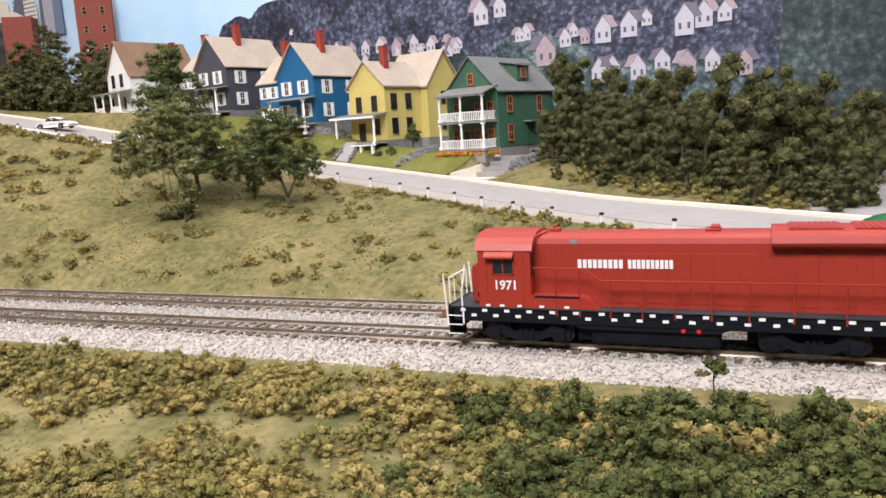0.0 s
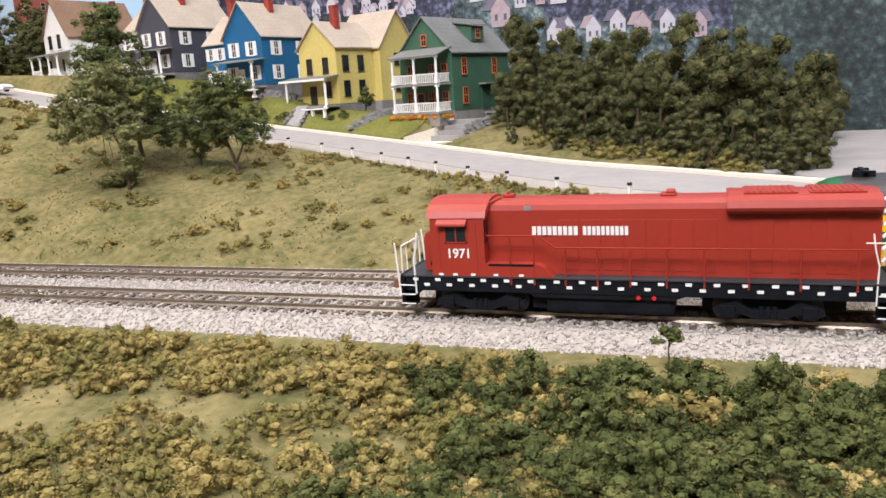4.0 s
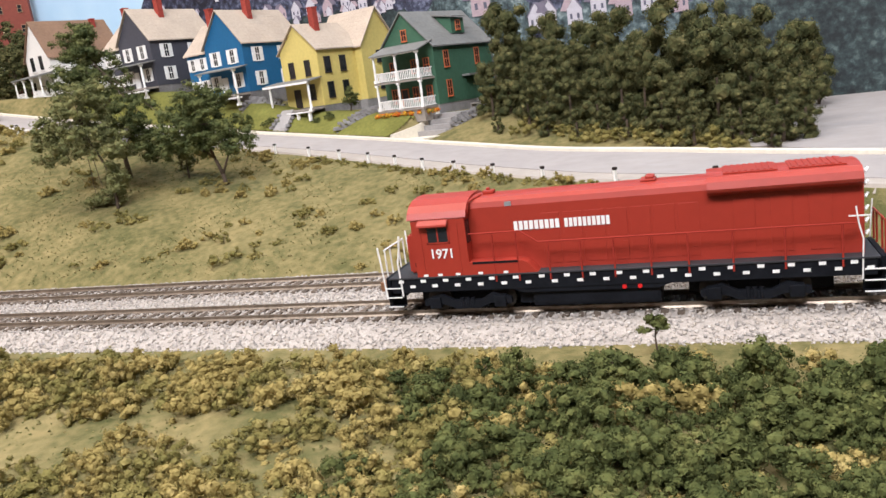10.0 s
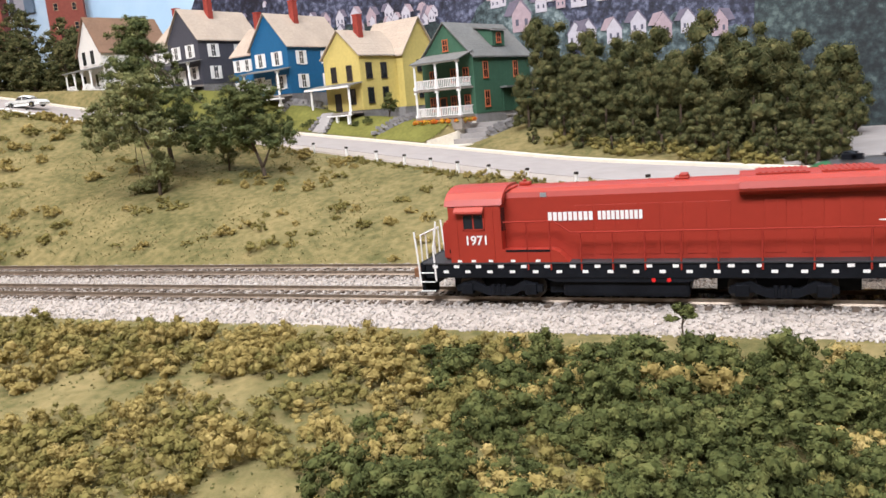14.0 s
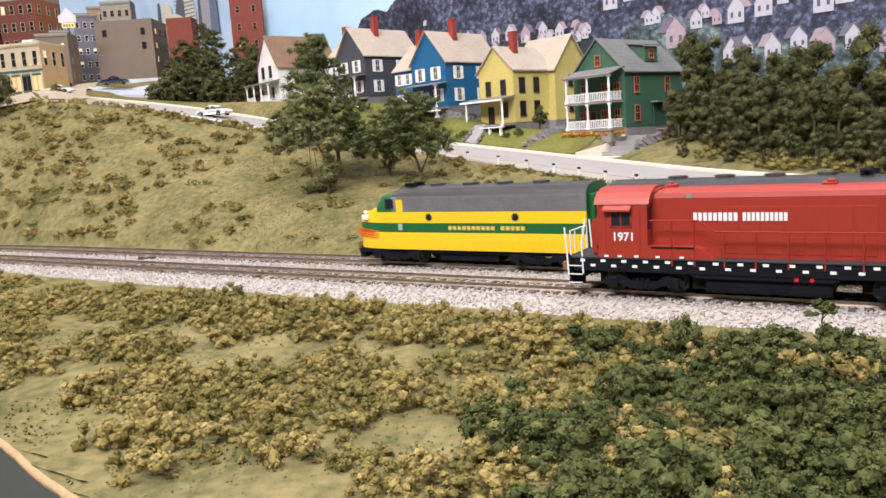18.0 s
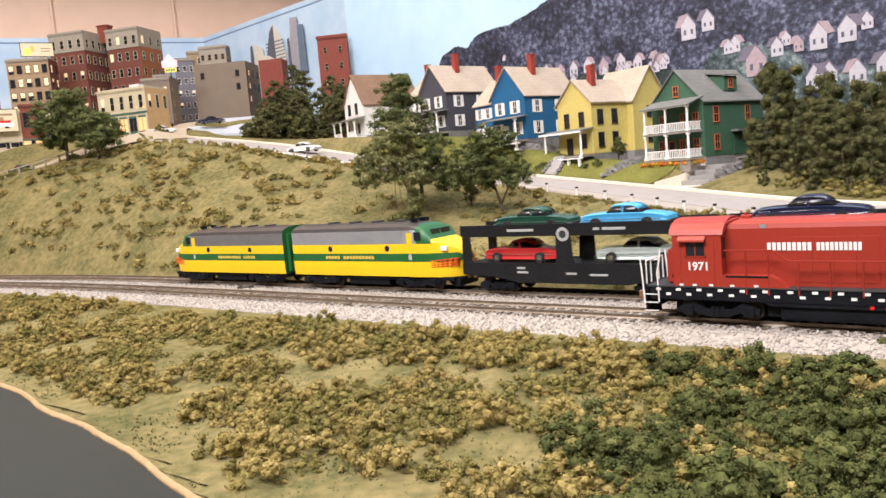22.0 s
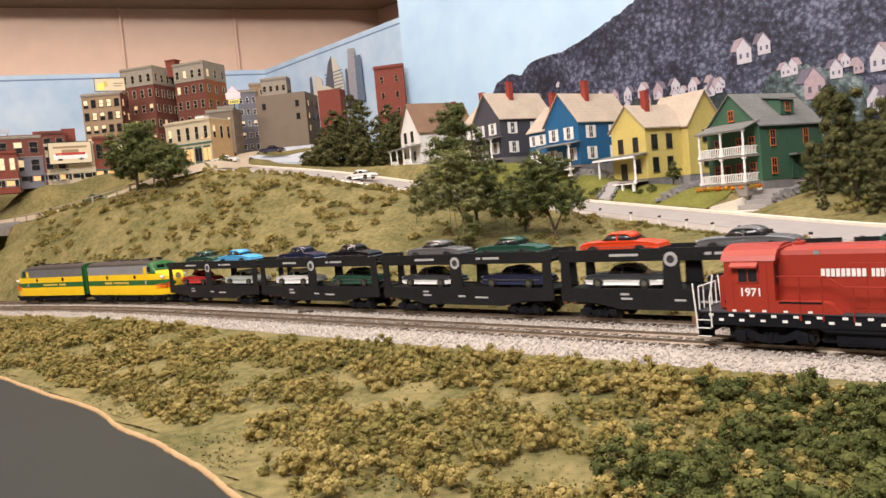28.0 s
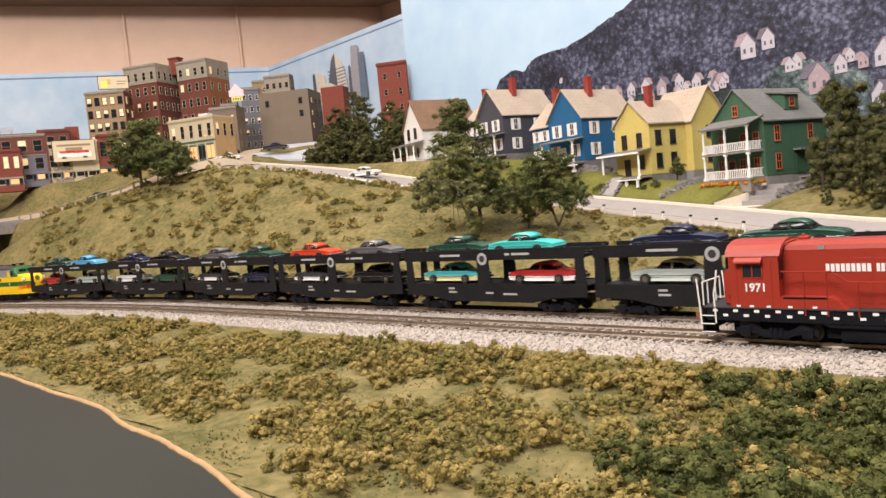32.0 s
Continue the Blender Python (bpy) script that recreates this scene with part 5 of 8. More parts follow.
def shrub(key, x, y, scale, label, group, z=None, joined=False):
    me = BUSH[key][int(PRNG.integers(6))]
    m = Matrix.Translation((x, y, (gz(x, y) if z is None else z) - 0.0012)) @ Euler((0, 0, PRNG.uniform(0, 6.28))).to_matrix().to_4x4() @ Matrix.Diagonal((scale * PRNG.uniform(0.8, 1.3), scale * PRNG.uniform(0.8, 1.2), scale * PRNG.uniform(0.85, 1.2), 1))
    if joined:
        SPREAD.setdefault(key, []).append((me, np.array(m)))
        return None
    ob = new("shrub", me)
    ob.matrix_world = m
    return tagged(ob, label, "shrub", group)


def join_spread():
    for key, items in SPREAD.items():
        vs, fs, base = [], [], 0
        for me, m in items:
            v = np.empty(len(me.vertices) * 3)
            me.vertices.foreach_get("co", v)
            v = v.reshape(-1, 3) @ m[:3, :3].T + m[:3, 3]
            vs.append(v)
            fs += [tuple(base + i for i in q) for q in FACES[me.name]]
            base += len(v)
        ob = mesh_from("undergrowth", np.concatenate(vs).tolist(), fs, BUSH[key][0].materials[0])
        tagged(ob, {"tan": "tan and gold", "olive": "olive", "green": "dark green"}[key] + " foam undergrowth scattered over meadow and hillside", "undergrowth", kind="stuff")


FACES = {me.name: [tuple(q.vertices) for q in me.polygons] for ms in BUSH.values() for me in ms}


def meadow_shrubs():
    """Strings of patches with bare turf between: tan and olive in front of the tracks, taller green weeds below the red engine."""
    put = []
    tries = 0
    while len(put) < 900 and tries < 24000:
        tries += 1
        x = 0.34 - 1.35 * PRNG.random() ** 1.2
        lo = float(shore_y(x)) + 0.02
        if x > -0.05:
            lo = max(lo, -0.20)
        y = PRNG.uniform(lo, -0.052) + float(track_shift(x))
        patch = noise.noise((x * 10, y * 21, 2.0)) + 0.5 * noise.noise((x * 30, y * 40, 9.0))
        green = x > 0.036 + 0.30 * max(0.0, y + 0.105) + 0.03 * noise.noise((y * 30, x * 14, 3)) and y < -0.066
        want = -0.9 if green else -0.06 - 0.16 * float(smooth01((x + 0.25) / 0.3))
        if patch < want or any((x - a) ** 2 + (y - b) ** 2 < (0.0072 if green else 0.0094) ** 2 for a, b in put):
            continue
        put.append((x, y))
        far = len(put) > 190 or x < -0.45
        if green and PRNG.random() < 0.25 + 0.42 * float(smooth01((x - 0.03) / 0.07)):
            shrub("green", x, y, PRNG.uniform(0.75, 1.2), "dark green leafy weeds in the meadow below the tracks", "green weeds in the meadow", None, far)
        else:
            k = "tan" if PRNG.random() < 0.58 else "olive"
            shrub(k, x, y, PRNG.uniform(0.65, 1.15), ("tan" if k == "tan" else "olive") + " foam shrub patch on the grassy meadow", "shrubs in the meadow", None, far)


def hill_shrubs():
    put = []
    tries = 0
    while len(put) < 400 and tries < 14000:
        tries += 1
        x = 0.16 - 1.5 * PRNG.random()
        y = PRNG.uniform(0.09, 0.37) + 0.6 * float(track_shift(x))
        d, _ = road_near(x, y)
        d2, _ = road_near(x, y, LX, LY, LZ)
        if d > -near_width(x) - 0.010 or -d > 0.34 or (x < -1.0 and d2 > -LEFT_W - 0.008):
            continue
        patch = noise.noise((x * 9 + y * 6, y * 14 - x * 5, 6.0)) + 0.5 * noise.noise((x * 24, y * 28, 1.0)) + (0.28 if x < -0.5 else 0)
        if patch < 0.02 or any((x - a) ** 2 + (y - b) ** 2 < 0.0125 ** 2 for a, b in put):
            continue
        put.append((x, y))
        k = "tan" if PRNG.random() < 0.55 else "olive"
        shrub(k, x, y, PRNG.uniform(0.45, 0.95) * (1.25 if x < -0.5 else 0.9), k + " foam shrub on the grassy hillside", "shrubs on the hillside", None, len(put) > 60 or x < -0.5)
    for k in range(26):
        t = 30 + k * 2.6 + PRNG.uniform(-1, 1)
        i = int(t)
        tx, ty = RX[i + 1] - RX[i - 1], RY[i + 1] - RY[i - 1]
        n = math.hypot(tx, ty)
        o = -(float(near_width(RX[i])) + PRNG.uniform(0.010, 0.022))
        shrub("olive", RX[i] + ty / n * o, RY[i] - tx / n * o, PRNG.uniform(0.4, 0.75), "low olive shrub on the road verge", "shrubs on the verge", None, k % 2 == 0)


def tree_mesh(kind, rng, height, spread, count, mat, leaf, lean=0.0, low=0.3, rmin=0.006, rmax=0.011, per=70, taper=0.3, core_size=0.42, fuzz=(0.4, 0.95)):
    blobs = []
    for _ in range(count):
        f = rng.random() ** 0.8
        z = height * (low + (1 - low) * f)
        wide = spread * (math.sin(math.pi * min(1, 0.18 + 0.8 * f)) ** 0.7) * (1.15 - taper * f)
        a, r = rng.uniform(0, 6.28), wide * math.sqrt(rng.uniform(0.15, 1.0))
        rr = rng.uniform(rmin, rmax) * (1.1 - 0.35 * f)
        blobs.append((r * math.cos(a) + lean * z, r * math.sin(a), z - rr * 0.5, rr))
    return clump_mesh(kind, blobs, mat, rng, leaf, per, 0.75, core_size, fuzz), blobs


def tree(x, y, height, spread, count, mat, label, seed, lean=0.0, low=0.3, trunk_r=0.0022, z=None, group="", leaf=0.0016, rmin=0.006, rmax=0.011, per=70, name="tree", taper=0.3):
    rng = np.random.default_rng(seed)
    z0 = (gz(x, y) if z is None else z) - 0.002
    t = thing(name, pose(x, y, z0, 0, 0, 0), label, "tree", group)
    me, blobs = tree_mesh("crown", rng, height, spread, count, mat, leaf, lean, low, rmin, rmax, per, taper)
    cr = new("crown", me)
    cr.parent = t
    bm = bmesh.new()
    pts = [Vector((lean * height * f + 0.0015 * math.sin(5 * f + seed), 0.0015 * math.cos(4 * f + seed), height * f)) for f in (0, 0.2, 0.42, 0.66, 0.9)]
    rads = [trunk_r * 1.35, trunk_r, trunk_r * 0.75, trunk_r * 0.5, trunk_r * 0.22]
    for a, b, r0, r1 in zip(pts, pts[1:], rads, rads[1:]):
        rod(bm, a, b, r0, r1, 8)
    part("trunk", bm, M["bark"], t, "", True)
    for k in range(9):
        b = blobs[int(rng.integers(len(blobs)))]
        f = min(0.85, max(0.22, b[2] / height - 0.22))
        start = Vector((lean * height * f, 0, height * f))
        mid = (start + Vector(b[:3])) / 2 + Vector((0, 0, height * 0.03))
        bm = bmesh.new()
        rod(bm, start, mid, trunk_r * 0.42, trunk_r * 0.28, 6)
        rod(bm, mid, b[:3], trunk_r * 0.28, trunk_r * 0.12, 6)
        part("limb", bm, M["bark"], t)
    return t


def turf_crumbs():
    """Fine ground foam scattered over meadow and hillside, one mesh for each shade."""
    rng = np.random.default_rng(77)
    tet = np.array([(1, 1, 1), (1, -1, -1), (-1, 1, -1), (-1, -1, 1)], float) * 0.6
    tf = np.array([(0, 1, 2), (0, 3, 1), (0, 2, 3), (1, 3, 2)])
    for mat, n, words in (("turf_olive", 30000, "fine olive turf foam sprinkled over the ground"), ("turf_tan", 16000, "fine tan turf foam sprinkled over the ground"), ("turf_green", 14000, "fine green turf foam sprinkled over the ground")):
        x = 0.36 - 1.6 * rng.random(n) ** 1.2
        front = rng.random(n) < 0.6
        y = np.where(front, rng.uniform(-0.30, -0.050, n), rng.uniform(0.088, 0.36, n)) + track_shift(x)
        d, _ = road_near(x, y)
        d2, _ = road_near(x, y, LX, LY, LZ)
        patch = np.array([noise.noise((a * 26, b * 30, len(mat))) for a, b in zip(x, y)])
        ok = (y > shore_y(x) + 0.004) & ((d > ROAD_W + 0.006) | (d < -near_width(x) - 0.004)) & ((d < 0) | (y < 0)) & (np.abs(d2) > LEFT_W + 0.004) & (patch > -0.25)
        x, y = x[ok], y[ok]
        z = ground(x, y)
        s = rng.uniform(0.0004, 0.0009, len(x))
        v = tet[None] * s[:, None, None] * (0.6 + 0.8 * rng.random((len(x), 4, 3)))
        a = rng.uniform(0, 6.28, len(x))
        ca, sa = np.cos(a)[:, None], np.sin(a)[:, None]
        v = np.stack([v[..., 0] * ca - v[..., 1] * sa + x[:, None], v[..., 0] * sa + v[..., 1] * ca + y[:, None], v[..., 2] + z[:, None] + s[:, None] * 0.2], -1).reshape(-1, 3)
        f = (tf[None] + 4 * np.arange(len(x))[:, None, None]).reshape(-1, 3)
        tagged(mesh_from("turf", v.tolist(), f.tolist(), M[mat]), words, "turf", kind="stuff")


meadow_shrubs()
hill_shrubs()
join_spread()
turf_crumbs()
def lobed_tree(x, y, lobes, stems, mat, label, seed, trunk_r=0.0016, leaf=0.0011, rmin=0.0034, rmax=0.0066, per=110, name="tree", group=""):
    """A tree whose crown fills given lobes (dx, dy, z, radius across, radius up, puffs) and whose stems follow given lines."""
    rng = np.random.default_rng(seed)
    t = thing(name, pose(x, y, gz(x, y) - 0.002), label, "tree", group)
    blobs = []
    for dx, dy, z, ra, ru, n in lobes:
        for _ in range(n):
            w = rng.normal(size=3)
            w *= rng.random() ** 0.45 / np.linalg.norm(w)
            blobs.append((dx + w[0] * ra, dy + w[1] * ra * 0.85, max(0.004, z + w[2] * ru), rng.uniform(rmin, rmax)))
    crown = new("crown", clump_mesh("crown", blobs, mat, rng, leaf, per, 0.7, 0.40, (0.45, 0.85)))
    crown.parent = t
    for k, line in enumerate(stems):
        bm = bmesh.new()
        pts = [Vector(p) for p in line]
        r = trunk_r if k == 0 else trunk_r * 0.6
        for q, (a, b) in enumerate(zip(pts, pts[1:])):
            n = len(pts) - 1
            rod(bm, a, b, r * (1.25 - q / n), r * (1.25 - (q + 1) / n), 8)
        part("trunk" if k == 0 else "limb", bm, M["bark"], t, "", True)
    for _ in range(8):
        b = blobs[int(rng.integers(len(blobs)))]
        a = Vector(stems[0][-2]).lerp(Vector(stems[0][-1]), rng.random() * 0.7)
        bm = bmesh.new()
        rod(bm, a, b[:3], trunk_r * 0.35, trunk_r * 0.12, 6)
        part("limb", bm, M["bark"], t)
    return t


lobed_tree(-0.3136, 0.178, [(-0.0259, 0, 0.0678, 0.0340, 0.0256, 105), (-0.0529, 0, 0.0569, 0.0200, 0.0170, 36), (0.0036, 0, 0.0512, 0.0195, 0.0180, 38), (-0.0105, 0, 0.0907, 0.0210, 0.0153, 34), (-0.0087, 0, 0.0110, 0.0177, 0.0064, 16), (0.0040, 0, 0.0240, 0.0100, 0.0120, 16)],
           [[(0, 0, -0.003), (0.001, 0, 0.016), (-0.003, 0, 0.038), (-0.016, 0, 0.064), (-0.020, 0, 0.096)]], M["tree_leaf"], "ragged olive-green tree with a thin bare stem on the hillside", 21, 0.0013)
lobed_tree(-0.3446, 0.235, [(-0.0261, 0, 0.1196, 0.0215, 0.0205, 56), (-0.0216, 0, 0.0925, 0.0365, 0.0240, 105), (0.0132, 0, 0.0518, 0.0320, 0.0295, 95), (0.0286, 0, 0.0257, 0.0190, 0.0170, 28), (-0.0168, 0, 0.1301, 0.0094, 0.0070, 12)],
           [[(0, 0, -0.003), (-0.002, 0, 0.025), (-0.008, 0, 0.060), (-0.022, 0, 0.095), (-0.024, 0, 0.132)], [(-0.002, 0, 0.022), (0.012, 0, 0.042), (0.022, 0, 0.060)]], M["tree_dark"], "tall dark green tree behind the ragged hillside tree", 22, 0.0018)
lobed_tree(-0.2401, 0.225, [(-0.0165, 0, 0.0539, 0.0355, 0.0255, 125), (-0.0459, 0, 0.0429, 0.0195, 0.0165, 32), (0.0137, 0, 0.0414, 0.0195, 0.0135, 34), (-0.0111, 0, 0.0764, 0.0258, 0.0122, 34)],
           [[(0, 0, -0.003), (-0.002, 0, 0.012), (-0.007, 0, 0.026), (-0.014, 0, 0.045), (-0.018, 0, 0.068)], [(-0.002, 0, 0.012), (0.006, 0, 0.026), (0.016, 0, 0.040)], [(-0.007, 0, 0.026), (-0.024, 0, 0.038), (-0.038, 0, 0.044)]], M["tree_dark"], "round dark green tree with a forked leaning trunk on the hillside", 23, 0.0016)
lobed_tree(-0.288, 0.240, [(0, 0, 0.024, 0.013, 0.018, 26)], [[(0, 0, -0.002), (0.001, 0, 0.014), (0, 0, 0.03)]], M["tree_leaf"], "thin brown-green sapling between the hillside trees", 24, 0.0008, 0.0010, 0.0028, 0.005, 80)
lobed_tree(0.1175, -0.0535, [(0.000, 0, 0.0185, 0.0046, 0.0018, 16), (0.003, 0, 0.0165, 0.0030, 0.0012, 6), (-0.003, 0, 0.015, 0.002, 0.001, 4)], [[(0, 0, -0.001), (0.0004, 0, 0.006), (0, 0, 0.012), (0.0004, 0, 0.017)]], M["foam_green"], "tiny bright green sapling beside the ballast", 25, 0.0005, 0.0007, 0.0009, 0.0017, 46)
for k, (sx, sy, hh) in enumerate([(0.060, -0.072, 0.013), (0.045, -0.076, 0.012), (0.128, -0.074, 0.013), (0.09, -0.072, 0.012), (0.030, -0.080, 0.013), (0.105, -0.075, 0.015), (0.075, -0.085, 0.016), (0.142, -0.080, 0.014)]):
    lobed_tree(sx, sy, [(0, 0, hh * 0.78, 0.0036, 0.0030, 14), (0.002, 0, hh * 0.4, 0.004, 0.003, 9)], [[(0, 0, -0.001), (0.0005, 0, hh * 0.5), (0, 0, hh * 0.9)]], M["foam_green"], "small green leafy weed sprig in the meadow", 26 + k, 0.0004, 0.0007, 0.0009, 0.0018, 44, "weed_clump", "green weeds in the meadow")
lobed_tree(-1.035, 0.215, [(-0.004, 0, 0.064, 0.054, 0.036, 150), (-0.036, 0, 0.044, 0.032, 0.024, 44), (0.022, 0, 0.094, 0.036, 0.018, 50), (0.03, 0, 0.056, 0.03, 0.026, 40)], [[(0, 0, -0.002), (0.001, 0, 0.03), (-0.004, 0, 0.06), (0, 0, 0.09)], [(0.001, 0, 0.03), (0.014, 0, 0.055), (0.02, 0, 0.07)]], M["tree_dark"], "full dark green tree beside the descending road", 31, 0.0022, 0.0017, 0.006, 0.011, 80, "tree", "trees by the descending road")
lobed_tree(-0.962, 0.226, [(0.002, 0, 0.044, 0.042, 0.030, 90), (-0.016, 0, 0.064, 0.030, 0.020, 36), (0.024, 0, 0.030, 0.026, 0.016, 26)], [[(0, 0, -0.002), (-0.001, 0, 0.025), (0.003, 0, 0.05), (0, 0, 0.075)]], M["tree_dark"], "smaller dark green tree beside the descending road", 32, 0.0020, 0.0017, 0.006, 0.010, 80, "tree", "trees by the descending road")


def wood():
    """The dense stand of trees between the green house and the car park."""
    rng = np.random.default_rng(40)
    protos = []
    for k in range(6):
        me, _ = tree_mesh("crown", rng, 0.1, 0.026, 26, M["wood_leaf"], 0.0014, 0.0, 0.04, 0.0075, 0.0130, 200, 0.45, 0.66, (0.66, 0.46))
        protos.append(me)
    spots = []
    tries = 0
    while len(spots) < 100 and tries < 5000:
        tries += 1
        x, y = rng.uniform(-0.09, 0.26), rng.uniform(0.17, 0.54)
        d, _ = road_near(x, y)
        if d < ROAD_W + 0.004 + 0.010 * float(smooth01(x / 0.1)) or x > 0.196 + 0.14 * (y - 0.2) or (x < -0.056 and y < 0.41) or (x < -0.060 and y < 0.53):
            continue
        if any((x - a) ** 2 + (y - b) ** 2 < 0.0185 ** 2 for a, b in spots):
            continue
        spots.append((x, y))
        d0 = d - ROAD_W
        h = (0.030 + 0.060 * smooth01((d0 - 0.004) / 0.09)) * rng.uniform(0.7, 1.28) * float(np.interp(x, [-0.1, 0.02, 0.1, 0.2], [0.95, 0.97, 0.95, 0.78]))
        t = thing("tree", pose(x, y, gz(x, y) - 0.003, 0, 0, rng.uniform(0, 360)), "dense brown-green bushy tree in the roadside wood", "tree", "trees of the roadside wood")
        cr = new("crown", protos[int(rng.integers(6))])
        cr.parent = t
        cr.scale = (h / 0.1 * rng.uniform(0.7, 1.0), h / 0.1 * rng.uniform(0.7, 1.0), h / 0.1 * rng.uniform(0.9, 1.12))
        bm = bmesh.new()
        rod(bm, (0, 0, -0.004), (0, 0, h * 0.5), 0.0018, 0.0008)
        part("trunk", bm, M["bark"], t)
    for k in range(16):
        i = int(30 + k * 2.6)
        tx, ty = RX[i + 1] - RX[i - 1], RY[i + 1] - RY[i - 1]
        n = math.hypot(tx, ty)
        o = ROAD_W + rng.uniform(0.014, 0.03)
        x, y = RX[i] + ty / n * o, RY[i] - tx / n * o
        if -0.02 < x < 0.17:
            shrub("olive", x, y, rng.uniform(0.8, 1.5), "low olive shrub at the edge of the wood", "shrubs at the wood's edge")


wood()
# ---- houses along the road; part sizes in millimetres, front towards -y ----
def wall_prism(parent, name, x0, x1, y0, y1, eave, ridge, mat, along="y", base=0.0):
    """Gabled walls. along: the ridge's direction."""
    bm = bmesh.new()
    if along == "y":
        c = (x0 + x1) / 2
        prism(bm, [(x0, base), (x1, base), (x1, eave), (c, ridge), (x0, eave)], y0, y1, "y")
    else:
        c = (y0 + y1) / 2
        prism(bm, [(y0, base), (y1, base), (y1, eave), (c, ridge), (y0, eave)], x0, x1, "x")
    return pmm(name, bm, mat, parent)


def gable_roof(parent, x0, x1, y0, y1, eave, ridge, mat, along="y", over=3.0, thick=1.3, courses=9):
    """Two slopes with overhang, laid in courses of shingles."""
    for s in (-1, 1):
        bm = bmesh.new()
        if along == "y":
            c, half, a0, a1 = (x0 + x1) / 2, (x1 - x0) / 2, y0 - over, y1 + over
        else:
            c, half, a0, a1 = (y0 + y1) / 2, (y1 - y0) / 2, x0 - over, x1 + over
        slope = (ridge - eave) / half
        e = half + over
        prism(bm, [(c, ridge), (c + s * e, ridge - slope * e), (c + s * e, ridge - slope * e + thick), (c, ridge + thick * 1.05)], a0, a1, along)
        slab = pmm("roof_slope", bm, mat, parent)
        for k in range(courses):
            bm = bmesh.new()
            u0, u1 = e * k / courses, e * (k + 1) / courses
            prism(bm, [(c + s * u0, ridge - slope * u0 + thick), (c + s * u1, ridge - slope * u1 + thick), (c + s * u1, ridge - slope * u1 + thick + 0.18), (c + s * u0, ridge - slope * u0 + thick + 0.05)], a0 + 0.1, a1 - 0.1, along)
            pmm("shingle_course", bm, mat, slab)


def ring_frame(w, h, z, b, y0=-0.7, y1=0.2):
    """A mitred window frame in one piece."""
    bm = bmesh.new()
    loops = []
    for y in (y0, y1):
        for g in (b, 0):
            loops.append([bm.verts.new((sx * (w / 2 + g), y, zz)) for sx, zz in ((-1, z - g), (1, z - g), (1, z + h + g), (-1, z + h + g))])
    for p, q in ((0, 1), (1, 3), (3, 2), (2, 0)):
        for i in range(4):
            j = (i + 1) % 4
            bm.faces.new((loops[p][i], loops[p][j], loops[q][j], loops[q][i]))
    bmesh.ops.recalc_face_normals(bm, faces=bm.faces)
    return bm


def window(parent, face, a, z, w, h, frame, depth_at, shutters=None, pane="glass", bars=True):
    """A sash window on a wall. face: front, right or left; a: middle along the wall; z: sill; depth_at: the wall's plane."""
    def at(bm):
        if face == "front":
            bmesh.ops.translate(bm, vec=(a, depth_at, 0), verts=bm.verts)
        else:
            bmesh.ops.rotate(bm, cent=(0, 0, 0), matrix=Matrix.Rotation(math.pi / 2 if face == "right" else -math.pi / 2, 3, "Z"), verts=bm.verts)
            bmesh.ops.translate(bm, vec=(depth_at, a, 0), verts=bm.verts)
        return bm
    b = 0.9
    win = pmm("window", at(ring_frame(w, h, z, b)), frame, parent)
    if bars:
        pmm("meeting_rail", at(boxes((-w / 2, w / 2, -0.5, 0.1, z + h / 2 - 0.35, z + h / 2 + 0.35))), frame, win)
        pmm("glazing_bar", at(boxes((-0.3, 0.3, -0.45, 0.1, z, z + h))), frame, win)
    pmm("pane", at(boxes((-w / 2, w / 2, -0.25, 0.1, z, z + h))), M[pane], win)
    pmm("sill", at(boxes((-w / 2 - b - 0.4, w / 2 + b + 0.4, -1.3, 0, z - b - 0.5, z - b))), frame, win)
    if shutters:
        for s in (-1, 1):
            x = s * (w / 2 + b + 2.5)
            bm = boxes((x - 2.3, x + 2.3, -0.7, 0, z - b, z + h + b))
            for k in range(6):
                box(bm, x - 1.4, x + 1.4, -0.95, -0.6, z + k * h / 6 + 0.2, z + k * h / 6 + h / 9)
            pmm("shutter", at(bm), shutters, win)


def chimney(parent, x, y, z0, z1, w=5.5):
    bm = boxes((x - w / 2, x + w / 2, y - w / 2, y + w / 2, z0, z1 - 1.4), bevel=0.1)
    ch = pmm("chimney", bm, M["brick_red"], parent, "red brick chimney")
    pmm("cap", boxes((x - w / 2 - 0.5, x + w / 2 + 0.5, y - w / 2 - 0.5, y + w / 2 + 0.5, z1 - 1.4, z1)), M["brick_red"], ch)


def post(parent, x, y, z0, z1, mat, r=1.1):
    bm = boxes((x - r * 1.3, x + r * 1.3, y - r * 1.3, y + r * 1.3, z0, z0 + 3), (x - r * 1.2, x + r * 1.2, y - r * 1.2, y + r * 1.2, z1 - 2, z1))
    for za, zb, ra, rb in ((z0 + 3, z0 + (z1 - z0) * 0.45, r * 1.0, r * 0.75), (z0 + (z1 - z0) * 0.45, z0 + (z1 - z0) * 0.55, r * 0.75, r * 0.95), (z0 + (z1 - z0) * 0.55, z1 - 2, r * 0.95, r * 0.75)):
        rod(bm, (x, y, za), (x, y, zb), ra, rb, 8)
    pmm("porch_post", bm, mat, parent)


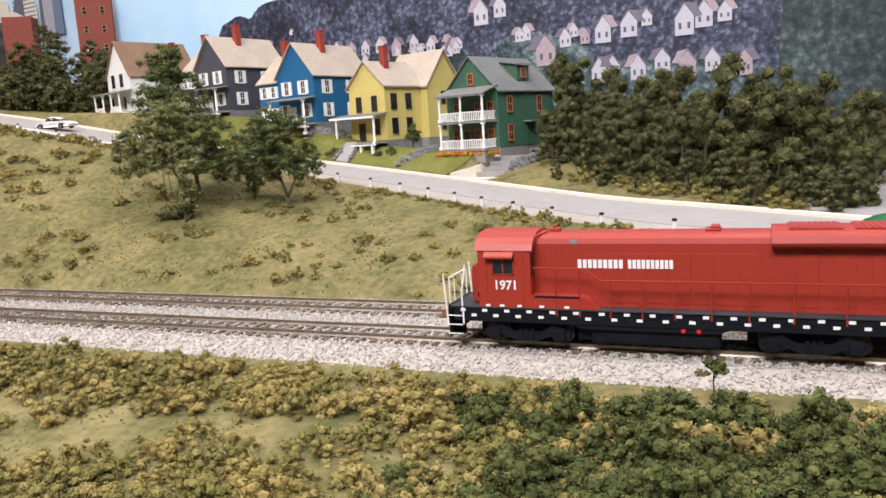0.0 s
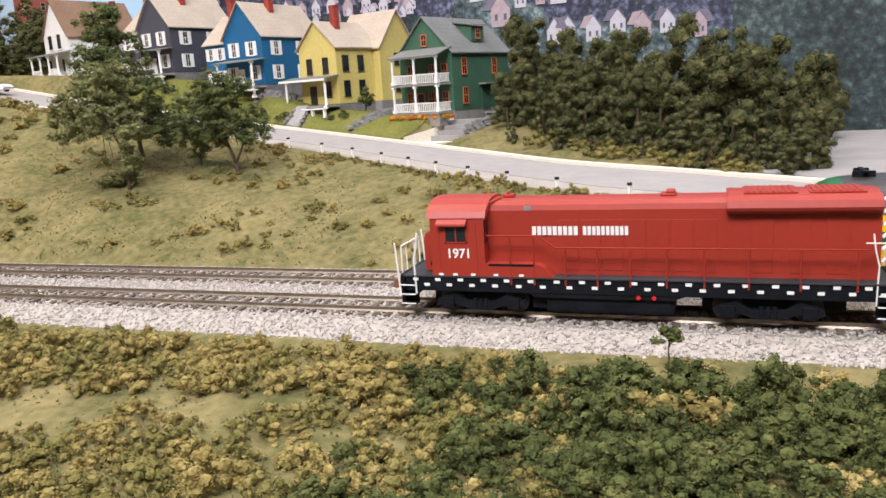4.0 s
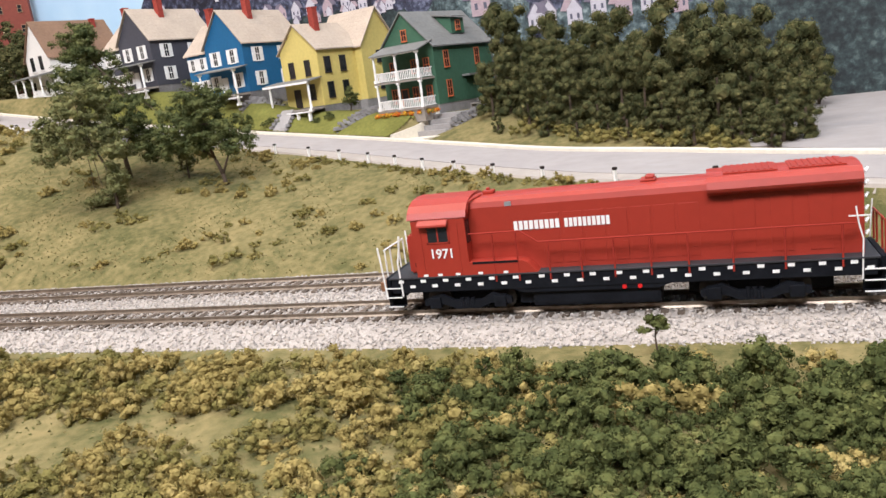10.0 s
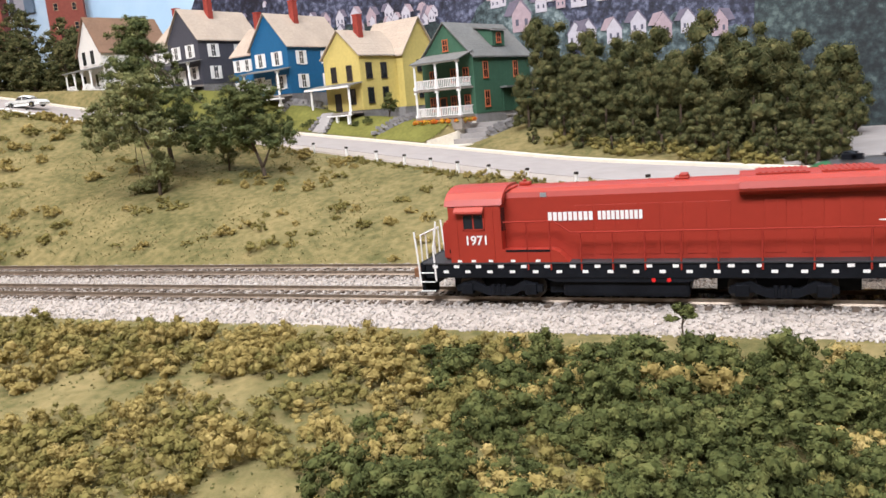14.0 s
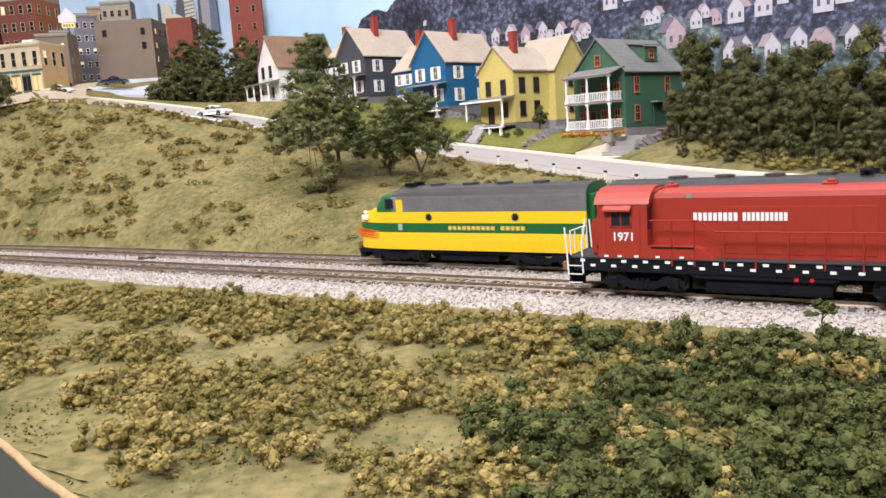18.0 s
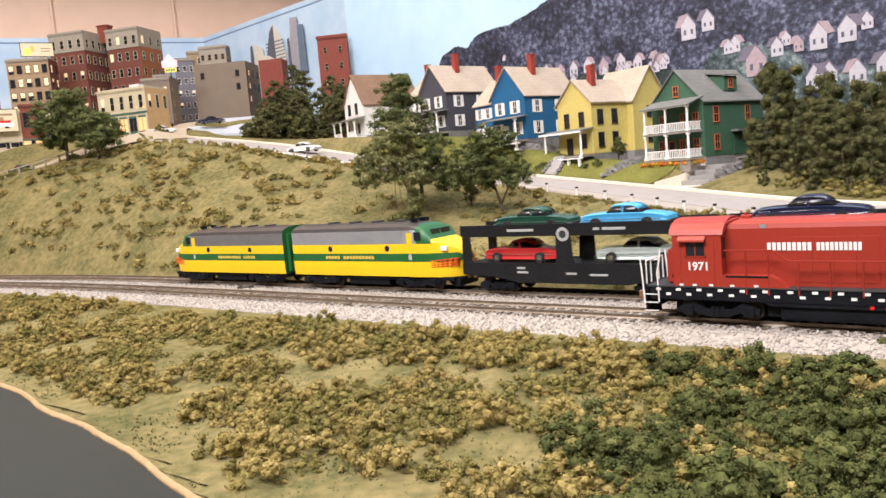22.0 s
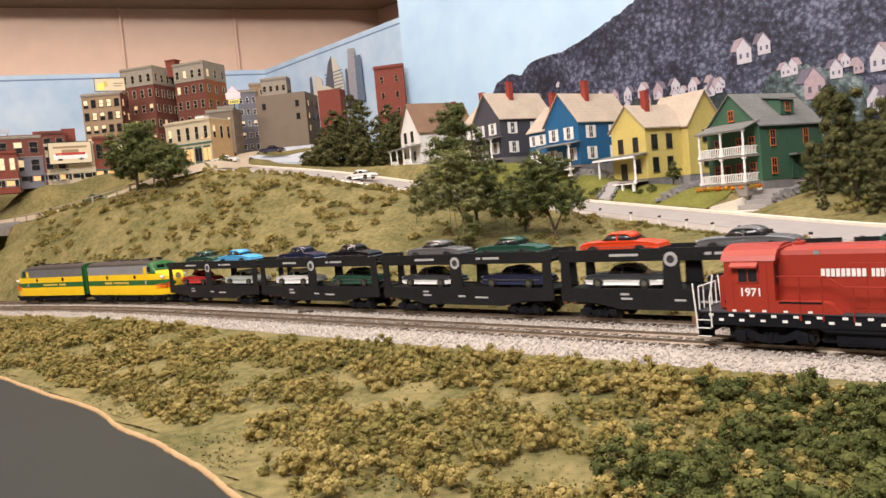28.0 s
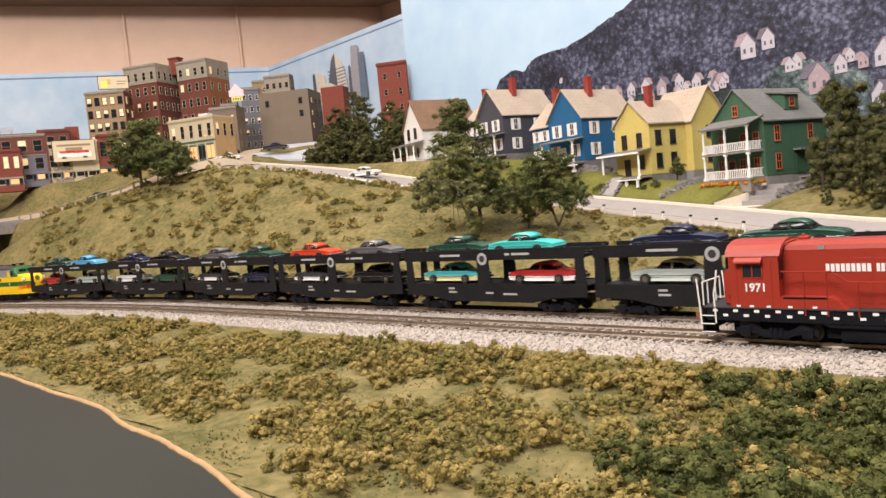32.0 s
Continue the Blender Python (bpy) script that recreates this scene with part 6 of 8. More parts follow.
def railing(parent, a, b, z, h, mat, name="railing"):
    """A balustrade between two plan points."""
    (xa, ya), (xb, yb) = a, b
    bm = bmesh.new()
    rod(bm, (xa, ya, z + h), (xb, yb, z + h), 0.55)
    rod(bm, (xa, ya, z + 1), (xb, yb, z + 1), 0.45)
    rail = pmm(name, bm, mat, parent)
    n = max(2, int(math.hypot(xb - xa, yb - ya) / 2.2))
    for k in range(1, n):
        x, y = xa + (xb - xa) * k / n, ya + (yb - ya) * k / n
        pmm("baluster", boxes((x - 0.42, x + 0.42, y - 0.3, y + 0.3, z + 1, z + h)), mat, rail)


def foundation(parent, x0, x1, y0, y1, z0=-26):
    pmm("foundation", boxes((x0 + 0.4, x1 - 0.4, y0 + 0.4, y1 - 0.4, z0, 0.2)), M["stone"], parent)


def door(parent, x, y, z, w, h, mat, frame):
    d = pmm("door", boxes((x - w / 2, x + w / 2, y - 0.5, y + 0.3, z, z + h)), mat, parent)
    pmm("door_frame", boxes((x - w / 2 - 1, x - w / 2, y - 0.8, y, z, z + h + 1), (x + w / 2, x + w / 2 + 1, y - 0.8, y, z, z + h + 1), (x - w / 2 - 1, x + w / 2 + 1, y - 0.8, y, z + h, z + h + 1)), frame, d)


def green_house(m):
    h = thing("house", m, "green clapboard house with a two-storey white porch and grey roof", "house", "houses along the road")
    foundation(h, -34, 34, 0, 102)
    wall_prism(h, "wall", -34, 34, 0, 102, 58.5, 93, M["h_green"])
    gable_roof(h, -34, 34, 0, 102, 58.5, 93, M["shingle_grey"])
    window(h, "front", 0, 66, 5.5, 10, M["trim_orange"], 0)
    for x in (-20, 8, 24):
        window(h, "front", x, 34, 6, 12, M["trim_orange"], 0)
    for x in (-22, 6, 24):
        window(h, "front", x, 6, 6, 13, M["trim_orange"], 0)
    door(h, -8, 0, 1, 7.5, 17, M["trim_black"], M["trim_orange"])
    for y, z in ((20, 36), (20, 7), (74, 36)):
        window(h, "right", y, z, 7, 15, M["trim_orange"], 34)
    pmm("side_door", boxes((34, 34.6, 48, 62, 0, 22)), M["h_green"], h)
    pmm("side_hood", boxes((34, 43, 44, 66, 24, 26)), M["shingle_grey"], h)
    # dormer on the right slope
    bm = bmesh.new()
    prism(bm, [(8, 76), (8, 87), (28, 83.5), (28, 68)], 44, 66, "y")
    dm = pmm("dormer", bm, M["h_green"], h)
    bm = bmesh.new()
    prism(bm, [(4, 88.4), (31, 84), (31, 85.2), (4, 89.6)], 41, 69, "y")
    pmm("dormer_roof", bm, M["shingle_grey"], dm)
    window(h, "right", 55, 72, 6.5, 8.5, M["trim_orange"], 28)
    pmm("porch_skirt", boxes((-27, 31, -21.6, -20.6, -14, -2)), M["wood_grey"], h)
    pmm("porch_skirt", boxes((30, 31, -20.6, 0, -14, -2)), M["wood_grey"], h)
    # porch of two storeys
    for z in (0, 28):
        pmm("porch_floor", boxes((-28, 32, -23, 0, z - 2, z)), M["wood_grey"], h)
        for k, x in enumerate((-26.4, 1.8, 30)):
            post(h, x, -21.3, z, z + 26, M["white"], 1.4)
        railing(h, (-26.4, -21.3), (1.8, -21.3), z, 9, M["white"])
        railing(h, (1.8, -21.3), (30, -21.3), z, 9, M["white"])
        railing(h, (30, -21.3), (30, 0), z, 9, M["white"])
        railing(h, (-26.4, -21.3), (-26.4, 0), z, 9, M["white"])
    bm = bmesh.new()
    prism(bm, [(-25, 53.6), (-25, 54.8), (2, 63.6), (2, 62.4)], -29.5, 33.5, "x")
    pmm("porch_roof", bm, M["shingle_grey"], h)
    bm = boxes((-28, 32, -22.4, -20.2, 26, 28), (-28, 32, -22.4, -20.2, 53, 54.6))
    pmm("porch_beam", bm, M["white"], h)
    return h


def yellow_house(m):
    h = thing("house", m, "yellow clapboard house with dark windows and red chimney", "house", "houses along the road")
    foundation(h, -28.5, 28.5, 0, 58)
    foundation(h, -28.5, 38.5, 58, 121)
    wall_prism(h, "front_wing", -28.5, 28.5, 0, 59.4, 61, 88, M["h_yellow"])
    gable_roof(h, -28.5, 28.5, 0, 66, 61, 88, M["shingle_tan"])
    wall_prism(h, "rear_wing", -28.5, 38.5, 59.4, 121, 61, 100, M["h_yellow"], "x")
    gable_roof(h, -28.5, 38.5, 59.4, 121, 61, 100, M["shingle_tan"], "x")
    chimney(h, 6, 26, 76, 106, 7.5)
    for x in (-13, 12):
        window(h, "front", x, 34, 7, 15, M["trim_black"], 0, None, "glass", False)
    window(h, "front", 14, 8, 7, 15, M["trim_black"], 0, None, "glass", False)
    door(h, -10, 0, 0, 8, 19, M["trim_black"], M["trim_black"])
    for y in (14, 38):
        window(h, "right", y, 35, 8, 15.5, M["trim_black"], 28.5, None, "glass", False)
        window(h, "right", y, 8, 8, 15.5, M["trim_black"], 28.5, None, "glass", False)
    window(h, "right", 88, 40, 6, 12, M["trim_black"], 38.5, None, "glass", False)
    window(h, "right", 88, 10, 6, 12, M["trim_black"], 38.5, None, "glass", False)
    for q in ((28.5, 29.1, 0, 1.4, 0, 60), (28.5, 29.1, 58, 59.4, 0, 60), (27.1, 28.5, -0.6, 0, 0, 60), (38.5, 39.1, 59.4, 60.8, 0, 62), (38.5, 39.1, 119.6, 121, 0, 62)):
        pmm("corner_board", boxes(q), M["h_yellow"], h)
    # porch
    pmm("porch_floor", boxes((-38, 30, -20, 0, -3, -1)), M["wood_grey"], h)
    for x in (-34, 27):
        post(h, x, -18.5, -13 if x < 0 else -4, 27, M["white"], 1.5)
    bm = bmesh.new()
    prism(bm, [(-22, 26.6), (-22, 27.8), (0, 31), (0, 29.8)], -42, 31, "x")
    pmm("porch_roof", bm, M["shingle_grey"], h)
    pmm("porch_fascia", boxes((-41.5, 30.5, -22.4, -21.6, 25.2, 27.4)), M["white"], h)
    pmm("bench", boxes((-6, 30, -25, -20, -5, -3.6), (8, 10.5, -24, -21, -14, -5), (26, 28.5, -24, -21, -14, -5)), M["white"], h)
    return h


def shuttered_house(m, wall, label, wing):
    h = thing("house", m, label, "house", "houses along the road")
    foundation(h, -30.5, 30.5, 0, 99)
    wall_prism(h, "wall", -30.5, 30.5, 0, 99, 56, 93, wall)
    gable_roof(h, -30.5, 30.5, 0, 99, 56, 93, M["shingle_tan"])
    chimney(h, 6, 42, 80, 110, 7.5)
    for x in (-15, 13):
        window(h, "front", x, 34, 6, 14, M["h_white"], 0, M["white"], "glass")
    window(h, "front", 16, 7, 6, 14, M["h_white"], 0, M["white"], "glass")
    door(h, -6, 0, 0, 8, 18, M["white"], M["h_white"])
    window(h, "front", -20, 7, 6, 14, M["h_white"], 0, M["white"], "glass")
    for y in (22, 64):
        for z in (34, 7):
            window(h, "right", y, z, 6, 14, M["h_white"], 30.5, M["white"], "glass")
    pmm("porch_floor", boxes((-30, 32, -20, 0, -3, -1)), M["wood_grey"], h)
    for x in (-27, 29):
        post(h, x, -18, -14, 26, M["white"], 1.6)
    railing(h, (-27, -18), (-8, -18), -1, 8, M["white"])
    bm = bmesh.new()
    prism(bm, [(-22, 25.6), (-22, 26.8), (0, 30), (0, 28.8)], -31, 34, "x")
    pmm("porch_roof", bm, M["shingle_grey"], h)
    pmm("porch_step", boxes((4, 38, -26, -20, -6, -4.5)), M["white"], h)
    if wing:
        foundation(h, -66, -30.5, 2, 72)
        wall_prism(h, "side_wing", -66, -30.5, 2, 72, 52, 84, wall, "x")
        gable_roof(h, -66, -33.6, 2, 72, 52, 84, M["shingle_tan"], "x")
        chimney(h, -42, 28, 72, 102, 7)
        for x in (-57, -41):
            window(h, "front", x, 33, 5, 12, M["h_white"], 2, M["white"], "glass")
            window(h, "front", x, 7, 5, 12, M["h_white"], 2, M["white"], "glass")
    return h


def white_house(m):
    h = thing("house", m, "white gabled house with a brown roof and open porch", "house", "houses along the road")
    foundation(h, -36, 36, 0, 102)
    wall_prism(h, "wall", -30, 36, 0, 102, 50, 96, M["h_white"])
    gable_roof(h, -30, 36, 0, 102, 50, 96, M["shingle_brown"])
    for x in (-12, 12):
        window(h, "front", x, 34, 11, 18, M["h_white"], 0, None, "glass", False)
    pmm("porch_floor", boxes((-38, 38, -20, 0, -3, -1)), M["white"], h)
    for x in (-36, -12, 12, 36):
        post(h, x, -18.5, -1, 24, M["white"], 1.5)
    for a, b in ((-36, -12), (12, 36)):
        railing(h, (a, -18.5), (b, -18.5), -1, 8, M["white"])
    bm = bmesh.new()
    prism(bm, [(-22, 24), (-22, 25.6), (0, 30), (0, 28.4)], -40, 40, "x")
    pmm("porch_roof", bm, M["shingle_grey"], h)
    for x in (-20, 16):
        window(h, "front", x, 4, 8, 16, M["h_white"], 0, None, "glass", False)
    chimney(h, 8, 84, 70, 98, 6)
    for y in (30, 64):
        window(h, "right", y, 18, 8, 14, M["h_white"], 36, None, "glass", False)
    return h


HOUSE_TURN = -16.0
green_house(pose(-0.1456, 0.4312, 0.0756, 0, 0, -18.6))
yellow_house(pose(-0.2792, 0.4527, 0.0892, 0, 0, -18.2))
shuttered_house(pose(-0.3802, 0.4659, 0.1155, 0, 0, -13.5), M["h_blue"], "deep blue clapboard house with white shutters and tan roof", True)
shuttered_house(pose(-0.517, 0.485, 0.1385, 0, 0, -14.5), M["h_grey"], "slate grey clapboard house with white shutters and tan roof", True)
white_house(pose(-0.697, 0.5095, 0.1484, 0, 0, -19.3))


# ---- gardens ----
def stone_wall(pts, height, label, seed):
    """A dry wall of separate stones along plan points (x, y, z), the last course uneven."""
    rng = random.Random(seed)
    w = thing("stone_wall", pose(0, 0, 0), label, "wall", "garden walls")
    me = []
    for v in range(3):
        bm = bmesh.new()
        box(bm, -0.5, 0.5, -0.5, 0.5, -0.5, 0.5)
        for q in bm.verts:
            q.co += Vector([rng.uniform(-0.13, 0.13) for _ in range(3)])
        d = bpy.data.meshes.new("stone")
        bm.to_mesh(d)
        bm.free()
        d.materials.append(M["stone"])
        me.append(d)
    for (xa, ya, za), (xb, yb, zb) in zip(pts, pts[1:]):
        n = max(1, int(math.hypot(xb - xa, yb - ya) / 0.0042))
        ang = math.degrees(math.atan2(yb - ya, xb - xa))
        for c in range(max(1, int(height / 0.0028))):
            for k in range(n):
                f = (k + 0.5 + 0.5 * (c % 2) + rng.uniform(-0.15, 0.15)) / n
                ob = new("stone", me[rng.randrange(3)])
                ob.parent = w
                ob.matrix_basis = pose(xa + (xb - xa) * f, ya + (yb - ya) * f, za + (zb - za) * f + (c + 0.5) * 0.0028 - 0.002, rng.uniform(-5, 5), rng.uniform(-5, 5), ang + rng.uniform(-8, 8)) @ Matrix.Diagonal((0.0044 * rng.uniform(0.8, 1.2), 0.0042, 0.0029 * rng.uniform(0.85, 1.1), 1))
    return w


def on_land(pts):
    return [(x, y, gz(x, y)) for x, y in pts]


stone_wall(on_land([(-0.2235, 0.400), (-0.2186, 0.4067), (-0.2025, 0.4157), (-0.184, 0.4270)]), 0.0128, "grey dry-stone garden wall between the yellow and green houses", 3)
stone_wall(on_land([(-0.0975, 0.389), (-0.087, 0.394), (-0.075, 0.402), (-0.066, 0.416)]), 0.0115, "grey dry-stone wall beside the concrete garden steps", 4)
stone_wall(on_land([(-0.360, 0.447), (-0.352, 0.457), (-0.329, 0.463), (-0.314, 0.462)]), 0.0125, "grey dry-stone garden wall below the blue house", 5)
stone_wall(on_land([(-0.53, 0.346), (-0.47, 0.344), (-0.40, 0.338), (-0.36, 0.332)]), 0.012, "grey dry-stone retaining wall below the road", 9)
stone_wall([(x, y, z + 0.0035) for x, y, z in on_land([(-0.2855, 0.4107), (-0.2858, 0.4316)])], 0.004, "low stone edging of the yellow house's path", 6)
stone_wall([(x, y, z + 0.0035) for x, y, z in on_land([(-0.305, 0.4135), (-0.3025, 0.4341)])], 0.004, "low stone edging of the yellow house's path", 7)


def garden_path(left, right, label, mat, kerb=0.0):
    """A ramp laid on the slope between two edges, with a low side wall on its left edge."""
    n = 8
    verts, faces = [], []
    for k in range(n + 1):
        f = k / n
        a, b = [tuple(p[i] + (q[i] - p[i]) * f for i in (0, 1)) for p, q in (left, right)]
        h = 0.0034
        za, zb = gz(*a), gz(*b)
        z = max(za, zb) + h
        verts += [(*a, z), (*b, z), (*a, z - 0.02), (*b, z - 0.02)]
    for k in range(n):
        o = 4 * k
        faces += [(o, o + 4, o + 5, o + 1), (o, o + 2, o + 6, o + 4), (o + 1, o + 5, o + 7, o + 3)]
    faces += [(0, 1, 3, 2), (4 * n, 4 * n + 2, 4 * n + 3, 4 * n + 1)]
    t = thing("garden_path", pose(0, 0, 0), label, "path")
    mesh_from("paving", verts, faces, mat, t)
    if kerb:
        bm = bmesh.new()
        ang = math.atan2(left[1][1] - left[0][1], left[1][0] - left[0][0])
        ox, oy = -math.sin(ang) * 0.0022, math.cos(ang) * 0.0022
        v2 = []
        for k in range(n + 1):
            x, y, z = verts[4 * k]
            v2 += [(x, y, z + kerb), (x + ox, y + oy, z + kerb), (x, y, z - 0.01), (x + ox, y + oy, z - 0.01)]
        f2 = []
        for k in range(n):
            o = 4 * k
            f2 += [(o, o + 4, o + 5, o + 1), (o, o + 2, o + 6, o + 4), (o + 1, o + 5, o + 7, o + 3)]
        f2 += [(0, 1, 3, 2), (4 * n, 4 * n + 2, 4 * n + 3, 4 * n + 1)]
        mesh_from("side_wall", v2, f2, mat, t)
    return t


def garden_steps():
    """A concrete apron off the kerb, four broad steps and a curved side wall, climbing to the green house."""
    t = thing("garden_steps", pose(0, 0, 0), "pale concrete garden steps with a curved side wall", "steps")
    lf, rf = [(-0.155, 0.381), (-0.130, 0.4005), (-0.122, 0.4125), (-0.110, 0.424)], [(-0.117, 0.364), (-0.098, 0.390), (-0.0895, 0.400), (-0.078, 0.416)]

    def edge(line, f):
        k = min(2, int(f * 3))
        g = f * 3 - k
        return tuple(line[k][i] + (line[k + 1][i] - line[k][i]) * g for i in (0, 1))
    marks = [0.0, 0.30, 0.44, 0.58, 0.72, 1.0]
    z0 = 0.0475
    for k, (a, b) in enumerate(zip(marks, marks[1:])):
        ring = [edge(lf, a), edge(rf, a), edge(rf, b), edge(lf, b)]
        z = z0 + k * 0.0048
        bm = bmesh.new()
        prism(bm, ring, z - 0.016, z, "z")
        part("apron" if k == 0 else "step", bm, M["kerb"] if k == 0 else M["concrete"], t, "cream concrete apron" if k == 0 else "")
    bm = bmesh.new()
    rows = []
    for k in range(11):
        f = 0.02 + 0.86 * k / 10
        x, y = edge(lf, f)
        top = z0 + 0.0055 + 0.019 * f
        rows.append([bm.verts.new(q) for q in ((x, y, z0 - 0.014), (x, y, top), (x - 0.0022, y + 0.0012, top), (x - 0.0022, y + 0.0012, z0 - 0.014))])
    for a, b in zip(rows, rows[1:]):
        for i in range(3):
            bm.faces.new((a[i], a[i + 1], b[i + 1], b[i]))
    bm.faces.new(rows[0])
    bm.faces.new(rows[-1][::-1])
    part("side_wall", bm, M["kerb"], t, "cream curved concrete side wall")


garden_steps()
garden_path(((-0.304, 0.4125), (-0.3015, 0.438)), ((-0.287, 0.4100), (-0.286, 0.4355)), "narrow pale concrete path to the yellow house", M["concrete"])


def lawn_strip():
    """Mown turf between the kerb and the house fronts."""
    offs = [0.0066, 0.009, 0.012, 0.015, 0.018, 0.021, 0.024, 0.028, 0.034, 0.042, 0.052, 0.062]
    verts, faces = [], []
    fine = np.arange(0, len(RX) - 1, 0.25)
    fx, fy = np.interp(fine, range(len(RX)), RX), np.interp(fine, range(len(RX)), RY)
    idx = [i for i in range(len(fx)) if -0.60 < fx[i] < -0.09]
    in_steps = lambda x, y: abs(-(x + 0.127) * 0.68 + (y - 0.388) * 0.73 + 0.006) < 0.0215 or (x + 0.127) * 0.68 - (y - 0.388) * 0.73 > 0.012
    for i in idx:
        tx, ty = fx[i + 4] - fx[i - 4], fy[i + 4] - fy[i - 4]
        n = math.hypot(tx, ty)
        for o in offs:
            fw = float(far_width(fx[i])) + o
            x, y = fx[i] + ty / n * fw, fy[i] - tx / n * fw
            verts.append((x, y, gz(x, y) + 0.0019))
    m = len(offs)
    for i in range(len(idx) - 1):
        for j in range(m - 1):
            a = i * m + j
            if not any(in_steps(*verts[v][:2]) for v in (a, a + m, a + m + 1, a + 1)):
                faces.append((a, a + m, a + m + 1, a + 1))
    tagged(mesh_from("lawn", verts, faces, M["lawn"], smooth=True), "bright green mown lawns in front of the houses", "lawn", kind="structure")


lawn_strip()
FL = clump_mesh("flower_bed", [(i * 0.0042 - 0.029 + 0.001 * math.sin(i * 3), 0.002 * math.sin(i * 2), 0.002, 0.0028) for i in range(17)], M["flower"], np.random.default_rng(8), 0.0013, 40)
bed = new("flower_bed", FL)
bed.matrix_world = pose(-0.1490, 0.4075, 0.0690, 0, 0, -6)
tagged(bed, "orange and yellow flowers along the green house porch", "flower bed")
tree(-0.222, 0.446, 0.03, 0.007, 16, M["foam_green"], "small clipped dark bush beside the yellow house", 61, 0, 0.45, 0.0009, None, "", 0.0013, 0.0024, 0.004, 50, "garden_bush")
bench = thing("bench", pose(-0.086, 0.432, gz(-0.08, 0.43) + 0.003, 0, 0, HOUSE_TURN), "brown wooden bench beside the green house", "bench")
pmm("seat", boxes((0, 22, 0, 6, 4, 5)), M["wood_grey"], bench)
for x in (1, 20):
    pmm("leg", boxes((x, x + 1.2, 0.4, 5.6, -4, 4)), M["wood_grey"], bench)
# hedges along the house fronts
for x, y, s in [(-0.31, 0.425, 0.8), (-0.345, 0.432, 0.9), (-0.24, 0.425, 0.6), (-0.255, 0.424, 0.6), (-0.43, 0.445, 1.1), (-0.46, 0.45, 1.1), (-0.555, 0.46, 1.0), (-0.415, 0.44, 1.2)]:
    shrub("green", x, y, s, "dark green garden shrub in front of the houses", "garden shrubs")


def guard_posts():
    """White posts with dark caps on the road's open side, and the rail that joins those of the climb."""
    base, climb = None, []
    i = 26
    while i < len(RX) - 14:
        tx, ty = RX[i + 1] - RX[i - 1], RY[i + 1] - RY[i - 1]
        n = math.hypot(tx, ty)
        o = -(float(near_width(RX[i])) + 0.0045)
        x, y, z = RX[i] + ty / n * o, RY[i] - tx / n * o, RZ[i] - float(road_bank(RX[i]))
        m = pose(x, y, z - 0.004, 0, 0, math.degrees(math.atan2(ty, tx)))
        if base is None:
            base = thing("guard_post", m, "short white guard post with a dark cap beside the road", "post", "guard posts along the road")
            pmm("post", boxes((-0.85, 0.85, -0.85, 0.85, -6, 10.5), bevel=0.15), M["white"], base)
            pmm("cap", boxes((-1.1, 1.1, -1.1, 1.1, 10.5, 12.2), bevel=0.2), M["trim_black"], base)
        else:
            copy_thing(base, m)
        if RX[i] < -0.52:
            climb.append((x, y - 0.0012, z + 0.0035))
        i += 7 if RX[i] > -0.3 else 4
    rail = thing("guard_rail", pose(0, 0, 0), "white painted rail joining the guard posts of the climb", "guard rail")
    for a, b in zip(climb, climb[1:]):
        part("rail", rod(bmesh.new(), a, b, 0.0008), M["white"], rail)


guard_posts()
# ---- the printed hill panel behind the houses, the painted town panels and the room around ----
HILL_P, HILL_D = (0.280, 0.560), (-0.990, 0.141)


def hill_at(u, z, proud=0.0):
    """A point of the hill panel: u along it to the left in mm, z in mm."""
    return (HILL_P[0] + HILL_D[0] * u / 1000 - 0.141 * proud, HILL_P[1] + HILL_D[1] * u / 1000 - 0.99 * proud, z / 1000)


def slab_wall(name, a, b, z0, z1, mat, thick, label, category, kind="structure"):
    """An upright board from a to b, its thickness to the left of that direction."""
    ax, ay = a
    d = Vector((b[0] - ax, b[1] - ay))
    n = Vector((-d.y, d.x)).normalized() * thick
    bm = bmesh.new()
    prism(bm, [(ax, ay), b, (b[0] + n.x, b[1] + n.y), (ax + n.x, ay + n.y)], z0, z1, "z")
    ob = part(name, bm, mat)
    return tagged(ob, label, category, kind=kind) if label else ob


panel = slab_wall("backdrop", hill_at(1195, 0)[:2], hill_at(-1750, 0)[:2], -0.06, 0.80, M["sky_print"], 0.004, "pale blue sky backdrop panel with a printed wooded hill", "backdrop")


def flat_shape(name, pts, proud, mat, parent, label="", thick=0.0002):
    """A flat printed shape on the hill panel, with a paper's thickness."""
    bm = bmesh.new()
    a = [bm.verts.new(hill_at(u, z, proud)) for u, z in pts]
    b = [bm.verts.new(hill_at(u, z, proud - thick)) for u, z in pts]
    bm.faces.new(a)
    n = len(pts)
    for i in range(n):
        bm.faces.new((a[i], b[i], b[(i + 1) % n], a[(i + 1) % n]))
    return part(name, bm, mat, parent, label)


def ragged(us, zs, base, step, rough, seed, end=None):
    """A tree-top outline between given heights, closed along its base."""
    rng = random.Random(seed)
    out = []
    u = us[0]
    order = np.argsort(us)
    while u >= us[-1]:
        z = float(np.interp(u, np.array(us)[order], np.array(zs)[order]))
        out.append((u, z + rng.uniform(-1, 1) * rough))
        u -= step * rng.uniform(0.6, 1.4)
    return out + [(us[-1], base), (us[0], base)]


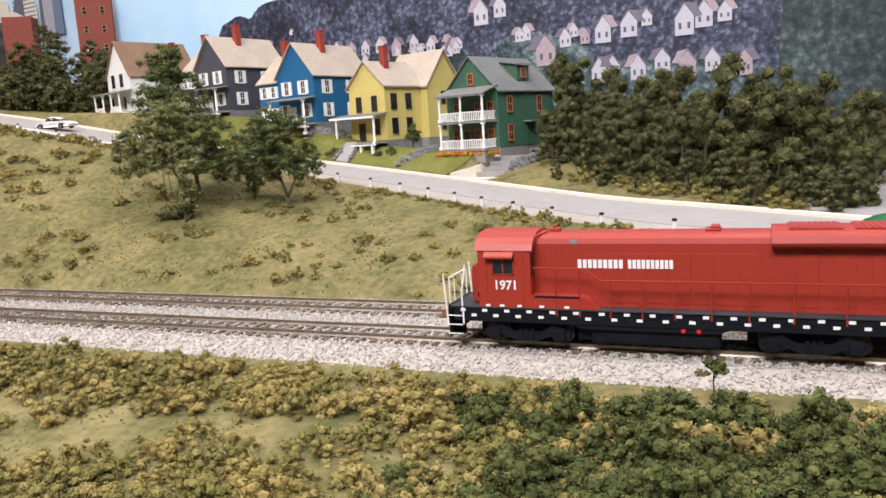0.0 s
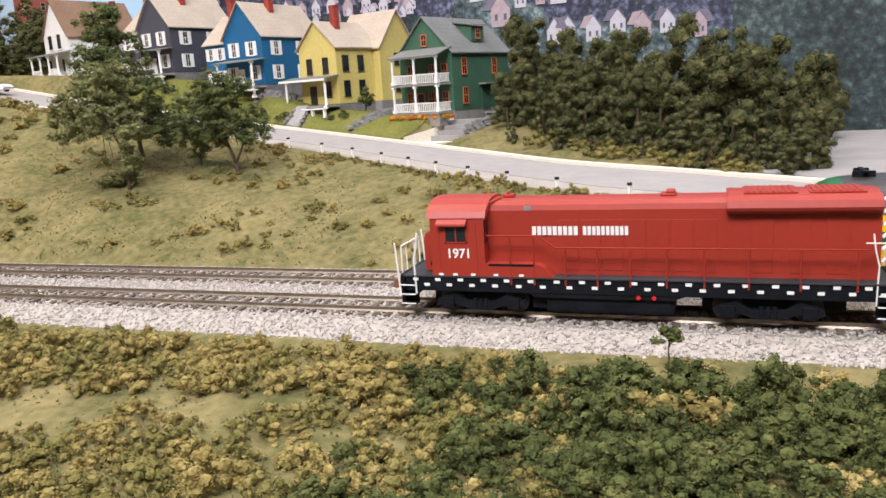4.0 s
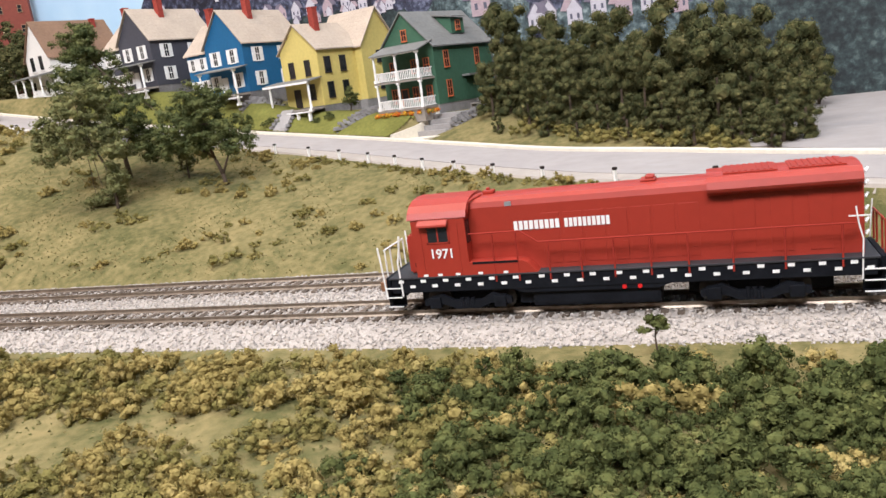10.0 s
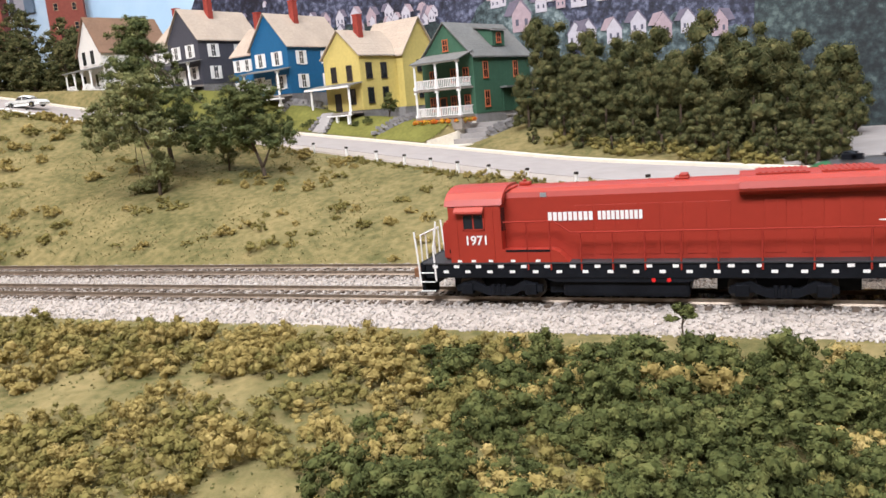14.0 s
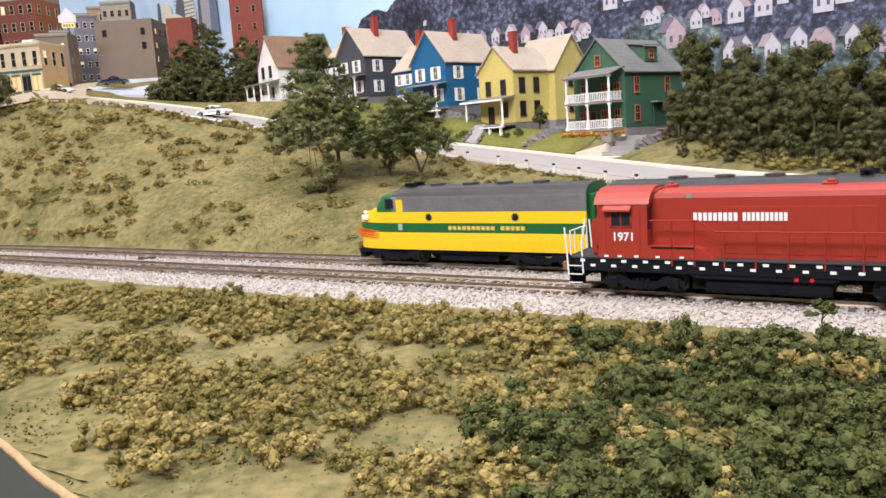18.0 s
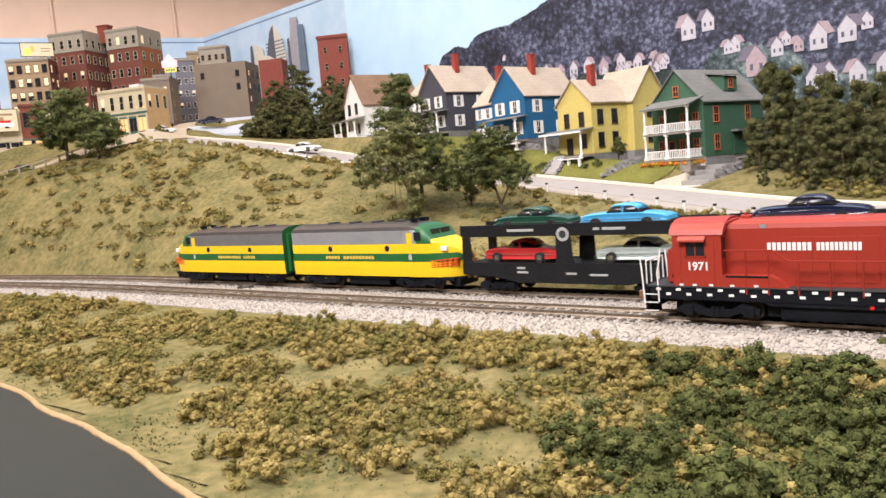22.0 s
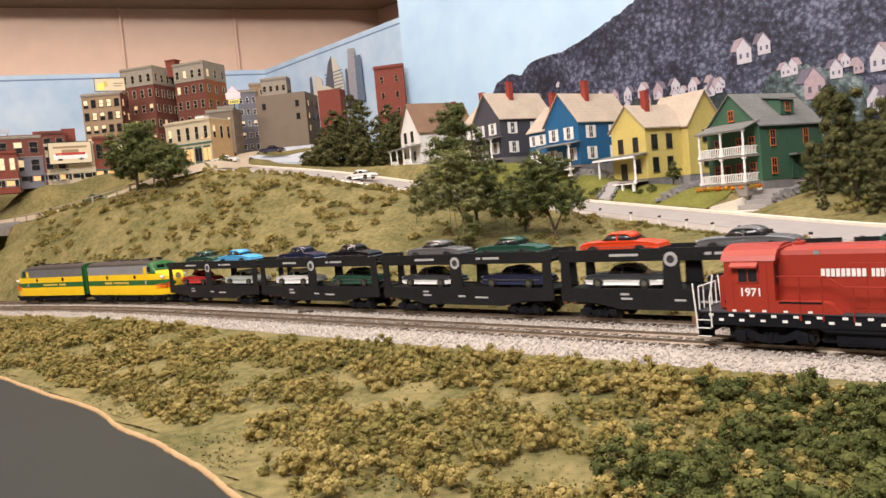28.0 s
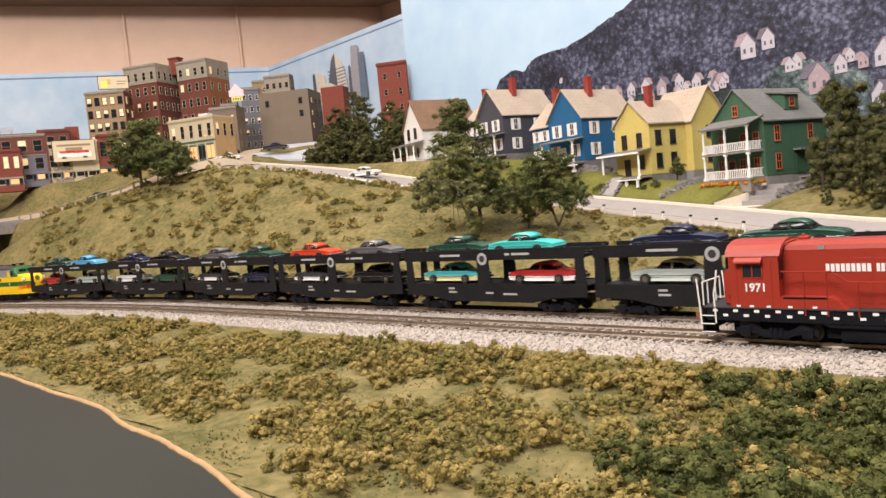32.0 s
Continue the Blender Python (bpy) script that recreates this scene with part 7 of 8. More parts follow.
def printed_hill():
    flat_shape("printed_hill", ragged([962, 950, 940, 905, 878, 868, 850, 790, 760, 720, 665, 640, 600, 500, 300, 0, -300, -700, -1700], [230, 266, 278, 290, 282, 292, 301, 303, 308, 320, 338, 349, 346, 352, 346, 332, 322, 300, 280], 60, 5, 1.6, 3), 0.0003, M["hill_print"], panel, "dark blue-green printed wooded hill")
    flat_shape("printed_grove", ragged([330, 318, 290, 250, 210, 170, 130, 60], [120, 150, 166, 158, 164, 150, 140, 120], 20, 4, 3.0, 5), 0.0007, M["grove_print"], panel, "pale grey-green printed trees below the houses")
    flat_shape("printed_grove", ragged([470, 455, 430, 405, 380, 350, 335], [180, 205, 216, 208, 198, 190, 170], 60, 4, 3.0, 6), 0.0005, M["grove_print"], panel, "pale grey-green printed trees below the houses")
    flat_shape("printed_trees", ragged([137, 132, 126, 100, 60, 20, -40, -120, -260, -500, -1000, -1700], [20, 150, 232, 250, 262, 258, 270, 262, 268, 255, 262, 258], 10, 4, 3.5, 7), 0.0009, M["dark_print"], panel, "dark blue-green printed trees behind the car park")
    flat_shape("printed_trees", ragged([965, 940, 900, 860, 800, 700, 600, 500, 420], [200, 215, 205, 214, 208, 206, 204, 190, 150], 60, 4, 3.0, 8), 0.0004, M["dark_print"], panel, "dark printed trees below the far houses")
    rng = random.Random(12)
    houses = [(u, z, 21, k % 3 == 1) for k, (u, z) in enumerate([(717, 231), (690, 228), (667, 228), (642, 229), (615, 225), (586, 226), (560, 221), (531, 220)])]
    houses += [(945, 252, 9, 0), (905, 262, 8, 0), (842, 246, 12, 0), (800, 258, 9, 0), (483, 258, 27, 0), (456, 259, 27, 0), (430, 217, 18, 0), (345, 206, 18, 1)]
    houses += [(422, 220, 20, 0), (396, 204, 38, 1), (370, 209, 23, 0), (359, 214, 16, 0), (323, 217, 28, 0), (292, 219, 28, 0), (271, 219, 18, 0), (229, 219, 28, 0), (208, 220, 25, 1), (186, 216, 22, 0)]
    houses += [(u, z, 25, k > 3) for k, (u, z) in enumerate([(329, 170), (312, 171), (282, 169), (254, 173), (226, 168), (199, 168), (166, 163)])]
    for k in range(12):
        houses.append((rng.uniform(500, 780), rng.uniform(200, 216), rng.uniform(12, 18), k % 3 == 0))
    houses.sort(key=lambda q: -q[1])
    for n, (u, z, w, pink) in enumerate(houses):
        up = n * 0.00002
        w *= rng.uniform(0.8, 0.98)
        h = w * (rng.uniform(0.62, 0.74) if w < 34 else 0.42)
        lean = rng.choice((-1, 1))
        z -= h * 1.75
        base = flat_shape("printed_house", [(u + w * 0.38, z), (u + w * 0.38, z + h), (u, z + h * 1.75), (u - w * 0.38, z + h), (u - w * 0.38, z)], 0.0011 + up, M["print_pink" if pink and rng.random() < 0.5 else "print_white"], panel)
        flat_shape("printed_roof", [(u, z + h * 1.82), (u + lean * w * 0.45, z + h * 1.72), (u + lean * w * 0.72, z + h * 0.98), (u + lean * w * 0.42, z + h * 0.92)], 0.00113 + up, M["print_roof" if rng.random() < 0.6 else "print_pink"], base)
        flat_shape("printed_roof", [(u + w * 0.0, z + h * 1.88), (u - lean * w * 0.46, z + h * 0.92), (u - lean * w * 0.40, z + h * 0.9), (u, z + h * 1.7)], 0.00113 + up, M["print_roof"], base)
        if w > 13:
            for q in (-0.18, 0.18):
                flat_shape("printed_window", [(u + w * q - w * 0.06, z + h * 0.35), (u + w * q + w * 0.06, z + h * 0.35), (u + w * q + w * 0.06, z + h * 0.7), (u + w * q - w * 0.06, z + h * 0.7)], 0.00112 + up, M["print_dark"], base)


printed_hill()

# the town's painted panels: corner, then along the far wall
SEAM, CORNER, FAR = (-0.979, 0.809), (-1.574, 0.885), (-2.016, -0.012)
for a, b, words in ((CORNER, (SEAM[0] + 0.10, SEAM[1] - 0.006), "pale blue painted sky panel behind the town"), (FAR, CORNER, "blue painted sky panel along the wall behind the shops")):
    slab_wall("backdrop", a, b, 0.05, 0.470, M["town_sky"], 0.006, words, "backdrop")
    slab_wall("trim", a, b, 0.4705, 0.4735, M["blue_edge"], 0.0075, "dark blue line along the sky panel", "trim")
    slab_wall("trim", a, b, 0.4737, 0.484, M["town_sky"], 0.006, "pale blue top strip of the sky panel", "trim")


def town_at(u, z, proud):
    d = Vector((CORNER[0] - SEAM[0], CORNER[1] - SEAM[1])).normalized()
    return (SEAM[0] + d.x * u / 1000 - d.y * -proud * -1, SEAM[1] + d.y * u / 1000 - proud, z / 1000)


def painted_tower(pts, mat, proud, label, stripes=()):
    bm = bmesh.new()
    a = [bm.verts.new(town_at(u, z, proud)) for u, z in pts]
    b = [bm.verts.new(town_at(u, z, proud - 0.0008)) for u, z in pts]
    bm.faces.new(a)
    for i in range(len(pts)):
        bm.faces.new((a[i], b[i], b[(i + 1) % len(pts)], a[(i + 1) % len(pts)]))
    ob = part("painted_tower", bm, mat)
    tagged(ob, label, "skyline", "painted towers")
    for z in stripes:
        u0, u1 = max(p[0] for p in pts) - 2, min(p[0] for p in pts) + 2
        bm = bmesh.new()
        bm.faces.new([bm.verts.new(town_at(u, zz, proud + 0.0003)) for u, zz in ((u0, z), (u1, z), (u1, z + 2.5), (u0, z + 2.5))])
        part("stripe", bm, M["tower_glass"], ob)


painted_tower([(310, 330), (308, 381), (286, 442), (271, 455), (248, 430), (230, 387), (231, 330)], M["tower_cream"], 0.0012, "cream painted skyscraper with a pointed top", range(350, 420, 8))
painted_tower([(310, 330), (308, 385), (288, 440), (272, 454), (270, 330)], M["tower_dark"], 0.0020, "dark slim painted skyscraper")
painted_tower([(217, 330), (202, 457), (175, 454), (174, 330)], M["tower_grey"], 0.0012, "grey tall painted skyscraper", ())
painted_tower([(222, 330), (218, 412), (211, 414), (208, 330)], M["tower_dark"], 0.0022, "dark slim painted skyscraper")
painted_tower([(178, 330), (176, 436), (153, 434), (150, 330)], M["tower_glass"], 0.0020, "blue glass painted skyscraper", range(340, 430, 9))
painted_tower([(384, 330), (378, 420), (370, 424), (366, 330)], M["tower_dark"], 0.0012, "dark slim painted tower block")
painted_tower([(370, 330), (357, 424), (322, 410), (318, 330)], M["tower_cream"], 0.0020, "cream painted tower block")
painted_tower([(330, 330), (322, 392), (300, 388), (272, 376), (270, 330)], M["tower_cream"], 0.0028, "low cream painted town block", range(340, 372, 8))

# walls above and behind the panels, soffit, ceiling, floor, the rest of the room
BACK = (-1.442, 1.205)
slab_wall("wall_town", BACK, (2.6, 1.205), -1.1, 1.7, M["wall"], 0.08, "beige painted room wall behind the layout", "wall")
slab_wall("wall_shops", (-2.65, -1.245), BACK, -1.1, 1.7, M["wall"], 0.08, "beige painted room wall behind the shops", "wall")
slab_wall("wall_side", (2.6, 1.30), (2.6, -2.6), -1.1, 1.7, M["wall"], 0.08, "beige painted room wall", "wall")
slab_wall("wall_aisle", (2.6, -2.6), (-2.7, -2.6), -1.1, 1.7, M["wall"], 0.08, "beige painted room wall along the aisle", "wall")
slab_wall("wall_end", (-2.7, -2.6), (-2.62, -1.2), -1.1, 1.7, M["wall"], 0.08, "beige painted room wall", "wall")
for nm, z0, z1, mt, lb in (("floor", -1.14, -1.1, "carpet", "dark grey carpet floor of the club room"), ("ceiling", 1.7, 1.74, "ceiling", "white ceiling of the club room")):
    bm = boxes((-2.9, 2.7, -2.7, 1.32, z0, z1))
    tagged(part(nm, bm, M[mt]), lb, nm, kind="structure")
bm = bmesh.new()
prism(bm, [(-2.232, -0.40), (-1.445, 1.20), (-0.60, 1.20), (-0.60, 1.02), (-1.405, 1.02), (-2.165, -0.40)], 0.652, 0.70, "z")
tagged(part("soffit", bm, M["soffit"]), "brown boxed soffit over the town panels", "soffit", kind="structure")
for x, y in ((-1.7325, 0.572), (-1.606, 0.829)):
    bm = boxes((-0.003, 0.003, -0.003, 0.003, 0.40, 0.652), bevel=0.0008)
    ob = part("batten", bm, M["wall"])
    ob.matrix_world = pose(x - 0.012, y + 0.005, 0, 0, 0, 63.7)
    tagged(ob, "beige vertical batten on the room wall", "batten", "wall battens", "structure")
# the layout's table and its dark fascia below the pond
bm = boxes((-2.0, 2.2, -1.22, 0.80, -0.10, -0.045))
tagged(part("layout_table", bm, M["carpet"]), "dark wooden table that carries the model railway", "table", kind="structure")
# ---- the town on the terrace; sizes in millimetres ----
TRNG = random.Random(31)


def block(p0, p1, depth, z0, z1, mat, label, storeys=3, bays=3, side_bays=2, side_mat=None, win=(5.5, 9.0), lit=0.3, top=None, cornice="b_stone", shop=None, frame="white", skip=(), first=0.0, roof="roof_tar", arch=False, name="building", parapet=3.0):
    """A flat-roofed town block. p0, p1: its front's ends in metres, seen from the street; z0, z1 in metres."""
    w = math.hypot(p1[0] - p0[0], p1[1] - p0[1]) * 1000
    h = (z1 - z0) * 1000
    ang = math.degrees(math.atan2(p1[1] - p0[1], p1[0] - p0[0]))
    b = thing(name, pose(p0[0], p0[1], z0, 0, 0, ang), label, "building", "buildings of the town")
    pmm("wall", boxes((0, w, 0, depth, -12, h)), M[mat], b)
    if side_mat:
        pmm("side_wall", boxes((w - 0.5, w + 0.6, 0.6, depth, -12, h - 0.2)), M[side_mat], b)
    pmm("roof", boxes((0.6, w - 0.6, 0.6, depth - 0.6, h - 0.3, h + 0.5)), M[roof], b)
    for y0, y1, x0, x1 in ((0, 1.4, 0, w), (depth - 1.4, depth, 0, w), (1.4, depth - 1.4, 0, 1.4), (1.4, depth - 1.4, w - 1.4, w)):
        pmm("parapet", boxes((x0, x1, y0, y1, h, h + parapet)), M[top or mat], b)
    if cornice:
        c = pmm("cornice", boxes((-1.6, w + 1.6, -2.2, 0.2, h - 1.8, h + 1.2), (-1.0, w + 1.0, -1.2, 0.2, h - 4.2, h - 1.8)), M[cornice], b)
        n = int(w / 4)
        for k in range(n):
            x = (k + 0.5) * w / n
            pmm("bracket", boxes((x - 0.5, x + 0.5, -1.9, 0, h - 3.6, h - 1.8)), M[cornice], c)
    shop_h = 16.0 if shop else 0.0
    room = (h - shop_h - first - 6) / storeys
    if top:
        pmm("top_storey", boxes((-0.4, w + 0.8, -0.5, depth, h - room - 5, h - 0.1)), M[top], b)
        pmm("band", boxes((-0.9, w + 0.9, -1.2, 0.3, h - room - 6.4, h - room - 5)), M[cornice or "b_stone"], b)
    for s in range(storeys):
        z = shop_h + first + s * room + room * 0.22
        ww, wh = win[0] * 1.1, min(win[1] * 1.15, room * 0.62)
        for k in range(bays):
            if (s, k) in skip:
                continue
            x = (k + 0.5) * w / bays
            on = TRNG.random() < lit
            town_window(b, x, -0.5 if top and s == storeys - 1 else 0.0, z, ww, wh, frame, on, arch)
        for k in range(side_bays):
            y = (k + 0.5) * depth / side_bays
            if (s, 100 + k) not in skip:
                town_window(b, y, w + 0.6, z, ww, wh, frame, TRNG.random() < lit * 0.6, arch, True)
    if shop:
        storefront(b, 0, w, shop)
    return b


def town_window(b, a, at, z, w, h, frame, on, arch=False, side=False):
    def put(bm):
        if side:
            bmesh.ops.rotate(bm, cent=(0, 0, 0), matrix=Matrix.Rotation(math.pi / 2, 3, "Z"), verts=bm.verts)
            bmesh.ops.translate(bm, vec=(at, a, 0), verts=bm.verts)
        else:
            bmesh.ops.translate(bm, vec=(a, at, 0), verts=bm.verts)
        return bm
    t = 0.6
    bm = boxes((-w / 2 - t, -w / 2, -0.7, 0.2, z, z + h), (w / 2, w / 2 + t, -0.7, 0.2, z, z + h), (-w / 2 - t, w / 2 + t, -0.7, 0.2, z + h, z + h + t), (-w / 2 - t - 0.4, w / 2 + t + 0.4, -1.1, 0.2, z - t, z), (-w / 2, w / 2, -0.5, 0.1, z + h / 2 - 0.3, z + h / 2 + 0.3))
    if arch:
        prism(bm, [(-w / 2 - t, z + h + t), (w / 2 + t, z + h + t), (w / 3, z + h + 2.2), (0, z + h + 2.8), (-w / 3, z + h + 2.2)], -0.7, 0.2, "y")
    win = pmm("window", put(bm), M[frame], b)
    pmm("pane", put(boxes((-w / 2, w / 2, -0.25, 0.1, z, z + h))), M["glass"], win)
    if on:
        pmm("lit_blind", put(boxes((-w / 2 + 0.3, w / 2 - 0.3, -0.4, -0.25, z + h * TRNG.choice((0.05, 0.35, 0.5)), z + h - 0.3))), M["lit"], win, "warmly lit window blind")


def storefront(b, x0, x1, mat):
    w = x1 - x0
    n = max(1, round(w / 22))
    pmm("shop_fascia", boxes((x0 - 0.5, x1 + 0.5, -2.0, 0.2, 13, 16)), M[mat], b)
    for k in range(n + 1):
        x = x0 + k * w / n
        pmm("pilaster", boxes((max(x0, x - 1.2), min(x1, x + 1.2), -1.2, 0.2, 0, 13)), M[mat], b)
    for k in range(n):
        xa, xb = x0 + k * w / n + 1.2, x0 + (k + 1) * w / n - 1.2
        d = (xb - xa) * 0.3
        win = pmm("shop_window", boxes((xa, xb - d, -0.6, 0.2, 0, 3), (xa, xb - d, -0.6, 0.2, 11.8, 13), (xb - d - 0.6, xb - d, -0.6, 0.2, 3, 11.8)), M[mat], b)
        pmm("pane", boxes((xa, xb - d - 0.6, -0.2, 0.1, 3, 11.8)), M["lit_orange"] if TRNG.random() < 0.35 else M["glass"], win)
        door = pmm("shop_door", boxes((xb - d, xb, -0.4, 0.1, 0, 12.5)), M["trim_black"], b)
        pmm("pane", boxes((xb - d + 0.7, xb - 0.7, -0.6, -0.4, 4, 11)), M["glass"], door)


def along(p, q, f0, f1):
    return (p[0] + (q[0] - p[0]) * f0, p[1] + (q[1] - p[1]) * f0), (p[0] + (q[0] - p[0]) * f1, p[1] + (q[1] - p[1]) * f1)


# brown block on the corner with few windows
block((-1.3133, 0.6578), (-1.2122, 0.721), 88, 0.229, 0.357, "b_brown", "plain brown four-storey block with few windows", 4, 3, 3, None, (7, 11), 0.12, None, None, None, "trim_black", {(s, k) for s in range(4) for k in range(3)} - {(3, 0), (3, 2), (2, 2)} | {(0, 100), (0, 101), (0, 102), (1, 101)}, 8)
block((-1.1782, 0.730), (-1.1343, 0.7574), 40, 0.222, 0.352, "b_red", "red-brown windowless brick warehouse behind the brown block", 2, 2, 0, None, (5, 8), 0, None, None, None, "b_red", {(s, k) for s in range(2) for k in range(2)})
block((-0.9373, 0.6777), (-0.8870, 0.7075), 12, 0.165, 0.358, "b_red", "narrow red-brick tower with white sash windows and a flat roof", 6, 2, 0, None, (5.2, 9.5), 0.15, None, "b_red", None, "b_tan", {(0, 0), (0, 1), (1, 0)})
# hotels at the back
a = block((-1.5322, 0.3607), (-1.4725, 0.419), 52, 0.225, 0.386, "b_tan", "tan brick four-storey building with lit windows", 5, 5, 2, "b_hotel", (8.5, 14), 0.75, None, "b_stone", "b_stone", "trim_black")
b1 = block((-1.5898, 0.4845), (-1.5126, 0.5222), 88, 0.225, 0.458, "b_hotel", "tall dark red-brick hotel with a grey stone top storey", 6, 4, 4, None, (7.5, 15), 0.16, "b_stone", "b_stone", "b_stone", "b_cream")
# this wing's side carries the orange, lit version of the hotel brick
block((-1.5101, 0.5752), (-1.4349, 0.6083), 89, 0.225, 0.461, "b_hotel", "red-brick hotel wing, its side wall coloured orange as lit", 6, 4, 3, "b_hotel_lit", (7.5, 15), 0.14, "b_stone", "b_stone", "b_stone", "b_cream")
ch = thing("roof_tank_house", pose(-1.535, 0.590, 0.455, 0, 0, 25), "square red roof house on top of the hotel", "roof house")
pmm("body", boxes((-13, 13, -10, 10, -16, 22), bevel=0.4), M["b_red"], ch)
pmm("cap", boxes((-14.5, 14.5, -11.5, 11.5, 22, 25)), M["b_red"], ch)
block((-1.404, 0.673), (-1.378, 0.708), 60, 0.228, 0.388, "b_slate", "narrow slate-blue town house with white windows", 5, 3, 0, None, (5.5, 10), 0.2, None, "b_stone", "b_slate", "white")
block((-1.392, 0.700), (-1.356, 0.742), 50, 0.228, 0.404, "b_tan", "tan brick block with white windows and cornice", 6, 3, 0, None, (6, 10), 0.1, None, "b_stone", "b_stone", "white")
block((-1.352, 0.706), (-1.302, 0.742), 34, 0.228, 0.408, "b_stone", "grey stone block with dark sash windows", 6, 4, 2, "b_slate", (6, 10), 0.05, None, "b_stone", None, "b_tan")
block((-1.340, 0.575), (-1.318, 0.604), 40, 0.22, 0.338, "b_slate", "slim slate shop building with white windows", 3, 2, 1, None, (5, 10), 0.3, None, "b_stone", "b_slate", "white")
block((-1.300, 0.520), (-1.255, 0.556), 60, 0.216, 0.322, "b_brown", "brown brick shop building beside the cafe", 3, 3, 2, None, (5, 9), 0.2, None, "b_stone", "b_brown", "b_tan")


def cafe():
    b = block((-1.3408, 0.4439), (-1.2353, 0.4847), 72, 0.206, 0.298, "b_cream", "cream corner cafe with arched windows and warm lights", 1, 5, 3, "b_lamplit", (7.5, 22), 0.3, None, "b_cream", None, "b_cream", (), 44, "roof_tar", True)
    w, h = 113.1, 92
    pmm("band", boxes((-1, w + 1, -1.6, 0.2, 42, 46)), M["b_green"], b)
    for k in range(5):
        xa = 3.6 + k * 22
        win = pmm("shop_window", boxes((xa, xa + 18, -0.7, 0.2, 0, 8), (xa, xa + 18, -0.7, 0.2, 34, 38), (xa + 9, xa + 10, -0.7, 0.2, 8, 34)), M["b_green"], b)
        pmm("pane", boxes((xa, xa + 18, -0.3, 0.1, 8, 34)), M["lit_orange"] if k in (2, 4) else M["glass"], win)
    for k in range(6):
        pmm("pilaster", boxes((k * 22, k * 22 + 3.1, -1.4, 0.2, 0, 42)), M["b_cream"], b)
    pmm("roof_box", boxes((62, 84, 22, 40, h, h + 11)), M["white"], b, "white roof vent box")
    for x in (92, 108):
        pmm("wall_lamp", boxes((x - 1.4, x + 1.4, -3.2, -0.2, 52, 55.5), bevel=0.6), M["lit_orange"], b, "glowing orange wall lamp")
    return b


cafe()


def billboard(p0, p1, z0, h, label, colours, legs=6):
    w = math.hypot(p1[0] - p0[0], p1[1] - p0[1]) * 1000
    b = thing("billboard", pose(p0[0], p0[1], z0, 0, 0, math.degrees(math.atan2(p1[1] - p0[1], p1[0] - p0[0]))), label, "billboard")
    pmm("panel", boxes((0, w, -0.6, 0.6, legs, legs + h)), M["lit_sign"], b, "lit cream picture panel")
    t = 1.2
    pmm("frame", boxes((-t, w + t, -1.2, 1.0, legs - t, legs), (-t, w + t, -1.2, 1.0, legs + h, legs + h + t), (-t, 0, -1.2, 1.0, legs, legs + h), (w, w + t, -1.2, 1.0, legs, legs + h)), M["trim_black"], b)
    for x0, x1, za, zb, c in colours:
        pmm("picture_patch", boxes((x0 * w, x1 * w, -0.9, -0.6, legs + za * h, legs + zb * h), bevel=0.2), M[c], b)
    for k in range(4):
        x = (k + 0.5) * w / 4
        pmm("leg", rod(bmesh.new(), (x, 0.8, -1), (x, 0.8, legs), 0.6), M["trim_black"], b)
    return b


billboard((-1.512, 0.385), (-1.486, 0.440), 0.388, 27, "lit roof billboard with a faded yellow picture", [(0.08, 0.3, 0.1, 0.6, "neon_yellow"), (0.3, 0.42, 0.35, 0.8, "h_yellow"), (0.62, 0.95, 0.55, 0.62, "b_tan"), (0.62, 0.9, 0.35, 0.42, "b_tan")])


def neon_sign():
    s = thing("neon_sign", pose(-1.262, 0.566, 0.322, 0, 0, 42), "white and pink neon sign tower with a yellow panel", "sign")
    pmm("mast", rod(bmesh.new(), (0, 3, -2), (0, 3, 44), 1.2), M["trim_black"], s)
    pmm("sign_panel", boxes((-16, 16, -1, 1, 22, 36), bevel=0.8), M["neon_pink"], s)
    bm = bmesh.new()
    prism(bm, [(-13, 36), (13, 36), (5, 44), (0, 50), (-5, 44)], -1, 1, "y")
    pmm("crest", bm, M["neon_pink"], s)
    pmm("yellow_panel", boxes((-11, 13, -1.2, 0.8, 12, 21), bevel=0.8), M["neon_yellow"], s)
    for k in range(4):
        pmm("letter_bar", boxes((-8 + 5 * k, -5 + 5 * k, -1.6, -1.1, 14, 19)), M["b_green"], s)
    for k in range(4):
        pmm("tube", boxes((-12, 12, -1.5, -1.0, 24 + 3 * k, 24.8 + 3 * k)), M["white"], s)


neon_sign()

# row of shops above the field
R0, R1 = (-1.500, 0.140), (-1.405, 0.372)
blk = lambda f0, f1, *a, **k: block(*along(R0, R1, f0, f1), *a, **k)
blk(-0.35, 0.42, 60, 0.198, 0.290, "b_slate", "slate and brick row of shops with tall pale windows", 2, 7, 0, None, (13, 22), 0.15, "b_hotel", "b_stone", "b_slate", "b_stone")
blk(0.42, 0.60, 60, 0.198, 0.296, "b_hotel", "purple-red brick shop with tall windows", 2, 2, 0, None, (11, 22), 0.1, None, "b_hotel", "b_slate", "b_stone")
blk(0.44, 0.80, 40, 0.198, 0.272, "b_cream", "low cream shop with a large billboard", 1, 1, 0, None, (5, 9), 0, None, "b_cream", "b_cream", "b_red", {(0, 0)})
blk(0.80, 0.97, 60, 0.200, 0.281, "b_red", "red brick two-storey shop with a green shopfront", 1, 2, 0, None, (10, 26), 0.2, None, "b_hotel", "b_green", "b_green", (), 12)
blk(0.97, 1.2, 60, 0.203, 0.276, "b_slate", "dark shop with lit window and white sign", 1, 3, 0, None, (9, 24), 0.4, None, "b_stone", "b_slate", "white", (), 10)
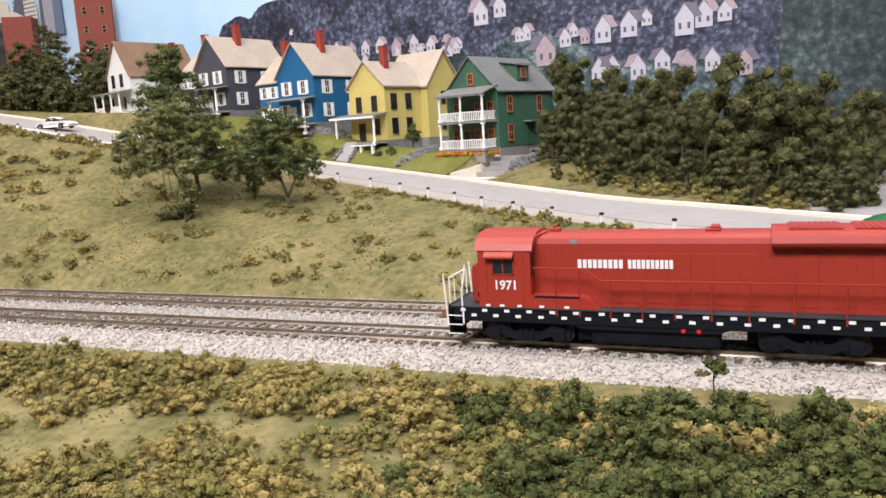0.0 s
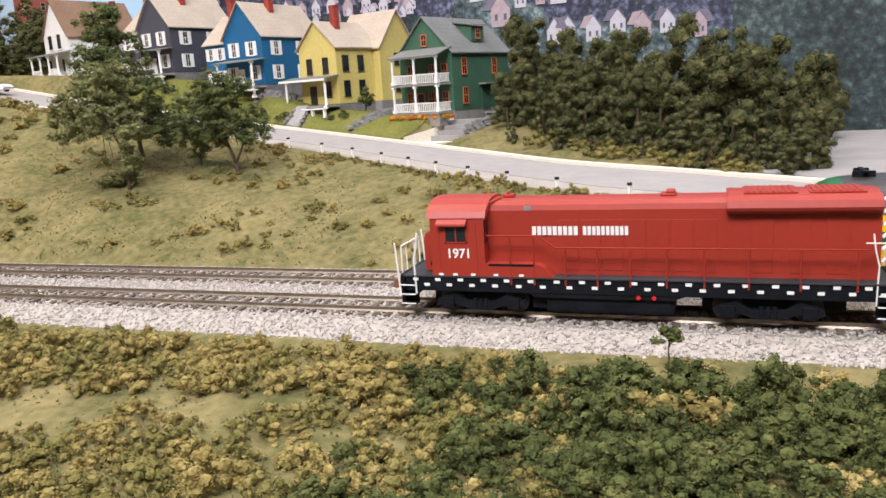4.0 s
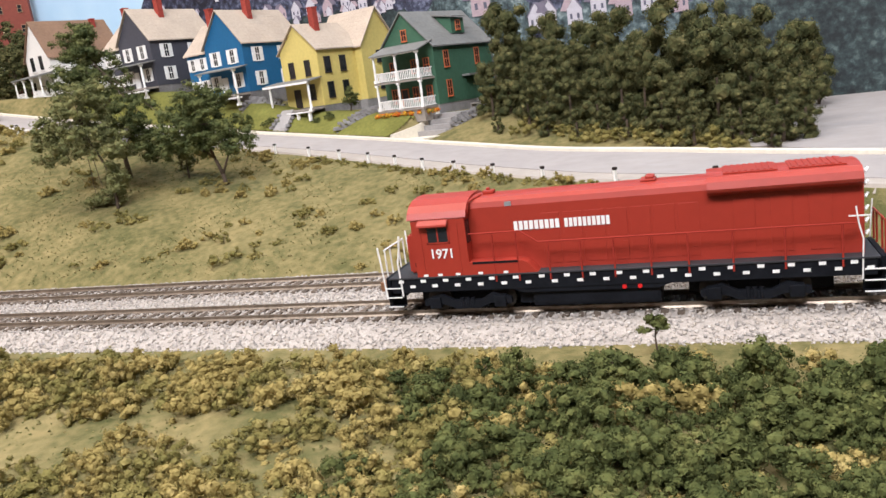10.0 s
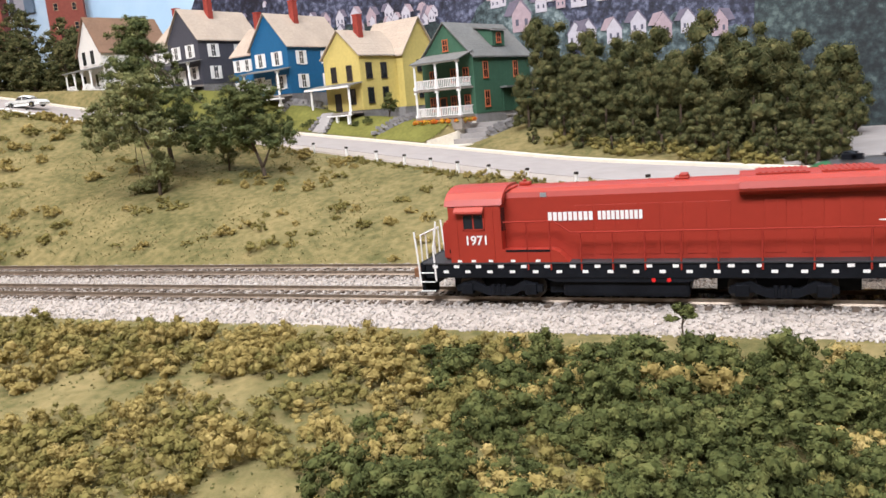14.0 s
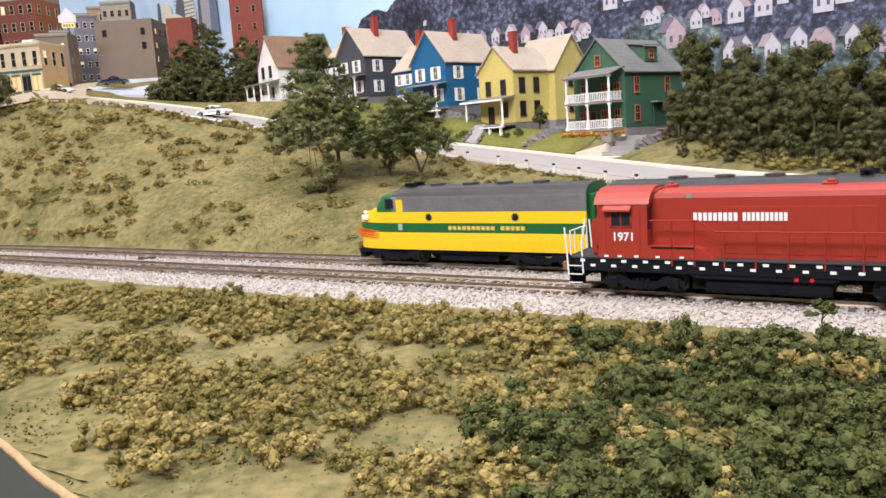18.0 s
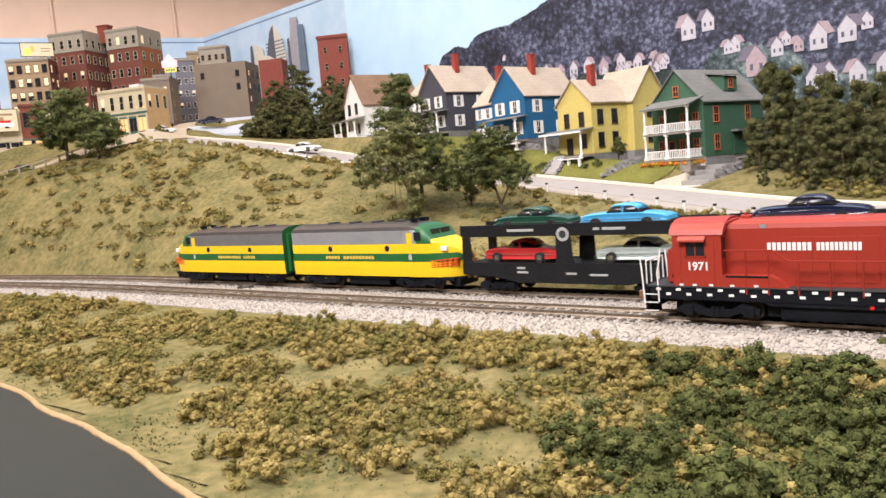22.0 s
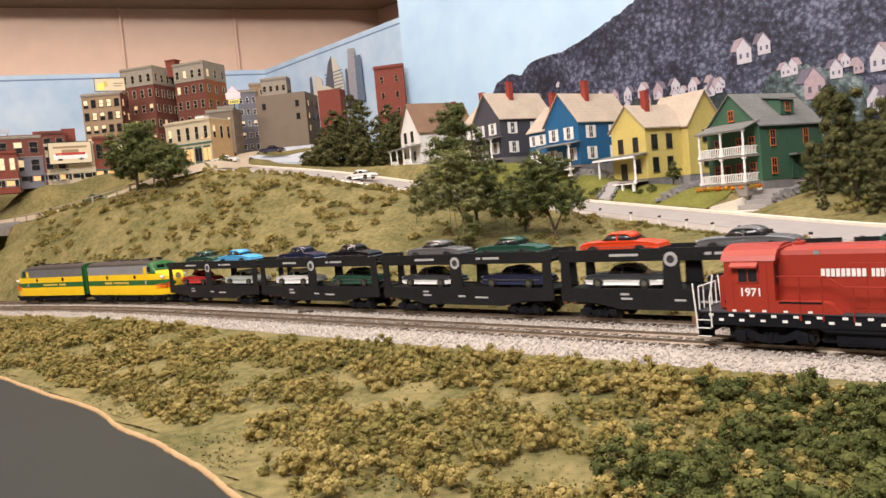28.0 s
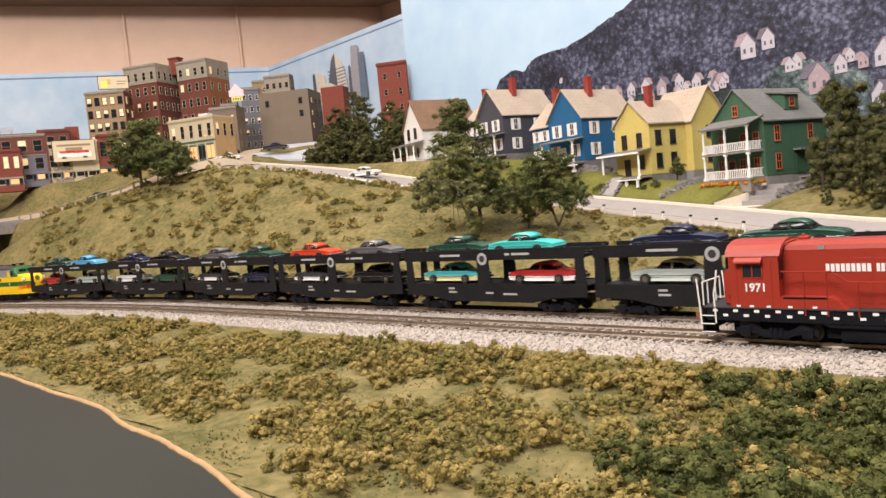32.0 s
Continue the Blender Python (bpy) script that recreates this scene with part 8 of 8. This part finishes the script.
block((-1.478, 0.120), (-1.452, 0.186), 36, 0.190, 0.258, "b_red", "small red brick corner shop with pale windows", 1, 4, 3, None, (8, 22), 0.25, None, "b_red", "b_stone", "b_stone", (), 8)
p0, p1 = along(R0, R1, 0.47, 0.78)
billboard((p0[0] + 0.012, p0[1] - 0.005), (p1[0] + 0.012, p1[1] - 0.005), 0.228, 42, "large lit billboard with a red and white motor car picture", [(0.1, 0.9, 0.2, 0.45, "white"), (0.15, 0.85, 0.38, 0.5, "lens_red"), (0.3, 0.7, 0.5, 0.66, "b_tan"), (0.1, 0.9, 0.72, 0.82, "b_tan"), (0.2, 0.3, 0.14, 0.24, "trim_black"), (0.7, 0.8, 0.14, 0.24, "trim_black")], 3)
rb = thing("roof_sign", pose(-1.492, 0.178, 0.293, 0, 0, 67), "blue-grey framed sign on a shop roof", "sign")
pmm("panel", boxes((-14, 14, -0.6, 0.6, 4, 14)), M["lot"], rb)
for x in (-10, 10):
    pmm("leg", boxes((x - 0.6, x + 0.6, -0.4, 0.4, -1, 4)), M["trim_black"], rb)
for x, y, w, d, h in ((-1.50, 0.25, 20, 14, 9), (-1.475, 0.30, 26, 16, 12)):
    rb = thing("roof_house", pose(x, y, 0.294, 0, 0, 67), "red brick roof house above the shops", "roof house")
    pmm("body", boxes((-w / 2, w / 2, -d / 2, d / 2, -14, h), bevel=0.3), M["b_red"], rb)

# the pale lot below the brown block
def draped(name, mat, path, half, lift=0.0012):
    """Paving laid on the land along a path (x, y, half width factor)."""
    verts, faces = [], []
    px, py, ph = (np.interp(np.linspace(0, len(path) - 1, 40), range(len(path)), [p[i] for p in path]) for i in (0, 1, 2))
    tx, ty = np.gradient(px), np.gradient(py)
    for i in range(40):
        n = math.hypot(tx[i], ty[i])
        for j in range(9):
            o = (j / 4 - 1) * half * ph[i]
            x, y = px[i] - ty[i] / n * o, py[i] + tx[i] / n * o
            verts.append((x, y, gz(x, y) + lift + 0.001))
    for i in range(39):
        for j in range(8):
            a = i * 9 + j
            faces.append((a, a + 9, a + 10, a + 1))
    return mesh_from(name, verts, faces, mat)


lot = mesh_from("pavement", [(-1.158, 0.493, 0.199), (-1.030, 0.585, 0.186), (-1.02, 0.655, 0.216), (-1.16, 0.692, 0.234), (-1.266, 0.628, 0.236), (-1.158, 0.493, 0.15), (-1.030, 0.585, 0.15), (-1.02, 0.655, 0.15), (-1.16, 0.692, 0.15), (-1.266, 0.628, 0.15)], [(0, 1, 2, 3, 4), (5, 6, 1, 0), (6, 7, 2, 1), (7, 8, 3, 2), (8, 9, 4, 3), (9, 5, 0, 4)], M["lot"])
tagged(lot, "pale blue-grey paved lot below the brown block", "pavement", kind="structure")
tagged(draped("road", M["road_tan"], [(-1.0, 0.386, 1.0), (-1.06, 0.40, 1.1), (-1.13, 0.455, 1.0), (-1.21, 0.53, 0.9), (-1.31, 0.63, 0.8), (-1.37, 0.70, 0.6)], 0.036, 0.0022), "tan street leading into the town", "road", kind="structure")

for x, y, hh, sp, sd in [(-0.93, 0.505, 0.045, 0.022, 59), (-0.90, 0.50, 0.06, 0.024, 60), (-0.80, 0.60, 0.10, 0.028, 62), (-0.87, 0.64, 0.13, 0.03, 63), (-0.84, 0.54, 0.06, 0.022, 64), (-0.93, 0.55, 0.085, 0.026, 51), (-0.92, 0.545, 0.115, 0.030, 52), (-0.885, 0.585, 0.135, 0.032, 53), (-0.845, 0.63, 0.11, 0.028, 54), (-0.90, 0.52, 0.07, 0.024, 55), (-0.865, 0.55, 0.095, 0.027, 56), (-0.82, 0.585, 0.085, 0.026, 57), (-0.93, 0.60, 0.15, 0.03, 58)]:
    tree(x, y, hh * 0.9, sp * 1.2, 95, M["wood_leaf"], "dark brown-green bushy tree below the town", sd, 0, 0.12, 0.002, None, "trees below the town", 0.0019, 0.0045, 0.009, 45)
tree(-1.065, 0.400, 0.020, 0.010, 14, M["foam_olive"], "small round olive bush at the road junction", 61, 0, 0.1, 0.0008, None, "", 0.0018, 0.003, 0.005, 40, "bush")


# cars on the roads
def parked(x, y, z, turn, c1, c2, words, length=52.0):
    car = motor_car(c1, c2, words, length)
    car.matrix_world = pose(x, y, z, 0, 0, turn)
    return car


parked(-0.722, 0.394, float(np.interp(-0.70, ROAD_X[::-1], ROAD_Z[::-1])) + 0.0006, 8, WHITE, WHITE, "white 1950s sedan parked on the climbing road")
parked(-1.118, 0.408, gz(-1.1, 0.42) + 0.003, 35, WHITE, WHITE, "white sedan turning beside the cream cafe")
parked(-1.19, 0.197, 0.1375, 12, DKGREEN, DKGREEN, "dark green sedan on the descending road")
parked(-1.170, 0.555, 0.2165, 40, NAVY, NAVY, "dark blue sedan on the pale lot")


# guard rail on the descending road, and the bridge
def guard_rail():
    g = thing("guard_rail", pose(0, 0, 0), "low tan guard rail along the descending road", "guard rail")
    tx, ty = np.gradient(LX), np.gradient(LY)
    n = np.hypot(tx, ty)
    pts = [(LX[i] - ty[i] / n[i] * (LEFT_W - 0.002), LY[i] + tx[i] / n[i] * (LEFT_W - 0.002), LZ[i]) for i in range(14, 92, 5)]
    for k, (x, y, z) in enumerate(pts):
        part("post", boxes((x - 0.0012, x + 0.0012, y - 0.0012, y + 0.0012, z - 0.004, z + 0.009)), M["road_tan"], g)
    bm = bmesh.new()
    for a, b in zip(pts, pts[1:]):
        rod(bm, (a[0], a[1], a[2] + 0.0075), (b[0], b[1], b[2] + 0.0075), 0.0009)
    part("rail", bm, M["road_tan"], g)


guard_rail()


def bridge():
    b = thing("bridge", pose(-1.325, 0.160, 0.113, 0, 0, 198), "weathered concrete road bridge over the tracks", "bridge")
    pmm("deck", boxes((0, 470, -34, 34, -5, 0.2), bevel=0.4), M["concrete"], b)
    for y in (-35.5, 32.5):
        pmm("girder", boxes((0, 470, y, y + 3, -17, -2)), M["wood_grey"], b, "brown weathered girder")
        pmm("parapet", boxes((0, 470, y, y + 2.4, 0, 6)), M["concrete"], b)
    pmm("abutment", boxes((-14, 0, -36, 36, -118, -1)), M["stone"], b)
    for x in (240,):
        pmm("pier", boxes((x, x + 14, -30, 30, -118, -5)), M["concrete"], b)


bridge()

# the dark frog and throw bar of the turnout between the tracks
sw = thing("track_switch", pose(-0.385, track_y(-0.385, 0) + 0.030, -0.0030, 0, 0, 6), "dark rusty turnout frog and throw bar between the tracks", "track switch")
pmm("frog", boxes((-9, 9, -1.2, 1.2, 0, 1.6), bevel=0.3), M["wheel"], sw)
pmm("throw_bar", boxes((-1.2, 1.2, -9, 9, 0.2, 1.2)), M["tie"], sw)


motions()
